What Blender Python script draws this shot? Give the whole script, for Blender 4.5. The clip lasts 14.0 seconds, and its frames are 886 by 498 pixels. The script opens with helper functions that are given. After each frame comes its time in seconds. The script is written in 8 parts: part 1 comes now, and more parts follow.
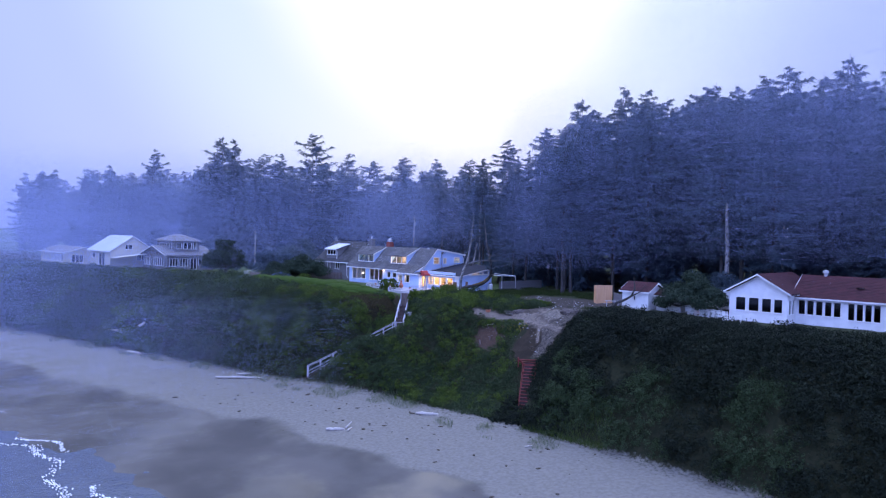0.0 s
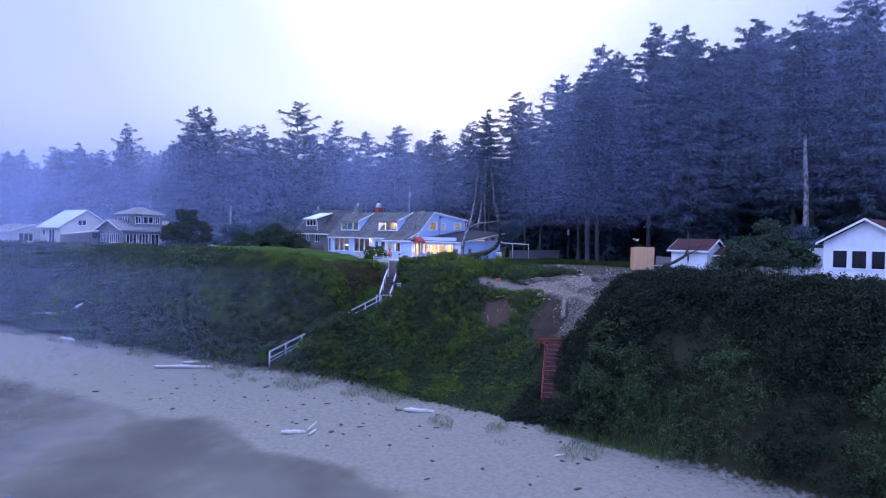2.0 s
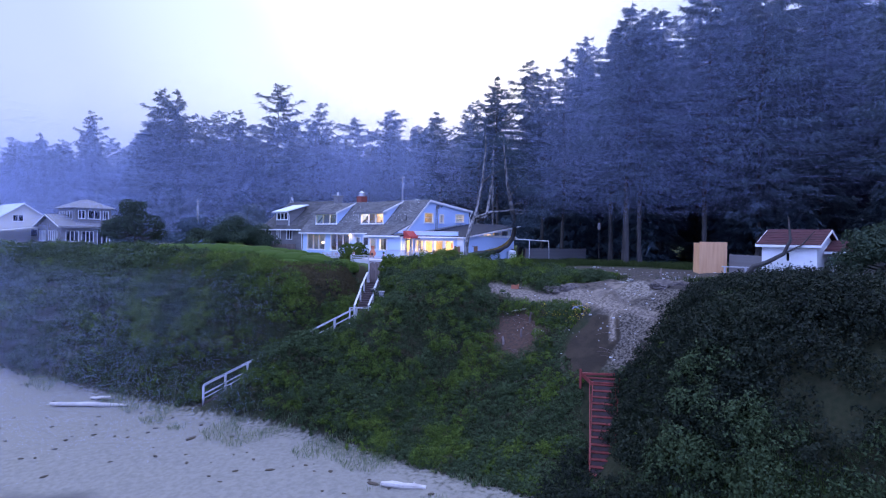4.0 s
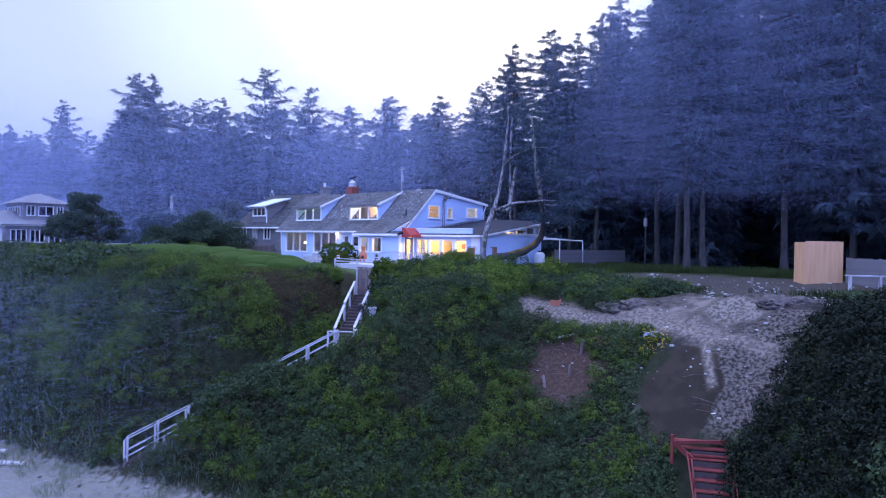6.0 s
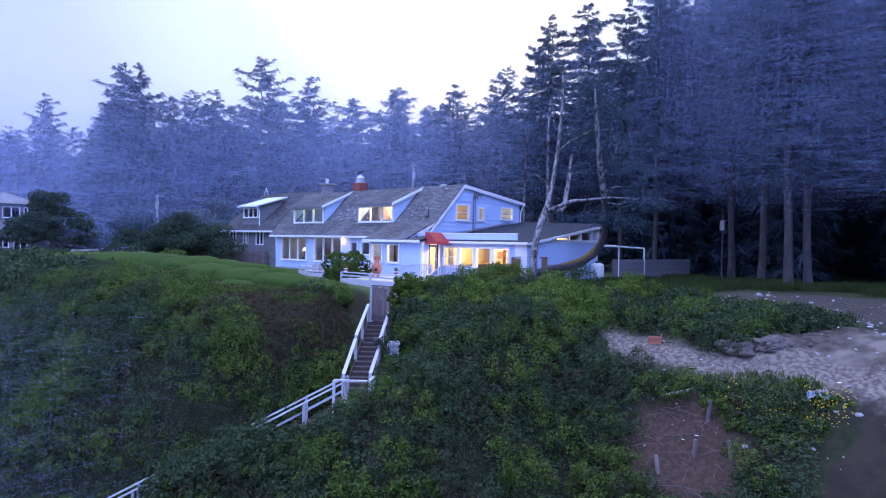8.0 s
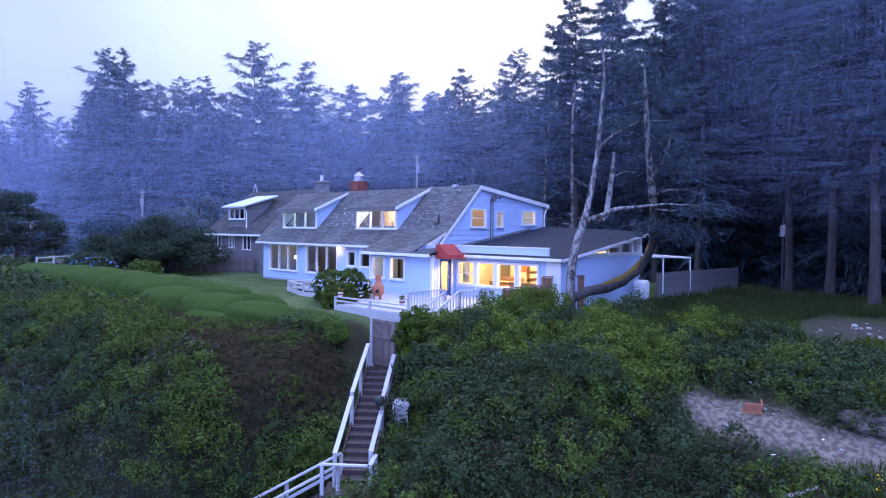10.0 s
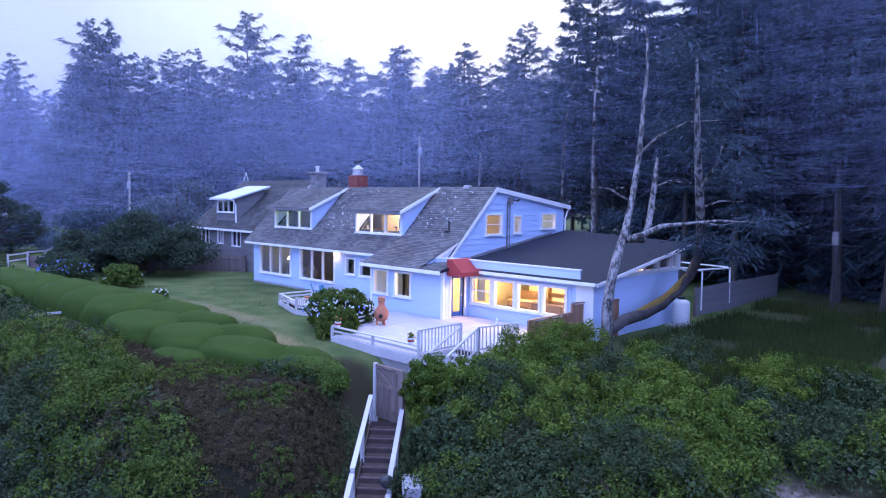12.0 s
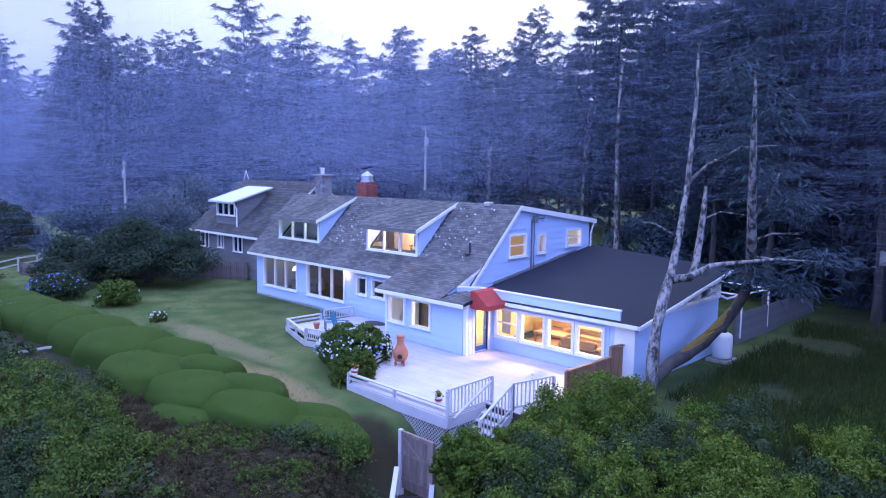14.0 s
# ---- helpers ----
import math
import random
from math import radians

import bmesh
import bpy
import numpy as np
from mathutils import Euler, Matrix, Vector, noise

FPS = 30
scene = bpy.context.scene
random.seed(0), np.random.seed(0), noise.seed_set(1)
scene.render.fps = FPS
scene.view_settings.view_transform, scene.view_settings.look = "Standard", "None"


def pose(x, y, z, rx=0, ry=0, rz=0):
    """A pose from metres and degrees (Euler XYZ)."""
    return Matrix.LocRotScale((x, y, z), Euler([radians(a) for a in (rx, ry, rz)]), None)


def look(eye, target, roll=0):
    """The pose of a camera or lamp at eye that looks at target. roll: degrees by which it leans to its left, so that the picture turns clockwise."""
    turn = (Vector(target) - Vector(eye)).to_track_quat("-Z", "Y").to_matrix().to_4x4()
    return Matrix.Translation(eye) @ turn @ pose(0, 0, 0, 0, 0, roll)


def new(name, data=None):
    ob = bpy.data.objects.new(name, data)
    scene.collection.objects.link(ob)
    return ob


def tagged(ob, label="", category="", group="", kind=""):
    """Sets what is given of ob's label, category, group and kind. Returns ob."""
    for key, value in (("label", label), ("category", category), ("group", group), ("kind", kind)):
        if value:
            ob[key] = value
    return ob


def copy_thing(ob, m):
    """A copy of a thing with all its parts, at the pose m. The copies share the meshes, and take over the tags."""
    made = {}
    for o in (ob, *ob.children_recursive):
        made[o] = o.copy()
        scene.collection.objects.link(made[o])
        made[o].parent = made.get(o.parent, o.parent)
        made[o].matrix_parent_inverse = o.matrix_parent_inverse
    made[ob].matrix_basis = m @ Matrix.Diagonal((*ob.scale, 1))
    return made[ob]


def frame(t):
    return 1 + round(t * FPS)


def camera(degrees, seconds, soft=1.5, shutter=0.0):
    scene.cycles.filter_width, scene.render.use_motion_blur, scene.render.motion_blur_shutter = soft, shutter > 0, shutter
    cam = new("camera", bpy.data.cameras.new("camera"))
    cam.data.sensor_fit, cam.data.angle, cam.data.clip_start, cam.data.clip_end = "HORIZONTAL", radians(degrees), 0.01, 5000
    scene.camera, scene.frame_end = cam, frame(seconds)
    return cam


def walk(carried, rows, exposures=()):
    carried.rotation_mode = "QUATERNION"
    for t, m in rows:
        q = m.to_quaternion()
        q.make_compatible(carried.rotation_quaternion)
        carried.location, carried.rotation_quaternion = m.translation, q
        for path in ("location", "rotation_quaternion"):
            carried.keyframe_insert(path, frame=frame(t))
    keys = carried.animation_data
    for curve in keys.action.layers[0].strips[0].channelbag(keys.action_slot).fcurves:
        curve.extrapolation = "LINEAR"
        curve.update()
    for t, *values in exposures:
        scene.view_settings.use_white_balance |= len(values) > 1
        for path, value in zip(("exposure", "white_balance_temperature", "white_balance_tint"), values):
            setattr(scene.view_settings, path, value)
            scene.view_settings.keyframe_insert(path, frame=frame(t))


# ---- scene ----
cam = camera(66.0, 14.0, soft=1.15)
PATH = [
    (0, (76.369, -74.691, 21.803), (69.428, -67.494, 21.643), 1.5),
    (0.5, (73.500, -71.303, 20.618), (66.546, -64.119, 20.443), 1.4),
    (1, (70.393, -67.955, 19.324), (63.436, -60.773, 19.144), 1.3),
    (1.5, (67.212, -64.390, 17.993), (60.248, -57.216, 17.813), 1.2),
    (2, (63.812, -60.739, 16.833), (56.848, -53.565, 16.648), 1.1),
    (2.5, (60.357, -57.010, 16.331), (53.388, -49.841, 16.136), 1),
    (3, (56.728, -53.331, 16.113), (49.769, -46.152, 15.948), 1),
    (5.5, (43.320, -39.803, 15.751), (36.358, -32.626, 15.631), 1.1),
    (6, (40.498, -37.543, 15.694), (33.538, -30.363, 15.584), 1.1),
    (6.5, (37.856, -35.405, 15.730), (30.876, -28.245, 15.615), 0.8),
    (7, (35.296, -33.682, 15.696), (28.326, -26.512, 15.596), 1),
    (7.5, (33.260, -32.300, 15.794), (26.282, -25.137, 15.704), 0.9),
    (8, (31.478, -31.161, 16.053), (24.508, -23.991, 15.968), 1.1),
    (8.5, (29.967, -30.022, 16.501), (22.997, -22.852, 16.406), 0.9),
    (11, (24.161, -25.050, 18.256), (17.186, -17.900, 17.766), 0.7),
    (11.5, (23.298, -24.489, 18.820), (16.343, -17.329, 18.210), 0.8),
    (12, (22.537, -23.866, 19.428), (15.591, -16.710, 18.698), 0.8),
    (12.5, (21.806, -23.466, 20.033), (14.874, -16.309, 19.188), 0.8),
    (13, (21.131, -23.236, 20.653), (14.216, -16.077, 19.688), 0.8),
    (13.5, (20.507, -23.020, 21.259), (13.595, -15.873, 20.184), 0.8),
    (14, (19.850, -22.652, 21.642), (12.958, -15.495, 20.507), 0.7),
]
EXPOSURES = [(0, 0.25), (3, 0.44), (7, 0.54), (14, 0.62)]
walk(cam, [(t, look(eye, target, roll)) for t, eye, target, roll in PATH], EXPOSURES)

# ---- world, sun, exposure ----
GLOW = Vector((-0.63, 0.66, 0.42)).normalized()
world = bpy.data.worlds.new("sky")
scene.world = world
world.use_nodes = True
wn, wl = world.node_tree.nodes, world.node_tree.links
wn.clear()
w_out = wn.new("ShaderNodeOutputWorld")
w_bg = wn.new("ShaderNodeBackground")
w_sky = wn.new("ShaderNodeTexSky")
w_sky.sky_type = "NISHITA"
w_sky.sun_disc = False
w_sky.sun_elevation = radians(14)
w_sky.sun_rotation = radians(-43)
w_sky.air_density, w_sky.dust_density, w_sky.ozone_density = 2.0, 4.0, 4.0
w_geo = wn.new("ShaderNodeTexCoord")
w_dot = wn.new("ShaderNodeVectorMath")
w_dot.operation = "DOT_PRODUCT"
w_dot.inputs[1].default_value = GLOW
w_ramp = wn.new("ShaderNodeValToRGB")
w_ramp.color_ramp.interpolation = "EASE"
for pos, col in ((0.0, (0.55, 0.74, 1.85)), (0.40, (0.385, 0.52, 1.32)), (0.66, (0.268, 0.35, 0.96)), (0.86, (0.425, 0.52, 1.0)), (0.95, (0.58, 0.7, 1.06)), (1.0, (0.78, 0.91, 1.14))):
    if pos in (0.0, 1.0):
        el = w_ramp.color_ramp.elements[int(pos)]
    else:
        el = w_ramp.color_ramp.elements.new(pos)
    el.color = (*col, 1)
w_mix = wn.new("ShaderNodeMix")
w_mix.data_type = "RGBA"
w_mix.inputs[0].default_value = 0.95
w_scale = wn.new("ShaderNodeVectorMath")
w_scale.operation = "SCALE"
w_scale.inputs[3].default_value = 0.12
wl.new(w_geo.outputs["Generated"], w_dot.inputs[0])
wl.new(w_dot.outputs["Value"], w_ramp.inputs[0])
wl.new(w_sky.outputs[0], w_scale.inputs[0])
wl.new(w_scale.outputs[0], w_mix.inputs[6])
wl.new(w_ramp.outputs[0], w_mix.inputs[7])
w_sep, w_lift, w_bright = wn.new("ShaderNodeSeparateXYZ"), wn.new("ShaderNodeMapRange"), wn.new("ShaderNodeVectorMath")
w_lift.inputs["From Min"].default_value = 0.3
w_lift.inputs["To Min"].default_value, w_lift.inputs["To Max"].default_value = 1.0, 2.3
w_bright.operation = "SCALE"
wl.new(w_geo.outputs["Generated"], w_sep.inputs[0]), wl.new(w_sep.outputs[2], w_lift.inputs["Value"])
wl.new(w_mix.outputs[2], w_bright.inputs[0]), wl.new(w_lift.outputs[0], w_bright.inputs[3])
wl.new(w_bright.outputs[0], w_bg.inputs[0])
wl.new(w_bg.outputs[0], w_out.inputs[0])
w_bg.inputs[1].default_value = 1.0

sun = new("sun", bpy.data.lights.new("sun", "SUN"))
sun.data.energy, sun.data.angle, sun.data.color = 0.3, radians(25), (0.85, 0.9, 1.0)
sun.matrix_world = look((0, 0, 60), (30, -32, 20))

# ---- materials ----


def material(name, colour, rough=0.7, second=None, scale=4.0, fine=40.0, bump=0.3, metal=0.0, amount=0.5, island=0.0, dist=0.02, spec=0.4, stretch=(1, 1, 1), translucent=0.0, sheen=0.0, per_object=0.0):
    """A surface with a large and a fine variation of its colour and a fine relief."""
    m = bpy.data.materials.new(name)
    m.use_nodes = True
    n, l = m.node_tree.nodes, m.node_tree.links
    p = n["Principled BSDF"]
    p.inputs["Roughness"].default_value, p.inputs["Metallic"].default_value = rough, metal
    p.inputs["Specular IOR Level"].default_value = spec
    if sheen:
        p.inputs["Sheen Weight"].default_value = sheen
        p.inputs["Sheen Roughness"].default_value = 0.6
    tc, mp = n.new("ShaderNodeTexCoord"), n.new("ShaderNodeMapping")
    mp.inputs["Scale"].default_value = stretch
    l.new(tc.outputs["Object"], mp.inputs[0])
    big, small = n.new("ShaderNodeTexNoise"), n.new("ShaderNodeTexNoise")
    big.inputs["Scale"].default_value, small.inputs["Scale"].default_value = scale, fine
    big.inputs["Detail"].default_value, small.inputs["Detail"].default_value = 5, 3
    l.new(mp.outputs[0], big.inputs["Vector"]), l.new(mp.outputs[0], small.inputs["Vector"])
    add = n.new("ShaderNodeMath")
    add.operation = "MULTIPLY_ADD"
    add.inputs[1].default_value = 0.45
    l.new(small.outputs["Fac"], add.inputs[0]), l.new(big.outputs["Fac"], add.inputs[2])
    fac = add.outputs[0]
    for source, weight in (("ShaderNodeNewGeometry", island), ("ShaderNodeObjectInfo", per_object)):
        if weight:
            info = n.new(source)
            ma = n.new("ShaderNodeMath")
            ma.operation = "MULTIPLY_ADD"
            ma.inputs[1].default_value = weight
            l.new(info.outputs["Random Per Island" if island and source == "ShaderNodeNewGeometry" else "Random"], ma.inputs[0])
            l.new(fac, ma.inputs[2])
            sub = n.new("ShaderNodeMath")
            sub.operation = "SUBTRACT"
            sub.inputs[1].default_value = weight / 2
            l.new(ma.outputs[0], sub.inputs[0])
            fac = sub.outputs[0]
    rng = n.new("ShaderNodeMapRange")
    rng.inputs["From Min"].default_value, rng.inputs["From Max"].default_value = 0.72 - 0.5 * amount, 0.72 + 0.5 * amount
    l.new(fac, rng.inputs["Value"])
    mix = n.new("ShaderNodeMix")
    mix.data_type = "RGBA"
    mix.inputs[6].default_value = (*colour, 1)
    mix.inputs[7].default_value = (*(second or [c * 0.7 for c in colour]), 1)
    l.new(rng.outputs[0], mix.inputs[0])
    l.new(mix.outputs[2], p.inputs["Base Color"])
    if bump:
        b = n.new("ShaderNodeBump")
        b.inputs["Strength"].default_value, b.inputs["Distance"].default_value = bump, dist
        l.new(add.outputs[0], b.inputs["Height"]), l.new(b.outputs[0], p.inputs["Normal"])
    if translucent:
        tr, ms = n.new("ShaderNodeBsdfTranslucent"), n.new("ShaderNodeMixShader")
        ms.inputs[0].default_value = translucent
        l.new(mix.outputs[2], tr.inputs[0])
        l.new(p.outputs[0], ms.inputs[1]), l.new(tr.outputs[0], ms.inputs[2])
        l.new(ms.outputs[0], n["Material Output"].inputs[0])
    return m


def glass_pane(name, tint=(0.9, 0.95, 1.0), rough=0.02):
    """A thin window pane: mostly clear, with a true glossy reflection."""
    m = bpy.data.materials.new(name)
    m.use_nodes = True
    n, l = m.node_tree.nodes, m.node_tree.links
    n.remove(n["Principled BSDF"])
    t, g, mix, fr = n.new("ShaderNodeBsdfTransparent"), n.new("ShaderNodeBsdfGlossy"), n.new("ShaderNodeMixShader"), n.new("ShaderNodeMapRange")
    lw, pw = n.new("ShaderNodeLayerWeight"), n.new("ShaderNodeMath")
    lw.inputs[0].default_value = 0.5
    pw.operation, pw.inputs[1].default_value = "POWER", 4.0
    fr.inputs["To Min"].default_value, fr.inputs["To Max"].default_value = 0.035, 0.7
    l.new(lw.outputs["Facing"], pw.inputs[0]), l.new(pw.outputs[0], fr.inputs["Value"])
    t.inputs[0].default_value = (*tint, 1)
    g.inputs["Roughness"].default_value = rough
    l.new(fr.outputs[0], mix.inputs[0]), l.new(t.outputs[0], mix.inputs[1]), l.new(g.outputs[0], mix.inputs[2])
    l.new(mix.outputs[0], n["Material Output"].inputs[0])
    return m


def lamp_glow(name, colour, strength):
    m = bpy.data.materials.new(name)
    m.use_nodes = True
    p = m.node_tree.nodes["Principled BSDF"]
    p.inputs["Base Color"].default_value = (*colour, 1)
    p.inputs["Emission Color"].default_value, p.inputs["Emission Strength"].default_value = (*colour, 1), strength
    return m


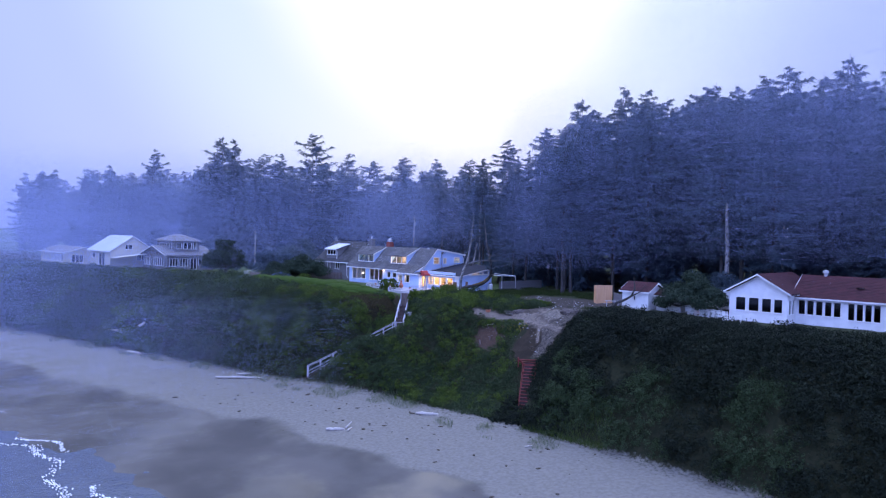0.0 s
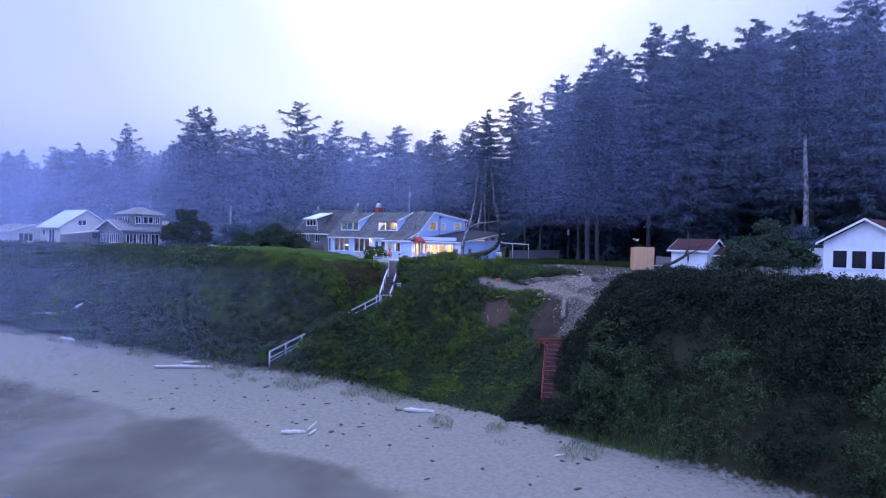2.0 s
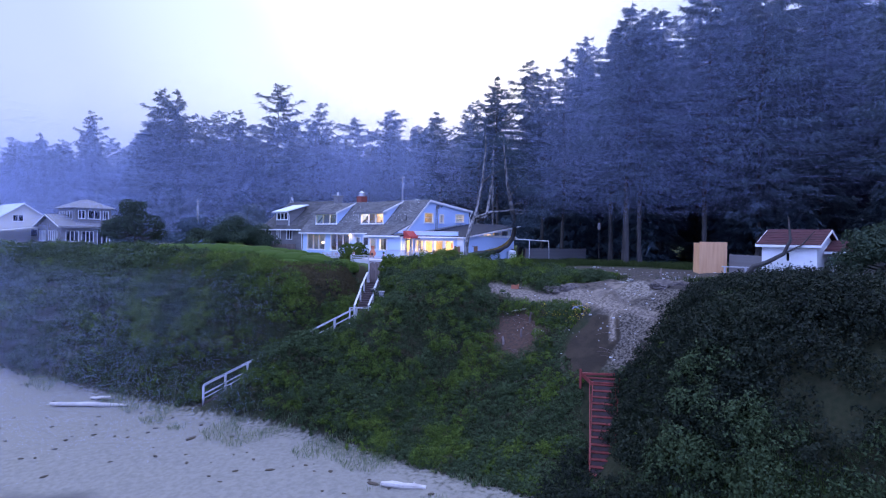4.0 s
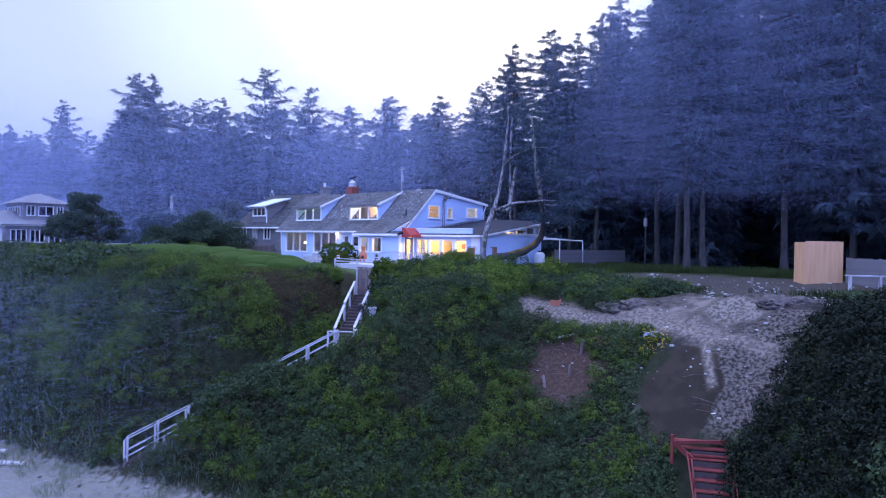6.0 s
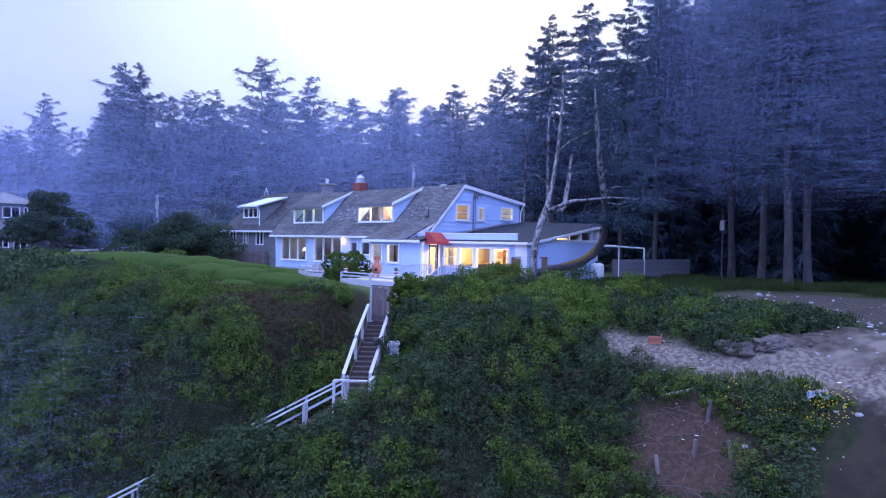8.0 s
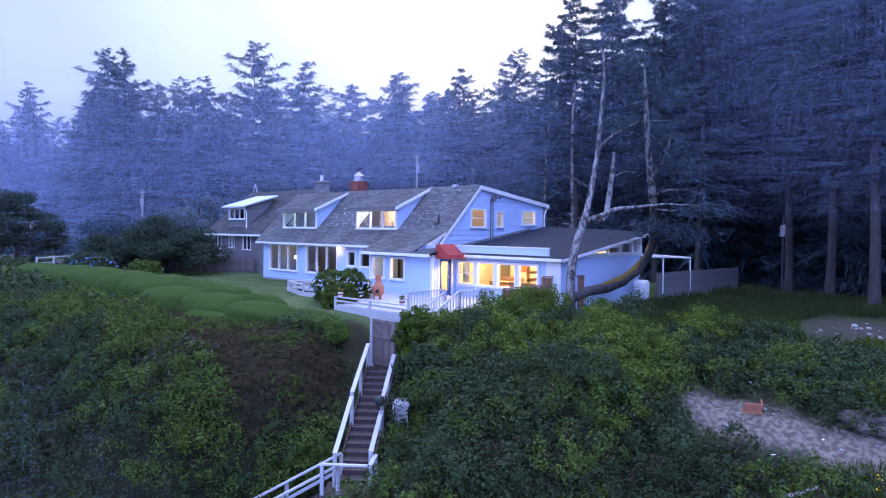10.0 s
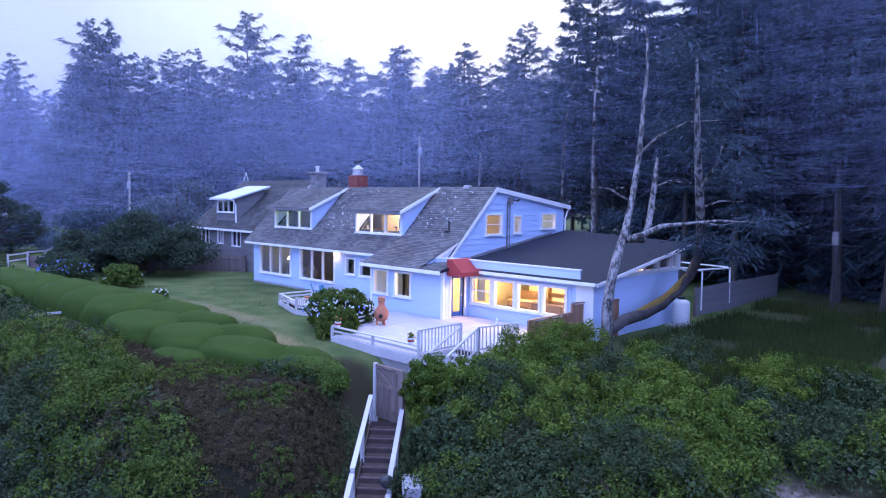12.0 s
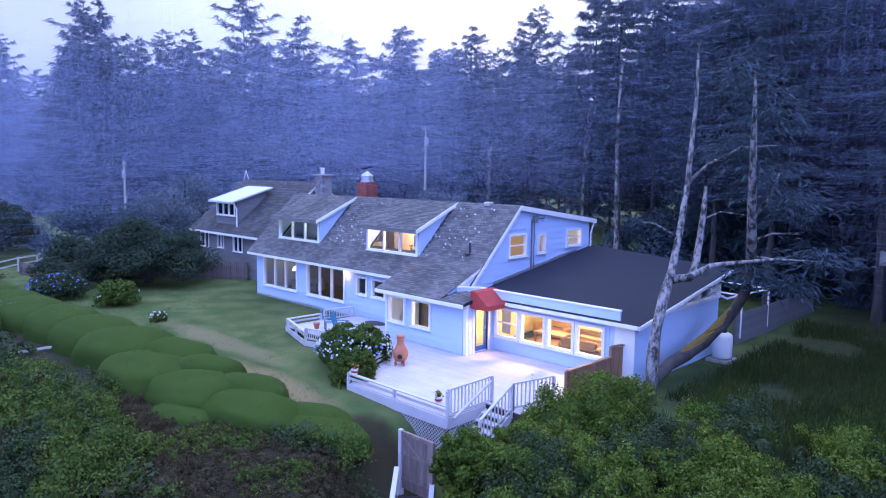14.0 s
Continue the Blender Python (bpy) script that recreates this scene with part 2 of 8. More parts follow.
M = {
    "blue": material("blue_siding_paint", (0.52, 0.65, 0.87), 0.6, (0.46, 0.59, 0.82), 0.8, 25, 0.12, amount=0.8, stretch=(0.4, 0.4, 2)),
    "white": material("white_trim_paint", (0.88, 0.88, 0.87), 0.5, (0.76, 0.76, 0.76), 1.5, 30, 0.1),
    "shingle": material("asphalt_shingle", (0.165, 0.162, 0.165), 0.95, (0.075, 0.073, 0.076), 0.7, 60, 0.5, amount=0.6, island=0.5),
    "shingle_dark": material("dark_shingle", (0.085, 0.085, 0.09), 0.95, (0.04, 0.04, 0.042), 0.7, 60, 0.5, amount=0.6, island=0.5),
    "membrane": material("roofing_membrane", (0.017, 0.02, 0.034), 0.9, (0.012, 0.014, 0.025), 0.6, 30, 0.25, amount=0.7),
    "deck": material("grey_deck_paint", (0.52, 0.50, 0.52), 0.7, (0.42, 0.40, 0.43), 0.9, 30, 0.15, per_object=0.2),
    "rail": material("pale_grey_rail_paint", (0.55, 0.55, 0.57), 0.65, (0.43, 0.42, 0.45), 1.5, 30, 0.15),
    "wood_old": material("weathered_wood", (0.24, 0.19, 0.17), 0.85, (0.12, 0.09, 0.085), 2.5, 35, 0.5, stretch=(4, 4, 0.6), per_object=0.3),
    "wood_dark": material("dark_wet_wood", (0.085, 0.06, 0.055), 0.85, (0.05, 0.035, 0.033), 2.5, 35, 0.4),
    "cedar": material("cedar_boards", (0.33, 0.19, 0.11), 0.75, (0.2, 0.11, 0.07), 2.5, 30, 0.3, stretch=(4, 4, 0.5), per_object=0.3),
    "ply": material("new_plywood", (0.72, 0.42, 0.22), 0.7, (0.6, 0.32, 0.15), 1.2, 18, 0.1, stretch=(5, 5, 0.4)),
    "awning": material("red_awning_cloth", (0.42, 0.06, 0.05), 0.8, (0.33, 0.04, 0.04), 2, 60, 0.2),
    "red": material("red_stair_paint", (0.24, 0.04, 0.035), 0.7, (0.13, 0.026, 0.023), 2, 30, 0.3),
    "redroof": material("dark_red_shingle", (0.07, 0.02, 0.024), 0.9, (0.045, 0.015, 0.018), 1, 50, 0.4, island=0.4),
    "brick": material("red_brick", (0.34, 0.1, 0.08), 0.85, (0.24, 0.07, 0.06), 2, 40, 0.4, per_object=0.4),
    "stone": material("grey_stone", (0.32, 0.31, 0.32), 0.9, (0.18, 0.17, 0.18), 2, 30, 0.5, per_object=0.5),
    "metal": material("galvanised_metal", (0.55, 0.56, 0.58), 0.45, (0.4, 0.4, 0.42), 3, 40, 0.1, metal=0.7),
    "metal_dark": material("dark_metal", (0.07, 0.07, 0.08), 0.5, (0.04, 0.04, 0.045), 3, 40, 0.1, metal=0.5),
    "concrete": material("concrete", (0.35, 0.34, 0.33), 0.9, (0.25, 0.24, 0.23), 2, 40, 0.3),
    "terracotta": material("terracotta", (0.52, 0.2, 0.11), 0.75, (0.4, 0.14, 0.08), 4, 50, 0.2),
    "bark": material("grey_bark", (0.085, 0.078, 0.075), 0.95, (0.035, 0.032, 0.03), 3, 22, 0.8, dist=0.05, stretch=(1, 1, 0.35)),
    "bark_pale": material("pale_lichen_bark", (0.3, 0.29, 0.285), 0.95, (0.04, 0.037, 0.035), 6.0, 18, 0.8, amount=0.24, dist=0.05, stretch=(1, 1, 0.45)),
    "moss": material("moss", (0.16, 0.13, 0.03), 0.95, (0.22, 0.12, 0.035), 4, 40, 0.8, dist=0.05),
    # Needle colour raised and blued in place of haze over the near wood.
    "needles": material("spruce_needles", (0.056, 0.086, 0.112), 0.7, (0.095, 0.132, 0.16), 0.35, 6, 0, amount=0.9, island=0.5, translucent=0.35, per_object=0.3, spec=0.08),
    # Blue tint and sheen put haze into the far trees' needles.
    "needles_hazed": material("hazed_blue_spruce_needles", (0.056, 0.086, 0.115), 0.6, (0.09, 0.126, 0.155), 0.3, 5, 0, amount=0.9, island=0.5, translucent=0.45, sheen=0.5, per_object=0.3, spec=0.1),
    "pine": material("shore_pine_needles", (0.03, 0.05, 0.035), 0.7, (0.055, 0.08, 0.05), 0.5, 6, 0, amount=0.9, island=0.5, translucent=0.3, spec=0.1),
    # The blue of the haze is put into the threads' own colour.
    "mist": material("haze_blue_threads", (0.53, 0.62, 0.98), 1.0, (0.53, 0.62, 0.98), 1, 2, 0, spec=0.0, translucent=0.5),
    "leaf": material("shrub_leaf", (0.044, 0.082, 0.016), 0.6, (0.115, 0.165, 0.028), 0.45, 2.5, 0, amount=0.55, island=0.5, translucent=0.3, spec=0.15),
    "leaf_dark": material("dark_shrub_leaf", (0.03, 0.05, 0.022), 0.65, (0.058, 0.088, 0.036), 0.4, 2.0, 0, amount=0.7, island=0.5, translucent=0.2, spec=0.15),
    # Darker copy of the dark shrub leaf, to bring the right bluff's scrub down.
    "salal": material("blackish_shrub_leaf", (0.008, 0.013, 0.009), 0.75, (0.02, 0.03, 0.015), 0.25, 2.0, 0, amount=0.7, island=0.5, translucent=0.15, spec=0.2),
    "leaf_lush": material("glossy_evergreen_leaf", (0.04, 0.082, 0.012), 0.5, (0.15, 0.21, 0.03), 0.5, 3.0, 0, amount=0.6, island=0.6, translucent=0.3, spec=0.15),
    "leaf_dry": material("dull_scrub_leaf", (0.05, 0.044, 0.026), 0.7, (0.09, 0.076, 0.045), 0.5, 3, 0, amount=0.7, island=0.6, translucent=0.2, spec=0.15),
    "turf_dry": material("dull_dry_turf", (0.062, 0.053, 0.026), 0.8, (0.095, 0.077, 0.043), 0.5, 3, 0, amount=0.7, island=0.6, translucent=0.2, spec=0.1),
    "hedge": material("clipped_hedge_leaf", (0.036, 0.07, 0.012), 0.85, (0.062, 0.105, 0.02), 0.6, 30, 0.5, amount=0.8, island=0.3, translucent=0.2, spec=0.1),
    "grass": material("grass_blade", (0.045, 0.085, 0.02), 0.6, (0.10, 0.14, 0.035), 0.35, 3, 0, amount=0.6, island=0.5, translucent=0.3, spec=0.15),
    "meadow": material("rank_meadow_grass", (0.026, 0.046, 0.012), 0.65, (0.06, 0.08, 0.022), 0.35, 3, 0, amount=0.6, island=0.5, translucent=0.3, spec=0.15),
    "dune": material("dune_grass_blade", (0.12, 0.16, 0.09), 0.65, (0.24, 0.26, 0.16), 0.5, 3, 0, amount=0.6, island=0.5, translucent=0.3, spec=0.15),
    "petal_blue": material("blue_petals", (0.12, 0.2, 0.72), 0.6, (0.3, 0.36, 0.8), 2, 9, 0, island=0.6, translucent=0.2),
    "petal_yellow": material("yellow_petals", (0.75, 0.55, 0.03), 0.6, (0.6, 0.4, 0.02), 2, 9, 0, island=0.6, translucent=0.2),
    "petal_white": material("white_petals", (0.75, 0.78, 0.75), 0.6, (0.6, 0.65, 0.62), 2, 9, 0, island=0.6, translucent=0.2),
    "drift": material("bleached_driftwood", (0.55, 0.51, 0.46), 0.85, (0.36, 0.32, 0.28), 2, 25, 0.5, stretch=(1, 1, 1)),
    "weed": material("dark_seaweed", (0.04, 0.032, 0.022), 0.8, (0.07, 0.05, 0.03), 3, 20, 0.3),
    "warm": material("cream_room_wall", (0.72, 0.55, 0.36), 0.8, (0.62, 0.46, 0.3), 1, 20, 0),
    "room": material("dim_room_wall", (0.36, 0.33, 0.3), 0.8, (0.28, 0.26, 0.24), 1, 20, 0),
    "brown": material("brown_furniture_wood", (0.22, 0.12, 0.07), 0.5, (0.15, 0.08, 0.05), 2, 20, 0.1),
    "curtain": material("curtain_cloth", (0.62, 0.56, 0.5), 0.9, (0.5, 0.45, 0.4), 3, 20, 0.2, translucent=0.3),
    "door_blue": material("deep_blue_door_paint", (0.08, 0.17, 0.42), 0.5, (0.06, 0.13, 0.34), 3, 20, 0.1),
    "teal": material("teal_chair_paint", (0.04, 0.2, 0.33), 0.5, (0.03, 0.15, 0.26), 3, 20, 0.1),
    "soil_heap": material("dug_soil", (0.15, 0.125, 0.11), 0.95, (0.07, 0.058, 0.052), 3, 18, 0.9, dist=0.05),
    "orange": material("orange_plastic", (0.7, 0.15, 0.05), 0.4),
    "black": material("black_plastic", (0.02, 0.02, 0.022), 0.4),
    "tarp": material("blue_grey_tarp", (0.22, 0.27, 0.38), 0.5, (0.14, 0.18, 0.28), 5, 20, 0.5),
    "grey_house": material("grey_weathered_siding", (0.21, 0.205, 0.215), 0.85, (0.14, 0.135, 0.14), 1, 25, 0.3, stretch=(0.5, 0.5, 3)),
    "pale_house": material("pale_siding_paint", (0.6, 0.57, 0.5), 0.75, (0.5, 0.47, 0.42), 1, 25, 0.1),
    "pale_roof": material("pale_metal_roof", (0.66, 0.70, 0.74), 0.5, (0.55, 0.58, 0.62), 0.6, 15, 0.1, metal=0.1),
    "van": material("white_vehicle_paint", (0.75, 0.75, 0.75), 0.3, (0.68, 0.68, 0.68), 1, 15, 0.02),
    "rubber": material("tyre_rubber", (0.025, 0.025, 0.025), 0.85),
    "glass": glass_pane("window_glass"),
    "glass_dark": glass_pane("tinted_window_glass", (0.35, 0.38, 0.42)),
    "bulb": lamp_glow("warm_bulb", (1.0, 0.62, 0.28), 6.0),
    "tube": lamp_glow("warm_ceiling_lamp", (1.0, 0.72, 0.38), 26.0),
    "tube_soft": lamp_glow("soft_warm_lamp", (1.0, 0.66, 0.4), 4.0),
}

# ---- building helpers ----


def part(name, bm, mat, parent=None, label="", smooth=False):
    me = bpy.data.meshes.new(name)
    bmesh.ops.recalc_face_normals(bm, faces=bm.faces)
    bm.to_mesh(me)
    bm.free()
    me.materials.append(M[mat] if isinstance(mat, str) else mat)
    if smooth:
        me.polygons.foreach_set("use_smooth", [True] * len(me.polygons))
    ob = new(name, me)
    ob.parent = parent
    if label:
        ob["label"] = label
    return ob


def empty(name, x=0, y=0, z=0, rz=0, label="", category="", group="", kind=""):
    ob = new(name)
    ob.matrix_basis = pose(x, y, z, 0, 0, rz)
    ob.empty_display_size = 0.2
    return tagged(ob, label, category, group, kind)


def box(bm, x0, x1, y0, y1, z0, z1, bevel=0.0, m=None):
    r = bmesh.ops.create_cube(bm, size=1.0)
    vs = r["verts"]
    for v in vs:
        v.co = Vector((x0 + (v.co.x + 0.5) * (x1 - x0), y0 + (v.co.y + 0.5) * (y1 - y0), z0 + (v.co.z + 0.5) * (z1 - z0)))
    if bevel:
        es = list({e for v in vs for e in v.link_edges})
        vs = bmesh.ops.bevel(bm, geom=es, offset=bevel, segments=1, affect="EDGES")["verts"]
    if m is not None:
        for v in set(vs):
            v.co = m @ v.co
    return bm


def boxes(*rows, bevel=0.0):
    bm = bmesh.new()
    for r in rows:
        box(bm, *r, bevel=bevel)
    return bm


def prism(profile, a0, a1, axis="x"):
    """A profile of (u, v) points pushed along an axis: x takes (y, z), y takes (x, z), z takes (x, y)."""
    bm = bmesh.new()
    ends = []
    for a in (a0, a1):
        ends.append([bm.verts.new((a, u, v) if axis == "x" else (u, a, v) if axis == "y" else (u, v, a)) for u, v in profile])
    bm.faces.new(ends[0]), bm.faces.new(ends[1][::-1])
    n = len(profile)
    for i in range(n):
        bm.faces.new((ends[0][i], ends[0][(i + 1) % n], ends[1][(i + 1) % n], ends[1][i]))
    return bm


def tube(bm, points, radii, sides=8, cap=True):
    """A round limb through points, with a radius at each."""
    rings = []
    for i, p in enumerate(points):
        p = Vector(p)
        d = Vector(points[min(i + 1, len(points) - 1)]) - Vector(points[max(i - 1, 0)])
        d.normalize()
        u = d.cross(Vector((0.3, 0.91, 0.28)))
        if u.length < 0.05:
            u = d.cross(Vector((1, 0, 0)))
        u.normalize()
        w = d.cross(u)
        r = float(radii[i] if hasattr(radii, "__len__") else radii)
        rings.append([bm.verts.new(p + r * (math.cos(2 * math.pi * k / sides) * u + math.sin(2 * math.pi * k / sides) * w)) for k in range(sides)])
    for a, b in zip(rings, rings[1:]):
        for k in range(sides):
            bm.faces.new((a[k], a[(k + 1) % sides], b[(k + 1) % sides], b[k]))
    if cap:
        bm.faces.new(rings[0][::-1]), bm.faces.new(rings[-1])
    return bm


def beam(bm, a, b, w, h):
    """A straight timber from a to b, w wide and h high."""
    a, b = Vector(a), Vector(b)
    d = (b - a).normalized()
    s = d.cross(Vector((0, 0, 1)))
    s = Vector((1, 0, 0)) if s.length < 1e-3 else s.normalized()
    u = s.cross(d)
    q = [[bm.verts.new(p + sx * s * w / 2 + sz * u * h / 2) for sx, sz in ((-1, -1), (1, -1), (1, 1), (-1, 1))] for p in (a, b)]
    bm.faces.new(q[0][::-1]), bm.faces.new(q[1])
    for k in range(4):
        bm.faces.new((q[0][k], q[0][(k + 1) % 4], q[1][(k + 1) % 4], q[1][k]))
    return bm


def lathe(profile, sides=16):
    """A turned shape from (radius, z) pairs."""
    bm = bmesh.new()
    rings = [[bm.verts.new((r * math.cos(2 * math.pi * k / sides), r * math.sin(2 * math.pi * k / sides), z)) for k in range(sides)] for r, z in profile]
    for a, b in zip(rings, rings[1:]):
        for k in range(sides):
            bm.faces.new((a[k], a[(k + 1) % sides], b[(k + 1) % sides], b[k]))
    bm.faces.new(rings[0][::-1]), bm.faces.new(rings[-1])
    return bm


def moved(bm, m):
    bmesh.ops.transform(bm, matrix=m, verts=bm.verts)
    return bm


def cards(name, centres, normals, length, width, mat, parent=None, rng=None, droop=0.0, axis=None):
    """Small leaves, each a bent kite of two triangles, as one mesh."""
    n = len(centres)
    rng = rng or np.random.default_rng(1)
    nrm = normals / np.maximum(np.linalg.norm(normals, axis=1, keepdims=True), 1e-6)
    if axis is None:
        axis = rng.normal(size=(n, 3))
    axis = axis - nrm * np.sum(axis * nrm, axis=1, keepdims=True)
    axis /= np.maximum(np.linalg.norm(axis, axis=1, keepdims=True), 1e-6)
    side = np.cross(nrm, axis)
    ln, wd = np.broadcast_to(length, n)[:, None], np.broadcast_to(width, n)[:, None]
    v = np.empty((n, 4, 3))
    v[:, 0] = centres - axis * ln * 0.5
    v[:, 1] = centres + side * wd * 0.5
    v[:, 2] = centres + axis * ln * 0.5
    v[:, 2, 2] -= droop * ln[:, 0]
    v[:, 3] = centres - side * wd * 0.5
    return quads(name, v.reshape(-1, 3), n, mat, parent)


def trios(name, v, mat, parent=None):
    """Loose triangles, given as an array of n x 3 corners, as one mesh."""
    n = len(v)
    me = bpy.data.meshes.new(name)
    me.vertices.add(3 * n)
    me.vertices.foreach_set("co", np.ascontiguousarray(v, dtype=np.float32).ravel())
    me.loops.add(3 * n)
    me.loops.foreach_set("vertex_index", np.arange(3 * n, dtype=np.int32))
    me.polygons.add(n)
    me.polygons.foreach_set("loop_start", np.arange(0, 3 * n, 3, dtype=np.int32))
    me.update(calc_edges=True)
    me.materials.append(M[mat])
    ob = new(name, me)
    ob.parent = parent
    return ob


def leaflets(name, c, normals, length, width, mat, parent, rng):
    """Tiny pointed leaves, one triangle each."""
    n = len(c)
    nr = normals / np.maximum(np.linalg.norm(normals, axis=1, keepdims=True), 1e-6)
    a = np.cross(nr, rng.normal(size=(n, 3)))
    a /= np.maximum(np.linalg.norm(a, axis=1, keepdims=True), 1e-6)
    b = np.cross(nr, a)
    ln, wd = np.broadcast_to(length, n)[:, None], np.broadcast_to(width, n)[:, None]
    return trios(name, np.stack([c + a * ln * 0.6, c - a * ln * 0.4 + b * wd * 0.5, c - a * ln * 0.4 - b * wd * 0.5], 1), mat, parent)


def quads(name, verts, n, mat, parent=None):
    me = bpy.data.meshes.new(name)
    me.vertices.add(4 * n)
    me.vertices.foreach_set("co", np.ascontiguousarray(verts, dtype=np.float32).ravel())
    me.loops.add(4 * n)
    me.loops.foreach_set("vertex_index", np.arange(4 * n, dtype=np.int32))
    me.polygons.add(n)
    me.polygons.foreach_set("loop_start", np.arange(0, 4 * n, 4, dtype=np.int32))
    me.update(calc_edges=True)
    me.validate()
    me.materials.append(M[mat])
    ob = new(name, me)
    ob.parent = parent
    return ob

# ---- ground ----
def curve(xs, ys):
    return lambda x: np.interp(x, xs, ys)


TOE = curve([-260, -120, -62, -40, -20, -2, 4, 10, 19, 31, 42, 55, 90, 140], [-75, -50, -37.5, -33, -28.5, -25, -23, -20.8, -20.3, -18.8, -18.8, -19.5, -23, -28])
EDGE = curve([-260, -120, -62, -45, -36, -28, -18, -8, -2, 3, 6, 9, 14, 18, 22, 32, 36, 44, 55, 90, 140], [-58, -36, -22, -16, -12, -16, -17, -15.5, -14, -11.5, -10, -8, -7, -2, 0, 0, -7, -9, -10, -13, -18])
BOWL = curve([14, 19, 32, 36], [0, 1, 1, 0])
TOP = curve([-260, -60, -30, -10, 3, 7, 12, 18, 24, 30, 36, 60, 140], [13.0, 13.4, 13.7, 13.7, 13.45, 13.15, 13.1, 12.9, 12.9, 13.1, 13.4, 13.4, 13.2])


FLIGHTS = (((5.95, -9.2, 12.1), (10.2, -14.1, 9.8)), ((10.2, -14.1, 9.8), (2.0, -23.2, 3.1)))


def dug(x, y, z):
    """The ground cut down along the garden stairs."""
    for (ax, ay, az), (bx, by, bz) in FLIGHTS:
        dx, dy = bx - ax, by - ay
        t = np.clip(((x - ax) * dx + (y - ay) * dy) / (dx * dx + dy * dy), 0, 1)
        d = np.hypot(x - ax - t * dx, y - ay - t * dy)
        k = np.clip((d - 0.8) / 2.2, 0, 1)
        k = k * k * (3 - 2 * k)
        z = np.where(d < 3.0, z * k + (1 - k) * np.minimum(z, az + t * (bz - az) - 0.2), z)
    return z


def height(x, y):
    """The lie of the land: sea bed, beach, bluff, terrace."""
    x, y = np.asarray(x, float), np.asarray(y, float)
    toe, edge, top, bowl = TOE(x), EDGE(x), TOP(x), BOWL(x)
    d = toe - y
    beach = 2.7 - 0.115 * np.clip(d, 0, 17) - 0.03 * np.clip(d - 17, 0, 60)
    s = np.clip((y - toe) / (edge - toe), 0, 1)
    sb = np.clip(s * 1.15, 0, 1)
    face = (1 - bowl) * (1 - (1 - s) ** 2.3) + bowl * sb * sb * (3 - 2 * sb)
    z = np.where(d > 0, beach, 2.7 + (top - 2.7) * face)
    back = np.clip((y - edge) / 6.0, 0, 1)
    z = z + (13.75 - top) * back * back * (3 - 2 * back) * (d < 0)
    z = z + 0.35 * np.clip((y - 14) / 30, 0, 4)
    z = z + spoil(x, y)
    return dug(x, y, z)


def spoil(x, y):
    """Heaps, ruts and gullies of the dug-over path and slope."""
    inside = np.clip(1.3 - ((x - 26) / 8.0) ** 2 - ((y + 4.5) / 7.0) ** 2, 0, 1)
    big = np.sin(1.3 * x + 0.6 * y + np.sin(0.9 * y + 1)) * np.sin(1.1 * y - 0.5 * x + np.sin(0.8 * x))
    small = np.sin(3.1 * x - 1.7 * y + 2 * np.sin(1.3 * y)) * np.sin(2.9 * y + 1.3 * x + 2 * np.sin(1.7 * x))
    gully = -np.abs(np.sin(2.2 * x + 0.8 * np.sin(y))) * np.clip((-6.5 - y) / 2, 0, 1) * np.clip((x - 28) / 1.2, 0, 1)
    bank = np.exp(-((x - 28.0) / 1.5) ** 2 - ((y + 3.4) / 1.2) ** 2)
    mud = np.clip(1.2 - ((x - 27.6) / 1.8) ** 2 - ((y + 9.2) / 2.2) ** 2, 0, 1)
    return inside * ((0.15 * big + 0.07 * small) * (1 - mud) + 0.22 * gully) + 0.45 * bank


def ground_axis(lo, hi, a, b, fine, coarse):
    out = [lo * 12, lo * 4, lo * 2]
    out += list(np.arange(lo, a, coarse)) + list(np.arange(a, b, fine)) + list(np.arange(b, hi + coarse, coarse))
    return np.array(sorted(set(np.round(out + [hi * 2, hi * 5, hi * 12], 3))))


gx = ground_axis(-260, 140, -60, 62, 0.6, 5.0)
gy = ground_axis(-150, 200, -58, 16, 0.5, 5.0)
gx = np.array(sorted({*gx, *np.round(np.arange(16.2, 33.8, 0.3), 3)}))
gy = np.array(sorted({*gy, *np.round(np.arange(-12.1, 3.9, 0.25), 3)}))
GX, GY = np.meshgrid(gx, gy, indexing="ij")
GZ = height(np.clip(GX, -260, 140), np.clip(GY, -120, 120))
rough = np.array([noise.noise((x * 0.35, y * 0.35, 0.0)) for x, y in zip(GX.ravel(), GY.ravel())]).reshape(GX.shape)
on_face = ((GY > TOE(GX) + 0.5) & (GY < EDGE(GX) + 2)).astype(float)
GZ += rough * (0.06 + 0.1 * on_face)
nx, ny = GX.shape
me = bpy.data.meshes.new("ground")
idx = np.arange(nx * ny).reshape(nx, ny)
quad = np.stack([idx[:-1, :-1], idx[1:, :-1], idx[1:, 1:], idx[:-1, 1:]], -1).reshape(-1, 4)
me.from_pydata(np.stack([GX, GY, GZ], -1).reshape(-1, 3).tolist(), [], quad.tolist())
me.polygons.foreach_set("use_smooth", [True] * len(me.polygons))


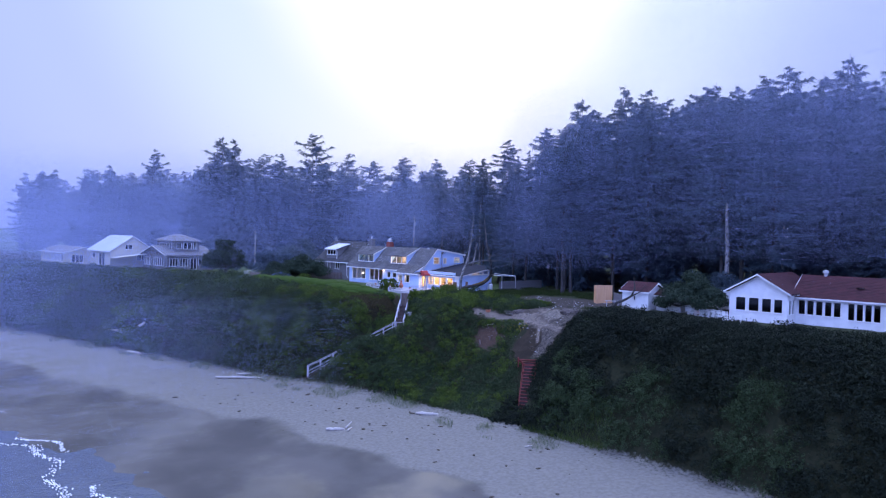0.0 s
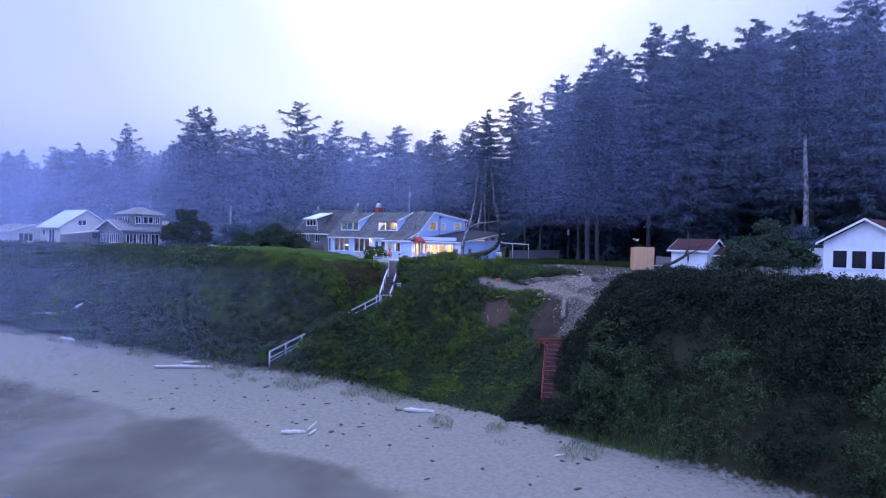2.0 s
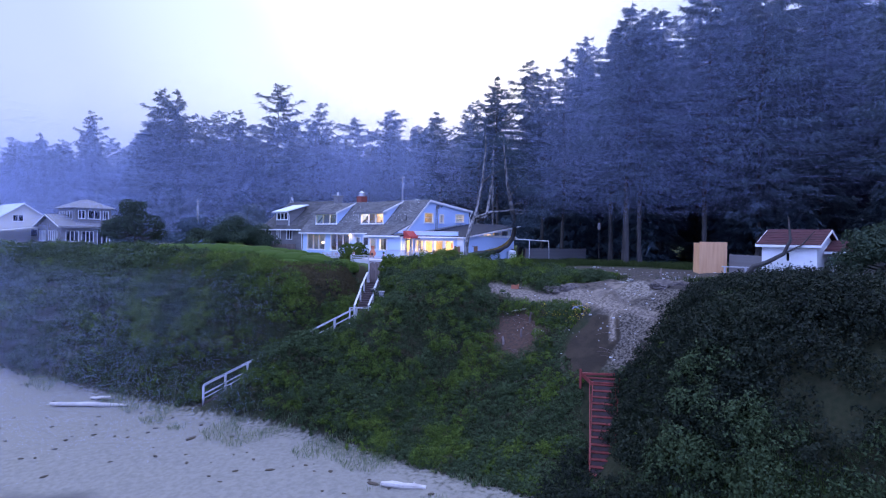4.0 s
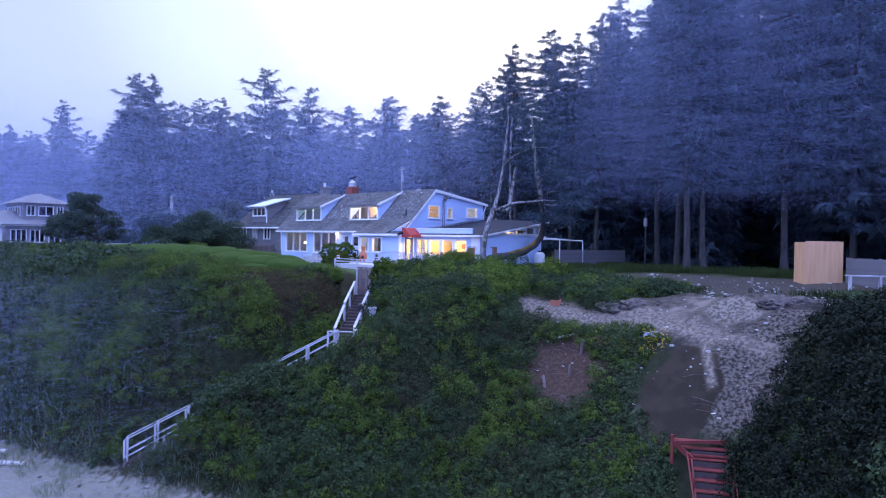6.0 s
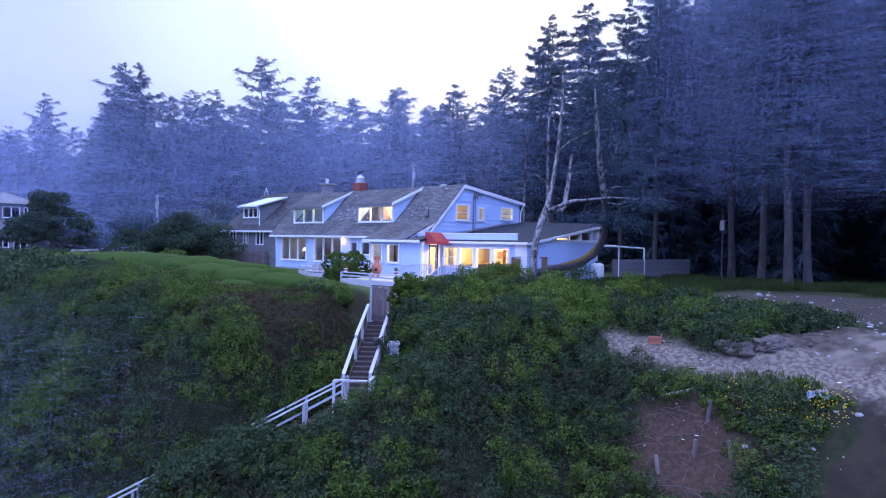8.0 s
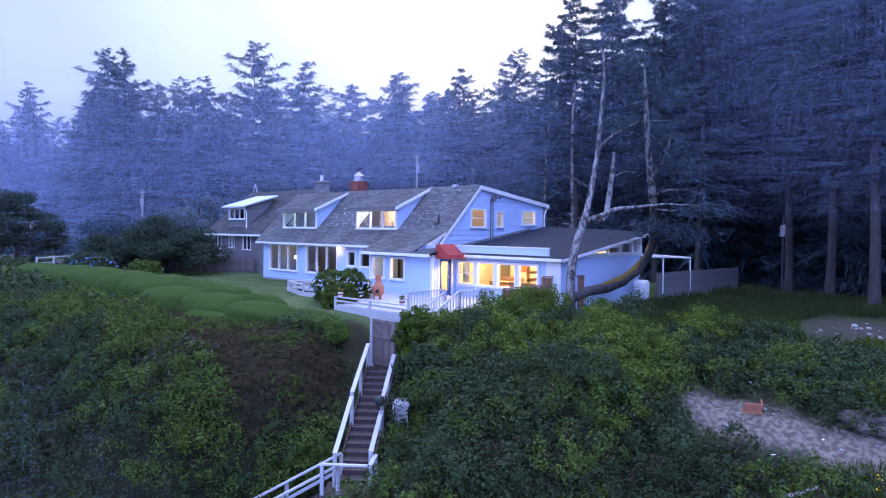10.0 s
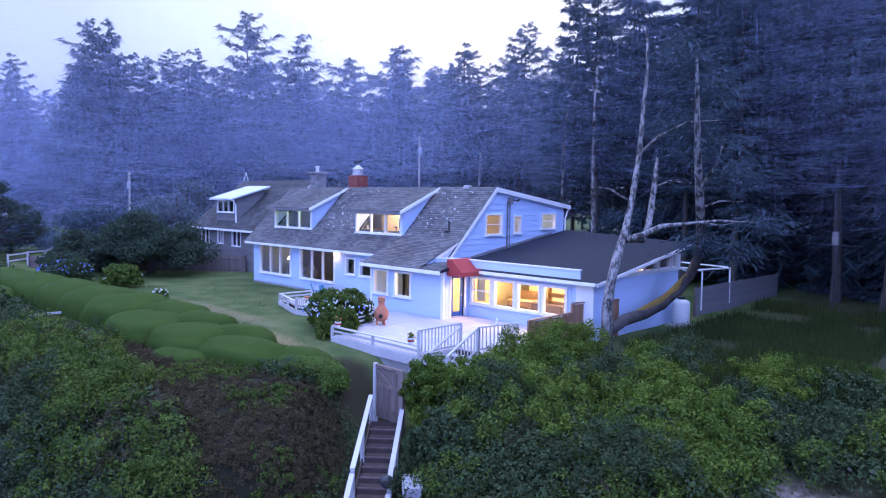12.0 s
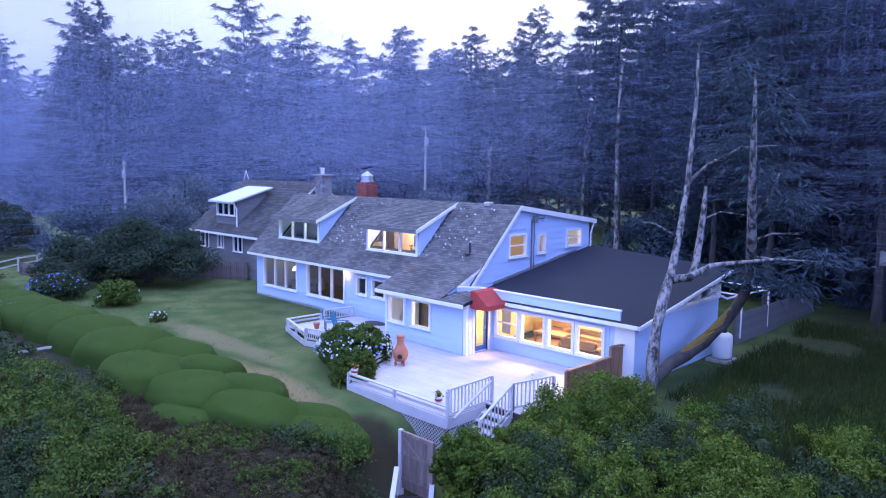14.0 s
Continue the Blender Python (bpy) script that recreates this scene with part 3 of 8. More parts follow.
def ground_material():
    """Wet sand, dry sand, soil, bare dirt and turf, each by its own stretch of the plan."""
    m = bpy.data.materials.new("ground")
    m.use_nodes = True
    n, l = m.node_tree.nodes, m.node_tree.links
    p = n["Principled BSDF"]
    tc = n.new("ShaderNodeTexCoord")
    sep = n.new("ShaderNodeSeparateXYZ")
    l.new(tc.outputs["Object"], sep.inputs[0])

    def tex(scale, detail=5):
        t = n.new("ShaderNodeTexNoise")
        t.inputs["Scale"].default_value, t.inputs["Detail"].default_value = scale, detail
        l.new(tc.outputs["Object"], t.inputs["Vector"])
        return t.outputs["Fac"]

    def step(value, a, b):
        r = n.new("ShaderNodeMapRange")
        r.interpolation_type = "SMOOTHSTEP"
        r.inputs["From Min"].default_value, r.inputs["From Max"].default_value = a, b
        l.new(value, r.inputs["Value"])
        return r.outputs[0]

    def calc(op, a, b):
        q = n.new("ShaderNodeMath")
        q.operation = op
        for i, v in enumerate((a, b)):
            if isinstance(v, (int, float)):
                q.inputs[i].default_value = v
            else:
                l.new(v, q.inputs[i])
        return q.outputs[0]

    def blend(f, a, b):
        q = n.new("ShaderNodeMix")
        q.data_type = "RGBA"
        l.new(f, q.inputs[0]) if not isinstance(f, float) else None
        for i, v in ((6, a), (7, b)):
            if isinstance(v, tuple):
                q.inputs[i].default_value = (*v, 1)
            else:
                l.new(v, q.inputs[i])
        return q.outputs[2]

    def near(cx, cy, rx, ry, soft=0.5):
        """1 inside an ellipse of the plan, with an uneven rim."""
        ax = calc("DIVIDE", calc("SUBTRACT", sep.outputs[0], cx), rx)
        ay = calc("DIVIDE", calc("SUBTRACT", sep.outputs[1], cy), ry)
        rr = calc("ADD", calc("MULTIPLY", ax, ax), calc("MULTIPLY", ay, ay))
        rr = calc("ADD", rr, calc("MULTIPLY", calc("SUBTRACT", tex(0.8), 0.5), 1.2))
        return step(rr, 1.0 + soft, 1.0 - soft)

    def strip(ax, ay, bx, by, w, soft=0.6):
        """1 along a line of the plan, with uneven edges."""
        long = math.hypot(bx - ax, by - ay)
        ux, uy = (bx - ax) / long, (by - ay) / long
        dx, dy = calc("SUBTRACT", sep.outputs[0], ax), calc("SUBTRACT", sep.outputs[1], ay)
        along = calc("ADD", calc("MULTIPLY", dx, ux), calc("MULTIPLY", dy, uy))
        off = calc("ABSOLUTE", calc("SUBTRACT", calc("MULTIPLY", dx, -uy), calc("MULTIPLY", dy, -ux)), 0.0)
        past = calc("MAXIMUM", calc("SUBTRACT", along, long), calc("MULTIPLY", along, -1.0))
        away = calc("MAXIMUM", off, past)
        away = calc("ADD", away, calc("MULTIPLY", calc("SUBTRACT", tex(1.6), 0.5), 1.6 * w))
        return step(away, w * (1 + soft), w * (1 - soft))

    wob = calc("MULTIPLY", calc("SUBTRACT", tex(0.12), 0.5), 1.1)
    zz = calc("ADD", sep.outputs[2], wob)
    grain, medium = tex(60, 3), tex(3.0)
    dry = blend(step(medium, 0.3, 0.75), (0.215, 0.203, 0.17), (0.165, 0.155, 0.13))
    wet = blend(step(tex(0.1), 0.35, 0.65), (0.08, 0.075, 0.066), (0.125, 0.116, 0.10))
    wetness = step(zz, 1.25, 1.05)
    sand = blend(wetness, dry, wet)
    # Near-black so that gaps in the scrub read as dark foliage floor.
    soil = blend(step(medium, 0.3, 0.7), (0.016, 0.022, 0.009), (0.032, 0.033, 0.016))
    dirt = blend(step(tex(1.3), 0.35, 0.65), (0.20, 0.165, 0.135), (0.08, 0.067, 0.056))
    mud = blend(step(tex(0.9), 0.4, 0.6), (0.04, 0.03, 0.02), (0.026, 0.02, 0.014))
    turf = blend(step(tex(0.5), 0.35, 0.65), (0.05, 0.085, 0.025), (0.10, 0.125, 0.045))
    worn = blend(near(-2.2, -9.6, 4.5, 1.1, 0.7), turf, (0.2, 0.16, 0.08))
    worn = blend(near(-9.0, -7.6, 5.0, 0.7, 0.8), worn, (0.15, 0.14, 0.07))
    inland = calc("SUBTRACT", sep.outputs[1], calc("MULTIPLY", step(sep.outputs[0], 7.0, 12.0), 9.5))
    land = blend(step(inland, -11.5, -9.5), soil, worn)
    gritty = tex(7.0, 6)
    land = blend(near(1.5, -13.4, 7.0, 2.2), land, blend(step(medium, 0.35, 0.65), (0.022, 0.02, 0.01), (0.016, 0.015, 0.008)))
    land = blend(calc("MULTIPLY", step(sep.outputs[0], 8.0, 10.5), step(sep.outputs[1], -2.5, -0.5)), land, blend(step(medium, 0.35, 0.65), (0.026, 0.04, 0.014), (0.05, 0.055, 0.024)))
    dark_soil = blend(step(tex(2.2), 0.35, 0.65), (0.022, 0.019, 0.017), (0.045, 0.037, 0.032))
    stony = blend(step(gritty, 0.35, 0.65), (0.024, 0.02, 0.016), (0.14, 0.12, 0.1))
    pale = blend(step(gritty, 0.36, 0.66), (0.1, 0.082, 0.066), (0.23, 0.192, 0.155))
    tan = blend(step(gritty, 0.4, 0.6), (0.23, 0.2, 0.165), (0.09, 0.076, 0.06))
    land = blend(near(4.6, -9.3, 1.9, 1.2), land, (0.03, 0.026, 0.013))
    land = blend(near(27.5, -3.5, 5.5, 4.2), land, dark_soil)
    land = blend(near(25.6, -3.8, 4.0, 2.4), land, blend(step(medium, 0.4, 0.6), (0.045, 0.037, 0.03), (0.09, 0.074, 0.06)))
    land = blend(strip(25.2, -4.8, 27.0, -1.0, 0.8), land, dirt)
    land = blend(strip(27.0, -1.0, 25.0, 5.0, 0.9), land, dirt)
    land = blend(near(28.0, -4.5, 1.5, 0.9), land, tan)
    land = blend(near(30.0, -8.0, 1.9, 2.6), land, stony)
    land = blend(near(31.0, -5.4, 1.6, 1.2), land, stony)
    land = blend(strip(17.6, -7.0, 24.0, -5.6, 0.75), land, pale)
    land = blend(strip(24.0, -5.6, 27.5, -6.3, 0.65), land, pale)
    land = blend(strip(27.0, -6.3, 30.2, -6.6, 0.3), land, pale)
    land = blend(near(26.7, -10.4, 0.75, 0.6), land, pale)
    land = blend(near(21.6, -9.7, 2.2, 1.8), land, blend(step(gritty, 0.35, 0.65), (0.09, 0.05, 0.034), (0.045, 0.033, 0.024)))
    land = blend(near(27.5, -9.2, 1.6, 2.1, 0.12), land, mud)
    land = blend(strip(27.5, -6.9, 28.6, -8.6, 0.16, 0.95), land, pale)
    land = blend(near(26.0, 4.5, 9.0, 3.4), land, blend(step(gritty, 0.3, 0.7), (0.04, 0.034, 0.028), (0.085, 0.072, 0.06)))
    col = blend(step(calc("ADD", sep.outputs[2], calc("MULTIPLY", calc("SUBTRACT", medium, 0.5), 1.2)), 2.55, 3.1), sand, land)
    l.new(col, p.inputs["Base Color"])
    p.inputs["Specular IOR Level"].default_value = 0.2
    q = n.new("ShaderNodeMapRange")
    q.inputs["To Min"].default_value, q.inputs["To Max"].default_value = 0.92, 0.28
    puddle = calc("MULTIPLY", wetness, step(tex(0.09), 0.42, 0.62))
    l.new(puddle, q.inputs["Value"])
    l.new(q.outputs[0], p.inputs["Roughness"])
    b = n.new("ShaderNodeBump")
    b.inputs["Strength"].default_value, b.inputs["Distance"].default_value = 0.5, 0.08
    l.new(calc("MULTIPLY", calc("ADD", calc("MULTIPLY", grain, 0.3), medium), calc("SUBTRACT", 1.0, calc("MULTIPLY", wetness, 0.9))), b.inputs["Height"])
    l.new(b.outputs[0], p.inputs["Normal"])
    return m


me.materials.append(ground_material())
tagged(new("ground", me), "sandy beach, scrubby bluff and grassy terrace above it", "ground", kind="structure")

# ---- the blue house ----
def wall(name, parent, mat, axis, plane, thick, u0, u1, z0, top, holes=(), breaks=(), label=""):
    """A wall in the plane axis = plane (its outer face), thick behind it, from u0 to u1, with a top that may slope and openings (u0, u1, z0, z1) through it."""
    bm = bmesh.new()
    us = sorted({u0, u1, *breaks, *(h[0] for h in holes), *(h[1] for h in holes)})
    us = [u for u in us if u0 <= u <= u1]
    for a, b in zip(us, us[1:]):
        cuts = sorted((h[2], h[3]) for h in holes if h[0] <= a + 1e-6 and h[1] >= b - 1e-6)
        runs, z = [], z0
        for c0, c1 in cuts:
            runs.append((z, z, c0, c0))
            z = c1
        runs.append((z, z, top(a + 1e-4), top(b - 1e-4)))
        for za, zb, ta, tb in runs:
            if ta - za < 0.005 and tb - zb < 0.005:
                continue
            q = [(a, za), (b, zb), (b, tb), (a, ta)]
            f = []
            for p in (plane, plane + thick):
                f.append([bm.verts.new((u, p, v) if axis == "y" else (p, u, v)) for u, v in q])
            bm.faces.new(f[0]), bm.faces.new(f[1][::-1])
            for k in range(4):
                bm.faces.new((f[0][k], f[0][(k + 1) % 4], f[1][(k + 1) % 4], f[1][k]))
    bmesh.ops.remove_doubles(bm, verts=bm.verts, dist=0.0005)
    return part(name, bm, mat, parent, label)


def siding(parent, mat, axis, plane, out, u0, u1, z0, top, holes=(), step=0.29, margin=0.0, lo=None, hi=None):
    """Lap boards on a wall, each course cut at the openings. lo and hi give the ends of a course at a height, under a sloping roof."""
    z = z0
    zmax = max(top(u0), top(u1)) if lo is None else top
    while z < zmax - 0.05:
        z1 = min(z + step, zmax)
        a, b = (u0, u1) if lo is None else (lo(z1), hi(z1))
        spans = [(a, b)]
        for h in holes:
            if h[3] > z + 0.02 and h[2] < z1 - 0.02:
                spans = [s for p, q in spans for s in ((p, min(q, h[0])), (max(p, h[1]), q)) if s[1] - s[0] > 0.03]
        for p, q in spans:
            if q - p < 0.05:
                continue
            bm = bmesh.new()
            rows = ((plane + out * 0.005, z), (plane + out * 0.034, z), (plane + out * 0.034, z + 0.02), (plane + out * 0.012, z1 + 0.01), (plane + out * 0.005, z1 + 0.01))
            ends = [[bm.verts.new((u, d, v) if axis == "y" else (d, u, v)) for d, v in rows] for u in (p, q)]
            bm.faces.new(ends[0]), bm.faces.new(ends[1][::-1])
            for k in range(5):
                bm.faces.new((ends[0][k], ends[0][(k + 1) % 5], ends[1][(k + 1) % 5], ends[1][k]))
            part("siding_board", bm, mat, parent)
        z = z1


def window(parent, axis, plane, out, u0, u1, z0, z1, lights=1, bars=0, trim=0.09, glass="glass", mat="white", ratios=None, name="window"):
    """A framed window in a wall: casing, sash bars, sill, and a pane in each light."""
    def put(u, d, v):
        return (u, plane + out * d, v) if axis == "y" else (plane + out * d, u, v)

    def bar(bm, ua, ub, da, db, va, vb):
        p, q = put(ua, da, va), put(ub, db, vb)
        box(bm, min(p[0], q[0]), max(p[0], q[0]), min(p[1], q[1]), max(p[1], q[1]), min(p[2], q[2]), max(p[2], q[2]))

    bm = bmesh.new()
    rings = []
    for d in (0.055, -0.12):
        for a0, a1, b0, b1 in ((u0 - 0.02, u1 + 0.02, z0, z1), (u0 + trim, u1 - trim, z0 + trim * 0.8, z1 - trim)):
            rings.append([bm.verts.new(put(u, d, v)) for u, v in ((a0, b0), (a1, b0), (a1, b1), (a0, b1))])
    for p, q in ((0, 1), (1, 3), (3, 2), (2, 0)):
        for k in range(4):
            bm.faces.new((rings[p][k], rings[p][(k + 1) % 4], rings[q][(k + 1) % 4], rings[q][k]))
    edges = [u0 + trim]
    ratios = ratios or [1] * lights
    total = sum(ratios)
    for r in ratios:
        edges.append(edges[-1] + (u1 - u0 - 2 * trim) * r / total)
    w = part(name, bm, mat, parent)
    for e in edges[1:-1]:
        bm = bmesh.new()
        bar(bm, e - 0.04, e + 0.04, -0.1, 0.045, z0 + trim * 0.8 + 0.002, z1 - trim - 0.002)
        part("mullion", bm, mat, w)
    for k in range(bars):
        zz = z0 + (z1 - z0) * (k + 1) / (bars + 1)
        bm = bmesh.new()
        bar(bm, u0 + trim + 0.002, u1 - trim - 0.002, -0.085, 0.02, zz - 0.025, zz + 0.025)
        part("sash_bar", bm, mat, w)
    bm = bmesh.new()
    bar(bm, u0 - 0.06, u1 + 0.06, 0.0, 0.1, z0 - 0.05, z0 - 0.002)
    part("window_sill", bm, mat, w)
    for a, b in zip(edges, edges[1:]):
        bm = bmesh.new()
        bar(bm, a + 0.02, b - 0.02, -0.07, -0.06, z0 + trim * 0.6, z1 - trim * 0.8)
        pane = part("pane", bm, glass, w)
        pane.visible_shadow = False
    return w


def shingles(name, parent, mat, origin, along, up, length, rise, tab=0.33, course=0.145, skip=None, seed=3):
    """Overlapping roof tabs laid over a slope as one mesh."""
    rng = np.random.default_rng(seed)
    origin, along, up = Vector(origin), Vector(along).normalized(), Vector(up).normalized()
    nrm = along.cross(up).normalized()
    if nrm.z < 0:
        nrm = -nrm
    verts = []
    rows = int(rise / course)
    for j in range(rows + 1):
        off = (j % 2) * tab / 2 + rng.uniform(-0.03, 0.03)
        k = -1
        while off + k * tab < length:
            a, b = max(0.0, off + k * tab + 0.004), min(length, off + (k + 1) * tab - 0.004)
            k += 1
            if b - a < 0.03:
                continue
            v0, v1 = j * course, min((j + 1) * course + 0.02, rise + 0.02)
            if skip and skip(a, b, v0, v1):
                continue
            lift = 0.016 + rng.uniform(0, 0.012)
            p = [origin + along * u + up * v for u, v in ((a, v0), (b, v0), (b, v1), (a, v1))]
            t = [p[0] + nrm * lift, p[1] + nrm * lift, p[2] + nrm * 0.004, p[3] + nrm * 0.004]
            verts += [*t, p[0], p[1], t[1], t[0]]
    ob = quads(name, np.array([tuple(v) for v in verts]), len(verts) // 4, mat, parent)
    return tagged(ob, kind="stuff")


house = empty("blue_house", 0, 0, 0, label="blue lap-sided seaside house with dark shingle roof and lit windows", category="house")
SLOPE = (20.07 - 16.55) / 3.5


def roof_z(y):
    return 16.55 + SLOPE * (y + 0.4) if y < 3.1 else 20.07 - 0.136 * (y - 3.1)


BIG = ((-17.39, -13.79, 14.47, 16.35), (-12.79, -9.28, 14.47, 16.35), (-8.27, -7.38, 15.1, 16.07), (-7.01, -5.95, 15.1, 16.07))
front = wall("front_wall", house, "blue", "y", 0.0, 0.16, -18.3, -3.7, 13.85, lambda u: 16.72, BIG)
siding(front, "blue", "y", 0.0, -1, -18.22, -3.74, 13.9, lambda u: 16.45, BIG)
part("plinth", boxes((-18.32, -3.7, -0.03, 0.14, 13.3, 13.84)), "concrete", house)
wall("side_wall", house, "blue", "x", -18.3, 0.16, 0.16, 9.3, 13.5, lambda u: roof_z(u) - 0.22, breaks=(3.1,))
wall("rear_wall", house, "blue", "y", 9.14, 0.16, -18.14, -0.16, 13.5, lambda u: 19.0)
GW = ((2.35, 3.71, 17.62, 18.72), (4.62, 5.28, 17.66, 18.62), (7.1, 8.47, 17.83, 18.73))
gable = wall("gable_wall", house, "blue", "x", -0.16, 0.16, 0.16, 9.3, 13.5, lambda u: roof_z(u) - 0.2, GW, breaks=(3.1,))
siding(gable, "blue", "x", 0.0, 1, 0, 0, 16.3, 19.85, [(a - 0.02, b + 0.02, c, d) for a, b, c, d in GW],
       lo=lambda z: max(-0.2, (z - 16.35) / SLOPE - 0.4), hi=lambda z: min(9.3, 3.1 + (19.9 - z) / 0.136) if z > 19.05 else 9.3)
for h, kw in zip(BIG, (dict(lights=3), dict(lights=3), dict(), dict())):
    window(house, "y", -0.034, -1, *h, **kw)
for h, kw in zip(GW, (dict(bars=1), dict(), dict(bars=1))):
    window(house, "x", 0.034, 1, *h, **kw)

# main roof: front slope, rear slope, with white rakes and fascia
def slope_slab(x0, x1, ya, yb):
    za, zb = 16.5 + SLOPE * (ya + 0.45), 16.5 + SLOPE * (yb + 0.45)
    return part("roof_deck", prism([(ya, za - 0.14), (ya, za), (yb, zb), (yb, zb - 0.14)], x0, x1), "membrane", house, "dark felted roof")


slope_slab(-18.55, 0.12, -0.45, 0.7)
slope_slab(-18.55, 0.12, 2.9, 3.1)
for x0, x1 in ((-18.55, -16.41), (-12.36, -8.0), (-4.19, 0.12)):
    slope_slab(x0, x1, 0.7, 2.9)
part("roof_deck", prism([(3.1, 19.9), (3.1, 20.05), (9.75, 19.13), (9.75, 18.95)], -18.55, 0.12), "membrane", house, "dark felted roof")


def over_dormer(a, b, v0, v1):
    y0 = -0.48 + v0 / math.sqrt(1 + SLOPE ** 2)
    x0, x1 = -18.58 + a, -18.58 + b
    return 0.6 < y0 < 2.85 and any(x1 > p - 0.05 and x0 < q + 0.05 for p, q in ((-16.41, -12.36), (-8.0, -4.19)))


shingles("shingles", house, "shingle", (-18.58, -0.48, 16.49), (1, 0, 0), (0, 1, SLOPE), 18.72, 5.04, skip=over_dormer)
shingles("shingles", house, "shingle", (-18.58, 9.75, 19.16), (1, 0, 0), (0, -1, 0.136), 18.72, 6.7, seed=5)
part("fascia", boxes((-18.6, -4.0, -0.5, -0.455, 16.33, 16.47)), "white", house)
part("rake_board", prism([(-0.5, 16.26), (-0.5, 16.46), (3.1, 20.06), (3.1, 19.83)], 0.125, 0.175), "white", house)
part("rake_board", prism([(3.1, 19.83), (3.1, 20.07), (9.8, 19.16), (9.8, 18.92)], 0.125, 0.175), "white", house)
bm = bmesh.new()
tube(bm, [(0.09, 9.72, 19.0), (0.1, 9.5, 18.7), (0.1, 9.36, 18.4), (0.1, 9.36, 17.6)], 0.04)
part("downpipe", bm, "white", house)
rng = np.random.default_rng(8)
bm = bmesh.new()
for _ in range(220):
    u, v = rng.uniform(-11.5, -0.3), rng.uniform(1.4, 4.8)
    u = rng.choice([-10.5, -9.0, -2.4]) + rng.normal() * 1.1 if rng.random() < 0.7 else u
    y = -0.45 + v / math.sqrt(1 + SLOPE ** 2)
    if -0.1 < u or y > 3.0:
        continue
    box(bm, -0.05, 0.05, -0.035, 0.035, 0, 0.012, m=Matrix.Translation((u, y, roof_z(y) + 0.02)) @ pose(0, 0, 0, 45, 0, rng.uniform(0, 90)) @ Matrix.Scale(rng.uniform(0.2, 1.1), 4))
tagged(part("roof_litter", bm, "white", house, "white bird droppings"), kind="stuff")
bm = bmesh.new()
tube(bm, [(-1.1, 0.9, 17.6), (-1.1, 0.9, 18.35)], 0.05)
box(bm, -1.25, -0.95, 0.68, 1.1, 17.82, 17.86)
part("vent_pipe", bm, "metal_dark", house)
part("roof_vent", boxes((-2.0, -1.6, 2.85, 3.2, 19.95, 20.17), bevel=0.05), "metal", house)

# dormers
for x0, x1 in ((-16.41, -12.36), (-8.0, -4.19)):
    d = empty("dormer", 0, 0, 0)
    d.parent = house
    hole = ((x0, x1, 17.48, 18.63),)
    wall("dormer_front", d, "blue", "y", 0.5, 0.12, x0 - 0.12, x1 + 0.12, 17.3, lambda u: 18.7, hole)
    window(d, "y", 0.5, -1, *hole[0], lights=3)
    for xs in (x0 - 0.12, x1 + 0.02):
        part("cheek", prism([(0.63, 17.4), (0.63, 18.74), (2.95, 19.8), (2.95, 19.75)], xs, xs + 0.1), "blue", d)
    part("dormer_roof", prism([(0.12, 18.66), (0.12, 18.76), (3.05, 20.04), (3.05, 19.94)], x0 - 0.4, x1 + 0.3), "membrane", d)
    s2 = (20.04 - 18.76) / 2.93
    shingles("shingles", d, "shingle", (x0 - 0.42, 0.08, 18.75), (1, 0, 0), (0, 1, s2), x1 - x0 + 0.74, 3.2, seed=9)
    part("fascia", boxes((x0 - 0.42, x1 + 0.32, 0.07, 0.115, 18.6, 18.74)), "grey_house", d)
    part("rake_board", prism([(0.07, 18.58), (0.07, 18.77), (3.05, 20.07), (3.05, 19.9)], x1 + 0.305, x1 + 0.35), "white", d)
    for k in range(4):
        siding_z = 17.7 + k * 0.27
        if siding_z < 18.7:
            ylo = max(0.78, (siding_z - 18.76) / s2 + 0.12)
            yhi = (siding_z - 16.55) / SLOPE - 0.4
            if yhi > ylo + 0.1:
                part("siding_board", boxes((x1 + 0.122, x1 + 0.14, ylo, yhi, siding_z, siding_z + 0.02)), "blue", d)

# the nook that steps forward of the front
NW = ((-3.51, -2.41, 14.73, 15.95), (-1.97, -0.77, 14.73, 15.95))
nook = wall("nook_wall", house, "blue", "y", -1.92, 0.14, -3.7, 1.15, 13.9, lambda u: 16.15, NW)
siding(nook, "blue", "y", -1.92, -1, -3.68, 1.1, 13.98, lambda u: 16.1, NW)
for h in NW:
    window(house, "y", -1.954, -1, *h, bars=0)
wall("nook_wall", house, "blue", "x", -3.7, 0.14, -1.78, 0.0, 13.9, lambda u: 16.15 + 0.43 * (u + 2.3))
DOOR = ((-1.42, -0.55, 14.02, 16.0),)
side = wall("entry_wall", house, "blue", "x", 1.15, 0.14, -1.92, -0.04, 13.9, lambda u: 16.3, DOOR)
siding(side, "blue", "x", 1.29, 1, -1.8, -0.2, 13.98, lambda u: 16.25, [(-1.55, -0.42, 14, 16.1)])
part("corner_board", boxes((1.16, 1.34, -1.975, -1.86, 13.9, 16.2)), "white", house)
part("corner_board", boxes((-3.76, -3.66, -1.975, -1.86, 13.9, 16.15)), "white", house)
part("nook_roof", prism([(-2.32, 16.12), (-2.32, 16.24), (0.5, 17.45), (0.5, 17.3)], -3.95, -0.02), "membrane", house)
SN = 0.43
shingles("shingles", house, "shingle", (-3.98, -2.36, 16.235), (1, 0, 0), (0, 1, SN), 4.1, 3.1, seed=11)
part("nook_roof", prism([(-2.32, 16.12), (-2.32, 16.24), (-1.0, 16.5), (-1.0, 16.3)], -0.02, 1.45), "membrane", house)
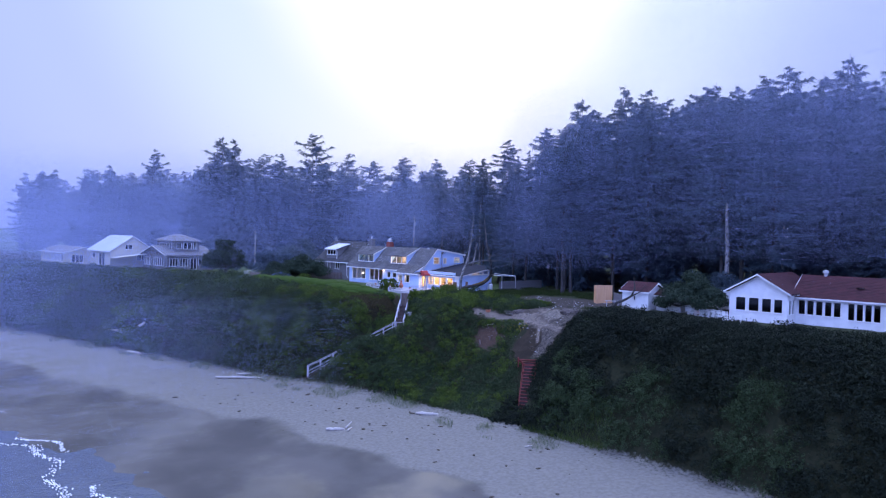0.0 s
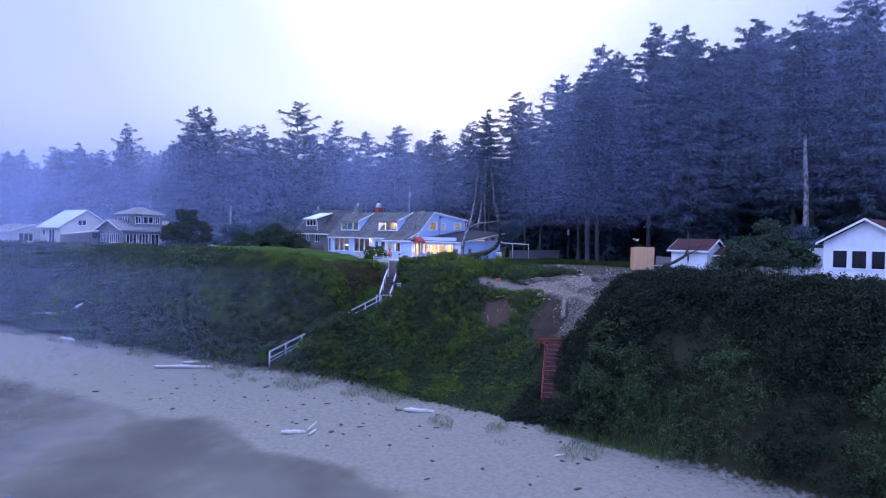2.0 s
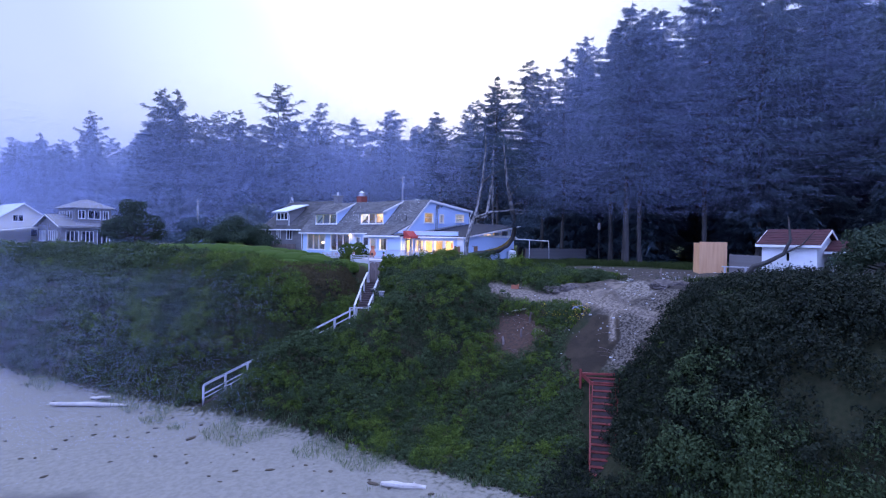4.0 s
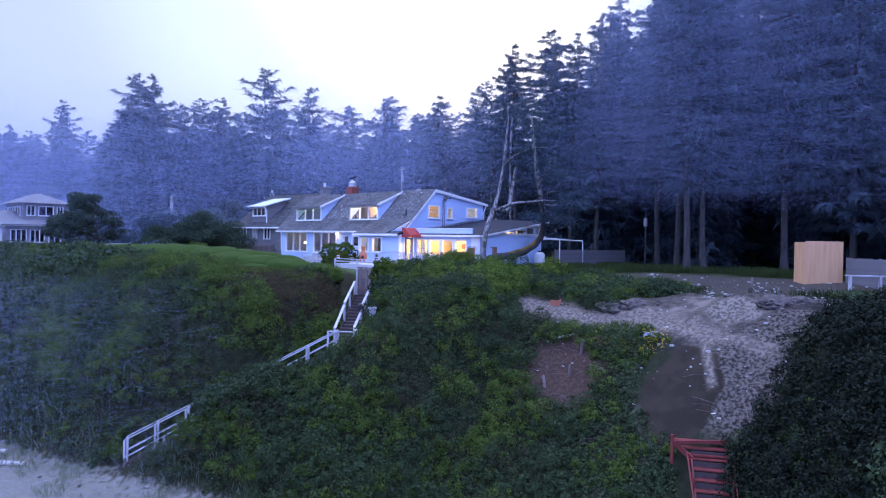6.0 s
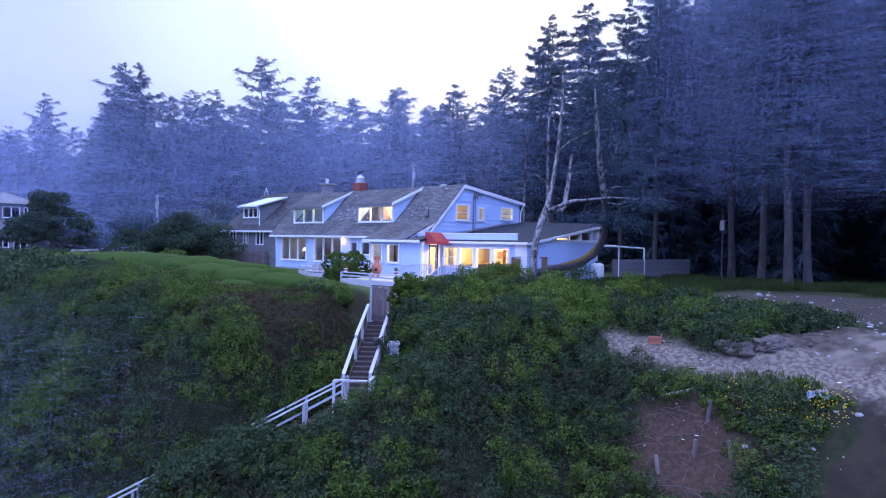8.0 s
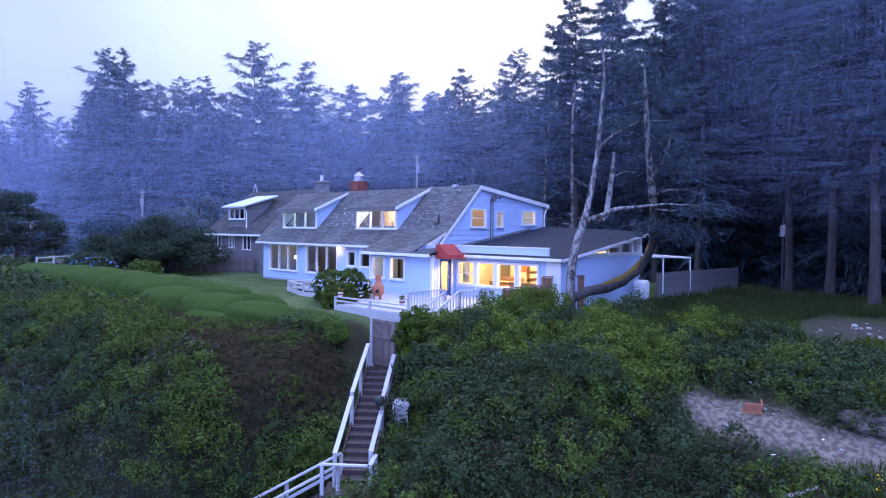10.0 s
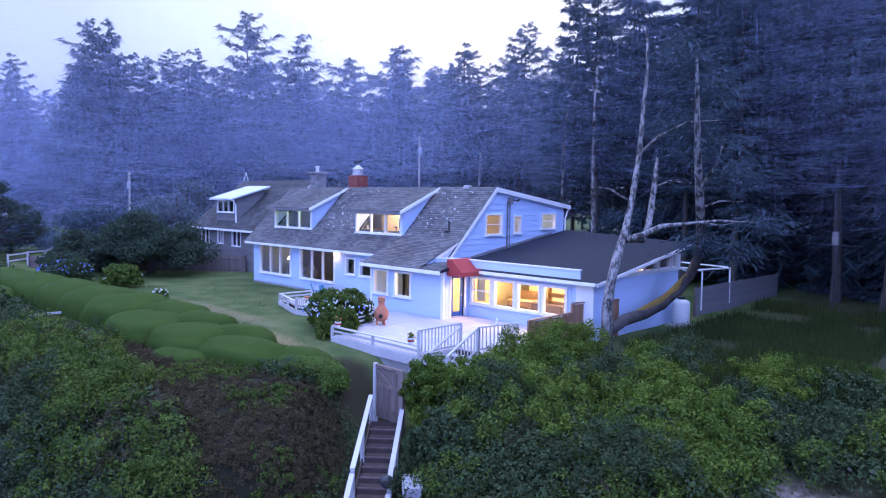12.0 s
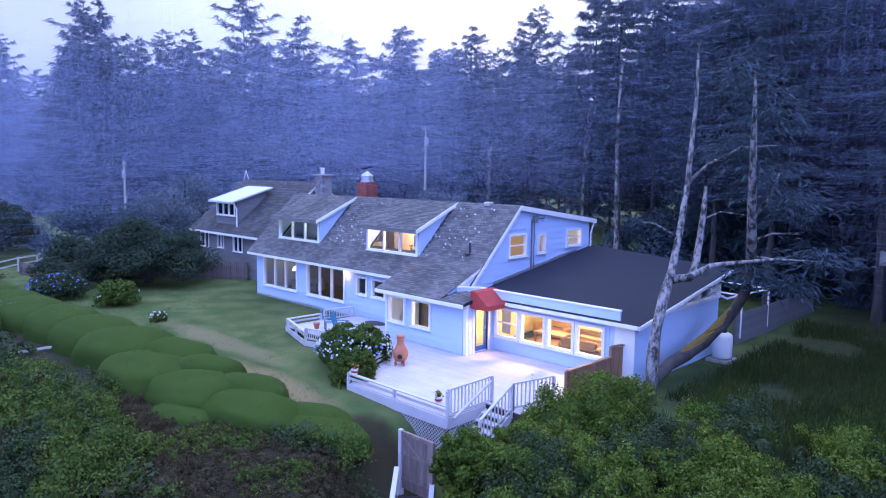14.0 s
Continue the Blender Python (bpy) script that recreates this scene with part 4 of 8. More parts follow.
shingles("shingles", house, "shingle", (-0.02, -2.36, 16.23), (1, 0, 0), (0, 1, 0.2), 1.5, 1.3, seed=12)
part("fascia", boxes((-4.0, 1.5, -2.42, -2.365, 16.06, 16.22)), "white", house)
part("nook_gable", prism([(-1.75, 16.3), (-1.75, 16.42), (0.5, 17.36), (0.5, 16.3)], -0.015, 0.045), "blue", house)
part("rake_board", prism([(-1.25, 16.52), (-1.25, 16.66), (0.42, 17.4), (0.42, 17.26)], 0.05, 0.1), "white", house)

# the door under a red awning
door = part("door", boxes((1.2, 1.245, -1.38, -0.59, 14.05, 14.25), (1.2, 1.245, -1.38, -1.24, 14.25, 15.95), (1.2, 1.245, -0.73, -0.59, 14.25, 15.95), (1.2, 1.245, -1.24, -0.73, 15.8, 15.95)), "door_blue", house, "blue door with a long glass light")
part("pane", boxes((1.215, 1.225, -1.25, -0.72, 14.24, 15.81)), "glass", door).visible_shadow = False
part("door_handle", boxes((1.245, 1.3, -0.71, -0.65, 14.95, 15.1), bevel=0.01), "metal", door)
part("door_frame", boxes((1.14, 1.335, -1.54, -1.42, 14.0, 16.1), (1.14, 1.335, -0.55, -0.43, 14.0, 16.1), (1.14, 1.335, -1.42, -0.55, 16.0, 16.1)), "white", house)
aw = bmesh.new()
prof = ((1.33, 16.72), (1.62, 16.7), (2.25, 16.18), (2.25, 15.98), (2.2, 15.98), (2.2, 16.15), (1.6, 16.66), (1.33, 16.68))
ends = [[aw.verts.new((x, y, z)) for x, z in prof] for y in (-1.75, -0.35)]
for k in range(len(prof)):
    aw.faces.new((ends[0][k], ends[0][(k + 1) % 8], ends[1][(k + 1) % 8], ends[1][k]))
aw.faces.new(ends[0]), aw.faces.new(ends[1][::-1])
for y in (-1.75, -0.37):
    q = [aw.verts.new((x, yy, z)) for yy in (y, y + 0.02) for x, z in ((1.33, 16.68), (1.6, 16.66), (2.2, 16.15), (2.2, 15.98), (1.33, 15.98))]
    aw.faces.new(q[:5]), aw.faces.new(q[5:][::-1])
part("awning", aw, "awning", house, "red cloth awning with a straight valance")

# the sunroom with its low roof
SW = ((1.45, 2.73, 14.58, 15.88), (2.79, 4.06, 14.58, 15.88), (4.13, 5.43, 14.58, 15.88), (5.5, 6.78, 14.58, 15.88))
sun_front = wall("sunroom_wall", house, "blue", "y", -0.18, 0.14, 1.29, 8.0, 13.6, lambda u: 16.2, SW)
siding(sun_front, "blue", "y", -0.18, -1, 1.32, 6.95, 13.98, lambda u: 16.1, SW)
for k, h in enumerate(SW):
    window(house, "y", -0.214, -1, *h, bars=1 if k == 0 else 0, trim=0.11)
part("corner_board", boxes((7.2, 8.02, -0.24, -0.185, 13.8, 16.1)), "white", house, "white painted boards beside the windows")


def low_roof(y):
    return 16.2 + 0.155 * (y + 0.4)


CL = ((2.6, 3.75, 16.36, 16.54), (3.9, 5.1, 16.36, 16.72), (5.25, 6.35, 16.36, 16.92), (6.5, 7.0, 16.36, 17.1))
end_wall = wall("sunroom_wall", house, "blue", "x", 7.86, 0.14, -0.04, 7.3, 13.5, lambda u: low_roof(u) - 0.12, CL)
for c in CL:
    window(house, "x", 8.0, 1, *c, trim=0.06)
part("trim", boxes((8.003, 8.05, 1.9, 7.3, 16.22, 16.33)), "white", house)
part("rake_board", prism([(-0.5, 16.02), (-0.5, 16.16), (7.9, 17.46), (7.9, 17.32)], 8.3, 8.345), "white", house)
part("corner_board", boxes((7.98, 8.06, 7.1, 7.36, 16.33, 17.2)), "white", house)
wall("sunroom_wall", house, "blue", "y", 7.16, 0.14, 0.0, 7.86, 13.5, lambda u: 17.25)
bm = bmesh.new()
quad_xy = ((0.02, -0.5), (8.3, -0.5), (8.3, 7.9), (0.02, 9.6))
lo = [bm.verts.new((x, y, low_roof(y) - 0.1)) for x, y in quad_xy]
hi = [bm.verts.new((x, y, low_roof(y))) for x, y in quad_xy]
bm.faces.new(lo[::-1]), bm.faces.new(hi)
for k in range(4):
    bm.faces.new((lo[k], lo[(k + 1) % 4], hi[(k + 1) % 4], hi[k]))
part("low_roof", bm, "membrane", house, "dark flat felt roof")
part("parapet", boxes((0.85, 7.6, -0.62, -0.52, 16.3, 16.64)), "blue", house)
part("parapet_cap", boxes((0.83, 7.62, -0.65, -0.5, 16.642, 16.69)), "white", house)
bm = bmesh.new()
beam(bm, (0.85, -0.58, 16.47), (0.12, -1.25, 16.47), 0.08, 0.34)
part("parapet", bm, "blue", house)
bm = bmesh.new()
beam(bm, (0.85, -0.58, 16.667), (0.1, -1.27, 16.667), 0.13, 0.05)
part("parapet_cap", bm, "white", house)
part("gutter", boxes((1.35, 8.3, -0.6, -0.51, 16.06, 16.19)), "white", house)
part("flashing", prism([(1.3, 16.5), (1.3, 16.62), (8.1, 17.66), (8.1, 17.54)], 0.036, 0.06), "metal", house)
bm = bmesh.new()
tube(bm, [(0.1, 4.05, 16.75), (0.1, 4.05, 19.35), (0.1, 4.2, 19.5)], 0.035)
tube(bm, [(0.1, 4.25, 16.8), (0.1, 4.25, 19.3)], 0.025)
box(bm, 0.04, 0.16, 4.15, 4.45, 19.2, 19.55)
part("service_mast", bm, "grey_house", house, "blue-grey cable conduit")
bm = bmesh.new()
for k in range(4):
    tube(bm, [(0.15, 4.45, 19.5 - 0.05 * k), (0.35, 4.6 + 0.05 * k, 19.3 + 0.06 * k), (0.3, 4.8, 19.45)], 0.012, 5)
part("cable_loops", bm, "black", house)

# chimneys
ch = empty("brick_chimney", 0, 0, 0)
ch.parent = house
k = 0
for row in range(12):
    for i in range(3):
        for side_y in (0, 1):
            x = -13.38 + i * 0.31 + (row % 2) * 0.06
            part("brick", boxes((x, x + 0.29, 4.1 + side_y * 0.6, 4.38 + side_y * 0.6, 19.7 + row * 0.1, 19.79 + row * 0.1)), "brick", ch)
part("core", boxes((-13.34, -12.46, 4.14, 4.92, 19.4, 20.85)), "brick", ch)
part("cowl", moved(lathe(((0.42, 0), (0.42, 0.08), (0.36, 0.1), (0.34, 0.36), (0.42, 0.38), (0.12, 0.62), (0.05, 0.7)), 14), Matrix.Translation((-12.9, 4.53, 20.9))), "metal", ch, "grey metal chimney cowl")
bm = bmesh.new()
tube(bm, [(-12.9, 4.53, 21.4), (-12.9, 4.53, 21.8)], 0.02)
beam(bm, (-13.15, 4.4, 21.7), (-12.6, 4.65, 21.85), 0.02, 0.1)
part("weather_vane", bm, "black", ch)
ch2 = empty("stone_chimney", 0, 0, 0)
ch2.parent = house
rng = np.random.default_rng(4)
for row in range(8):
    for i in range(3):
        x, w = -20.65 + i * 0.31 + (row % 2) * 0.08, rng.uniform(0.24, 0.3)
        part("stone", boxes((x, x + w, 6.1, 6.4, 19.0 + row * 0.27, 19.25 + row * 0.27), bevel=0.03), "stone", ch2)
part("core", boxes((-20.55, -19.8, 6.15, 7.0, 13.5, 21.17)), "stone", ch2)
part("cap", boxes((-20.8, -19.6, 5.95, 7.1, 21.18, 21.32), bevel=0.03), "concrete", ch2)
part("flue", moved(lathe(((0.14, 0), (0.14, 0.35), (0.2, 0.4), (0.2, 0.46)), 10), Matrix.Translation((-20.2, 6.5, 21.32))), "white", ch2)

# rooms behind the glass
part("floor", boxes((-18.1, -0.2, 0.2, 9.1, 13.95, 14.05)), "brown", house)
part("upper_floor", boxes((-18.1, -9.5, 0.65, 9.1, 16.75, 16.95)), "room", house)
# Floor takes the cream wall colour here to read as warmly lit.
part("upper_floor", boxes((-9.498, -0.2, 0.65, 9.1, 16.75, 16.95)), "warm", house)
part("partition", boxes((-18.1, -0.2, 4.6, 4.7, 14.05, 16.74), (-8.75, -8.65, 0.2, 4.6, 14.05, 16.74), (-3.56, -3.4, 0.2, 4.6, 14.05, 16.1)), "room", house)
part("attic_partition", boxes((-18.1, -0.3, 3.9, 4.0, 16.95, 19.75), (-9.6, -9.5, 0.9, 3.9, 16.95, 17.6), (-3.9, -3.8, 0.9, 3.9, 16.95, 17.5), (-4.6, -4.5, 4.0, 9.0, 16.95, 19.0)), "warm", house, "cream room walls")
# Added close behind the panes: grey where dim, cream where lamplit.
part("dormer_back_wall", boxes((-16.4, -12.3, 2.4, 2.46, 16.95, 19.4)), "room", house)
part("dormer_back_wall", boxes((-8.0, -4.2, 2.4, 2.46, 16.95, 19.4)), "warm", house, "cream room wall")
part("sunroom_floor", boxes((1.32, 7.84, -0.02, 7.1, 13.93, 14.0)), "brown", house)
part("sunroom_partition", boxes((0.05, 0.1, 0.0, 7.1, 13.9, 16.2), (1.35, 7.8, 4.4, 4.5, 14.0, 16.7)), "warm", house, "cream room walls")

# ---- conifers ----
def conifer(name, seed, tall, bare, reach, mat, droop=0.25, gaps=0.15, bark="bark", fine=1.0):
    """A spruce: a tapered trunk, whorls of limbs, and drooping sprays of needles on each limb."""
    rng = np.random.default_rng(seed)
    tree = empty(name)
    bm = bmesh.new()
    lean = rng.normal(size=2) * 0.012
    spine = [(lean[0] * z + 0.12 * math.sin(z * 0.3 + seed), lean[1] * z + 0.12 * math.cos(z * 0.23 + seed), z) for z in np.linspace(-0.6, tall, 14)]
    base = 0.008 * tall + 0.06
    tube(bm, spine, [base * (1 - 0.96 * i / 13) + (0.12 if i == 0 else 0) for i in range(14)], 8)
    centre, normal, axis, length, width = [], [], [], [], []
    z = bare * tall
    while z < tall - 0.4:
        f = (z - bare * tall) / (tall * (1 - bare))
        span = reach * (0.55 + 0.45 * min(1, f * 4)) * (1 - f) ** 0.5 * min(1, 9 * (1 - f)) ** 0.6 + 0.2
        count = max(4, int(7 - 3 * f))
        for k in range(count):
            if rng.random() < gaps:
                continue
            ang = 2 * math.pi * (k + rng.uniform(-0.35, 0.35)) / count + z * 1.7
            lng = span * (rng.uniform(0.4, 1.0) if rng.random() < 0.7 else rng.uniform(1.0, 1.35))
            rise = 0.35 * f + rng.uniform(-0.05, 0.12)
            out = np.array([math.cos(ang), math.sin(ang), 0.0])
            side = np.array([-math.sin(ang), math.cos(ang), 0.0])
            p0 = np.array([lean[0] * z, lean[1] * z, z + rng.uniform(-0.3, 0.3)])

            def limb(s):
                return p0 + out * lng * s + np.array([0, 0, lng * (rise * s - droop * 1.3 * s * s + 0.22 * s ** 4)])
            if lng > 2.6 and rng.random() < 0.4:
                tube(bm, [tuple(limb(s)) for s in (0.0, 0.6)], [0.04 + 0.012 * lng, 0.025], 3, False)
            for i in range(5 if fine < 2 else 0):
                q = 0.25 + 0.15 * i + rng.uniform(-0.06, 0.06)
                centre.append(limb(q) + side * lng * rng.uniform(-0.14, 0.14)), axis.append(out + side * rng.uniform(-0.6, 0.6) + np.array([0, 0, rise - 2 * droop * q]))
                normal.append(np.array([0, 0, 1.0]) + rng.normal(size=3) * 0.5)
                length.append(lng * rng.uniform(0.26, 0.4)), width.append(lng * rng.uniform(0.035, 0.07))
            sprays = int((5 + lng * 4.2) * fine)
            for i in range(sprays):
                s = 0.18 + 0.82 * (i + rng.uniform(0, 0.8)) / sprays
                sg = 1 if i % 2 else -1
                fan = lng * 0.34 * (1.05 - s) + 0.22
                c = limb(min(s, 1.0)) + side * sg * fan * rng.uniform(0.2, 0.6) + np.array([0, 0, rng.uniform(-0.18, 0.06)])
                a = out * rng.uniform(0.6, 1.0) + side * sg * rng.uniform(0.2, 0.8) + np.array([0, 0, -droop * rng.uniform(0.6, 3.2)])
                centre.append(c), axis.append(a)
                normal.append(np.array([0, 0, 1.0]) + rng.normal(size=3) * 0.7)
                length.append(rng.uniform(0.8, 1.5) * (0.5 + 0.14 * min(lng, 4)) * fine ** -0.45), width.append(rng.uniform(0.18, 0.34) * (0.7 + 0.1 * min(lng, 4)) * fine ** -0.55)
        z += tall * 0.016 + rng.uniform(0.1, 0.4)
    part("trunk", bm, bark, tree)
    c, ax, nr = np.array(centre), np.array(axis), np.array(normal)
    ln, wd = np.array(length)[:, None], np.array(width)[:, None]
    nr /= np.linalg.norm(nr, axis=1, keepdims=True)
    ax -= nr * np.sum(ax * nr, axis=1, keepdims=True)
    ax /= np.linalg.norm(ax, axis=1, keepdims=True)
    sd = np.cross(nr, ax)
    fans = []
    for turn, size, back in ((0.0, 1.0, 0.0), (0.42, 0.7, 0.35), (-0.42, 0.7, 0.25)):
        a = ax * math.cos(turn) + sd * math.sin(turn)
        b = np.cross(nr, a)
        root = c - ax * ln * (0.38 + back - 0.3)
        tip = root + a * ln * size
        tip[:, 2] -= 0.14 * ln[:, 0] * (size + 0.2)
        fans.append(np.stack([tip, root + b * wd * 0.4, root - b * wd * 0.4], 1))
    trios("crown", np.concatenate(fans), mat, tree)
    return tree


def stand(models, spots, group, label):
    """Copies of the model trees at (x, y, top)."""
    rng = np.random.default_rng(len(spots))
    for i, (x, y, top) in enumerate(spots):
        m = models[i % len(models)]
        gz = float(height(min(max(x, -259), 139), min(y, 119))) - 0.1
        s = (top - gz) / m["tall"]
        t = copy_thing(m, pose(x, y, gz, 0, 0, rng.uniform(0, 360)))
        w = s * rng.uniform(0.9, 1.15)
        t.scale = (w, w, s)
        tagged(t, label, "tree", group)


def models(kind, rows, mat, fine=1.0):
    out = []
    for seed, tall, bare, reach, droop, gaps in rows:
        t = conifer(kind, seed, tall, bare, reach, mat, droop, gaps, fine=fine)
        t["tall"] = tall
        out.append(t)
    return out


def discard(things):
    for t in things:
        for o in (*t.children_recursive, t):
            bpy.data.objects.remove(o)


near_models = models("spruce_tree", ((1, 34, 0.28, 6.6, 0.28, 0.06), (2, 33, 0.2, 7.2, 0.3, 0.06), (3, 35, 0.34, 6.2, 0.25, 0.08), (4, 30, 0.14, 6.8, 0.3, 0.06)), "needles", 2.4)
edge_models = models("spruce_tree", ((5, 34, 0.36, 5.6, 0.3, 0.06), (6, 33, 0.3, 6.2, 0.32, 0.06), (7, 35, 0.24, 6.4, 0.3, 0.08)), "needles", 6.0)
far_models = models("spruce_tree", ((11, 33, 0.24, 7.4, 0.2, 0.12), (12, 30, 0.14, 7.0, 0.18, 0.1), (13, 35, 0.34, 7.8, 0.15, 0.2), (14, 26, 0.05, 6.6, 0.22, 0.06)), "needles_hazed", 1.3)
low_models = models("young_spruce", ((31, 12, 0.03, 3.4, 0.3, 0.03), (32, 15, 0.05, 4.0, 0.28, 0.03)), "needles")
rng = np.random.default_rng(21)


def fill(spots, want, xs, ys, gap, allowed, top):
    tries = 0
    want += len(spots)
    while len(spots) < want and tries < 9000:
        tries += 1
        x, y = rng.uniform(*xs), rng.uniform(*ys)
        if allowed(x, y) and min([(x - a) ** 2 + (y - b) ** 2 for a, b, _ in spots] + [1e9]) > gap * gap:
            spots.append((x, y, top(x, y)))
    return spots


CANOPY = curve([-20, -14, 0, 12, 24, 40, 80], [36, 42, 47, 50, 50, 47, 46])
NEAR_EDGE = curve([-25, -10, 0, 8, 20, 30, 45, 60, 80], [36, 22, 17, 16, 16, 17, 15, 16, 18])
FAR_EDGE = curve([-215, -150, -100, -60, -40, -12], [-8, 2, 16, 30, 37, 33])
spots = [(-3.5, 18.5, 36.5), (2.5, 19.5, 36.5), (6.5, 18.1, 37.0), (18.0, 11.8, 38.5), (18.9, 13.0, 36.0), (22.8, 18.3, 43.0), (11.5, 20.0, 40.0), (14.5, 17.5, 38.0), (9.5, 24.0, 41.0), (15.0, 24.5, 42.0)]
stand(edge_models, spots, "spruce wood beside the house", "tall dark spruce with drooping boughs beside the house")
edge_spots = len(spots)
spots += [(40.6, 14.9, 39.0), (-7.4, 30.3, 41.6), (0.9, 29.2, 43.4), (2.1, 40.2, 50.4), (14.6, 35.2, 49.8), (18.7, 36.7, 49.1), (22.1, 53.1, 52.9), (34.3, 62.5, 52.9), (32, 54, 51.3), (4, 25, 38), (-5, 26, 37), (9, 33, 46.5), (-3, 36, 44), (38, 46, 52), (46, 50, 53), (54, 46, 52), (8, 38, 44), (27, 40, 49), (40, 24, 44), (-1, 38, 41), (62, 40, 51)]
fill(spots, 50, (-14, 82), (15, 72), 4.2, lambda x, y: y > NEAR_EDGE(x), lambda x, y: CANOPY(x) + 0.25 * (y - 40) * (1.0 if y > 40 or x < 15 else 0.1) - rng.uniform(0, 7))
stand(near_models, spots[edge_spots:], "spruce wood beside the house", "tall dark spruce with a bare lower trunk in dense wood")
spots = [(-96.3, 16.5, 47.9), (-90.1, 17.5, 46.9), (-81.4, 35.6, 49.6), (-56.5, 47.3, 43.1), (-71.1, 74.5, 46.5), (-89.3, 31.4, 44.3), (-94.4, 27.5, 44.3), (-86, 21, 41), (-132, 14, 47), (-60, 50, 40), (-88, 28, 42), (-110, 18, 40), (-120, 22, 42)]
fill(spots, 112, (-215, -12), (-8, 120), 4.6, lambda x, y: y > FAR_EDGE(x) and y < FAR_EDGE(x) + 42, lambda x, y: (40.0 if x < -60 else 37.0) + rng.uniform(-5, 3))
stand(far_models, spots, "spruce wood behind the houses", "tall spruce with haze-blue needles in misty woodland")
spots = fill([], 60, (-8, 80), (18, 46), 2.4, lambda x, y: NEAR_EDGE(x) + 5 < y < NEAR_EDGE(x) + 26, lambda x, y: 13.9 + rng.uniform(6, 13))
fill(spots, 36, (-200, -22), (-10, 60), 3.0, lambda x, y: FAR_EDGE(x) - 5 < y < FAR_EDGE(x) + 10, lambda x, y: 13.8 + rng.uniform(5, 13))
stand(low_models, spots, "young spruces at the wood's edge", "low bushy young spruce at the wood's edge")
back_models = models("spruce_tree", ((41, 32, 0.06, 7.4, 0.25, 0.04), (42, 30, 0.1, 7.0, 0.25, 0.04)), "needles", 0.7)
spots = fill([], 28, (-16, 95), (40, 95), 6.0, lambda x, y: y > 42 + 0.1 * abs(x - 20), lambda x, y: CANOPY(x) + 0.24 * (y - 40) - rng.uniform(0, 5))
stand(back_models, spots, "spruce wood beside the house", "tall dark spruce with low boughs deep in the wood")
stand(near_models, [(-18, 66, 50.5), (-10, 60, 51), (-4, 57, 51.5), (2, 62, 53), (8, 65, 53.5), (14, 61, 52), (-14, 75, 53.5), (20, 66, 52.5)], "spruce wood beside the house", "tall dark spruce rising over the wood behind the house")
discard(edge_models), discard(back_models), discard(near_models), discard(far_models), discard(low_models)

# ---- the deck, its rails and steps ----
deck = empty("deck", 0, 0, 0, label="pale grey painted timber deck with low rails and lattice skirt", category="deck")
y = -7.68
while y < -0.3:
    yc = y + 0.07
    left = np.interp(yc, [-7.7, -4.3], [0.78, -0.67]) if yc < -4.3 else (-8.4 if yc > -4.6 else -0.67)
    right = 5.72 if yc < -5.85 else 7.15
    runs = [(left, right)]
    if yc > -1.98:
        runs = [(-8.0, -3.74), (1.31, 7.15)]
    for a, b in runs:
        cut = a + (b - a) * (0.35 + 0.3 * ((int((y + 8) / 0.145) % 3) / 2))
        for p, q in ((a, cut - 0.004), (cut + 0.004, b)):
            part("deck_board", boxes((p, q, y, y + 0.137, 13.96, 14.0)), "deck", deck)
    y += 0.145
part("joists", boxes((0.9, 5.6, -7.6, -5.9, 13.7, 13.955), (-0.3, 7.1, -5.8, -4.35, 13.7, 13.955), (-8.2, 7.1, -4.25, -2.0, 13.7, 13.955), (-7.9, -3.8, -1.95, -0.4, 13.7, 13.955), (1.4, 7.1, -1.95, -0.3, 13.7, 13.955)), "wood_dark", deck)
part("fascia", boxes((0.74, 5.76, -7.74, -7.69, 13.62, 13.97)), "rail", deck)
part("fascia", boxes((5.73, 5.77, -7.69, -5.9, 13.62, 13.97)), "rail", deck)
for a, b in (((0.74, -7.72), (-0.7, -4.3)), ((-0.7, -4.3), (-3.6, -4.85)), ((-3.6, -4.85), (-5.5, -5.25)), ((-5.5, -5.25), (-8.55, -4.25)), ((-8.55, -4.25), (-8.4, -2.2))):
    bm = bmesh.new()
    beam(bm, (*a, 13.8), (*b, 13.8), 0.05, 0.34)
    part("fascia", bm, "rail", deck)


def low_rail(a, b, posts):
    """A knee-high rail: cap, board, slot and posts."""
    bm = bmesh.new()
    beam(bm, (*a, 14.335), (*b, 14.335), 0.14, 0.045)
    part("rail_cap", bm, "rail", deck)
    bm = bmesh.new()
    beam(bm, (*a, 14.16), (*b, 14.16), 0.03, 0.09)
    part("rail_board", bm, "rail", deck)
    for k in range(posts):
        t = k / (posts - 1)
        x, y = a[0] + t * (b[0] - a[0]), a[1] + t * (b[1] - a[1])
        part("rail_post", boxes((x - 0.05, x + 0.05, y - 0.05, y + 0.05, 13.7, 14.31), bevel=0.008), "rail", deck)


low_rail((0.76, -7.68), (5.72, -7.68), 3)
low_rail((0.74, -7.66), (-0.67, -4.3), 3)
low_rail((-5.5, -5.2), (-8.5, -4.2), 3)
low_rail((-8.45, -4.2), (-8.35, -2.3), 2)


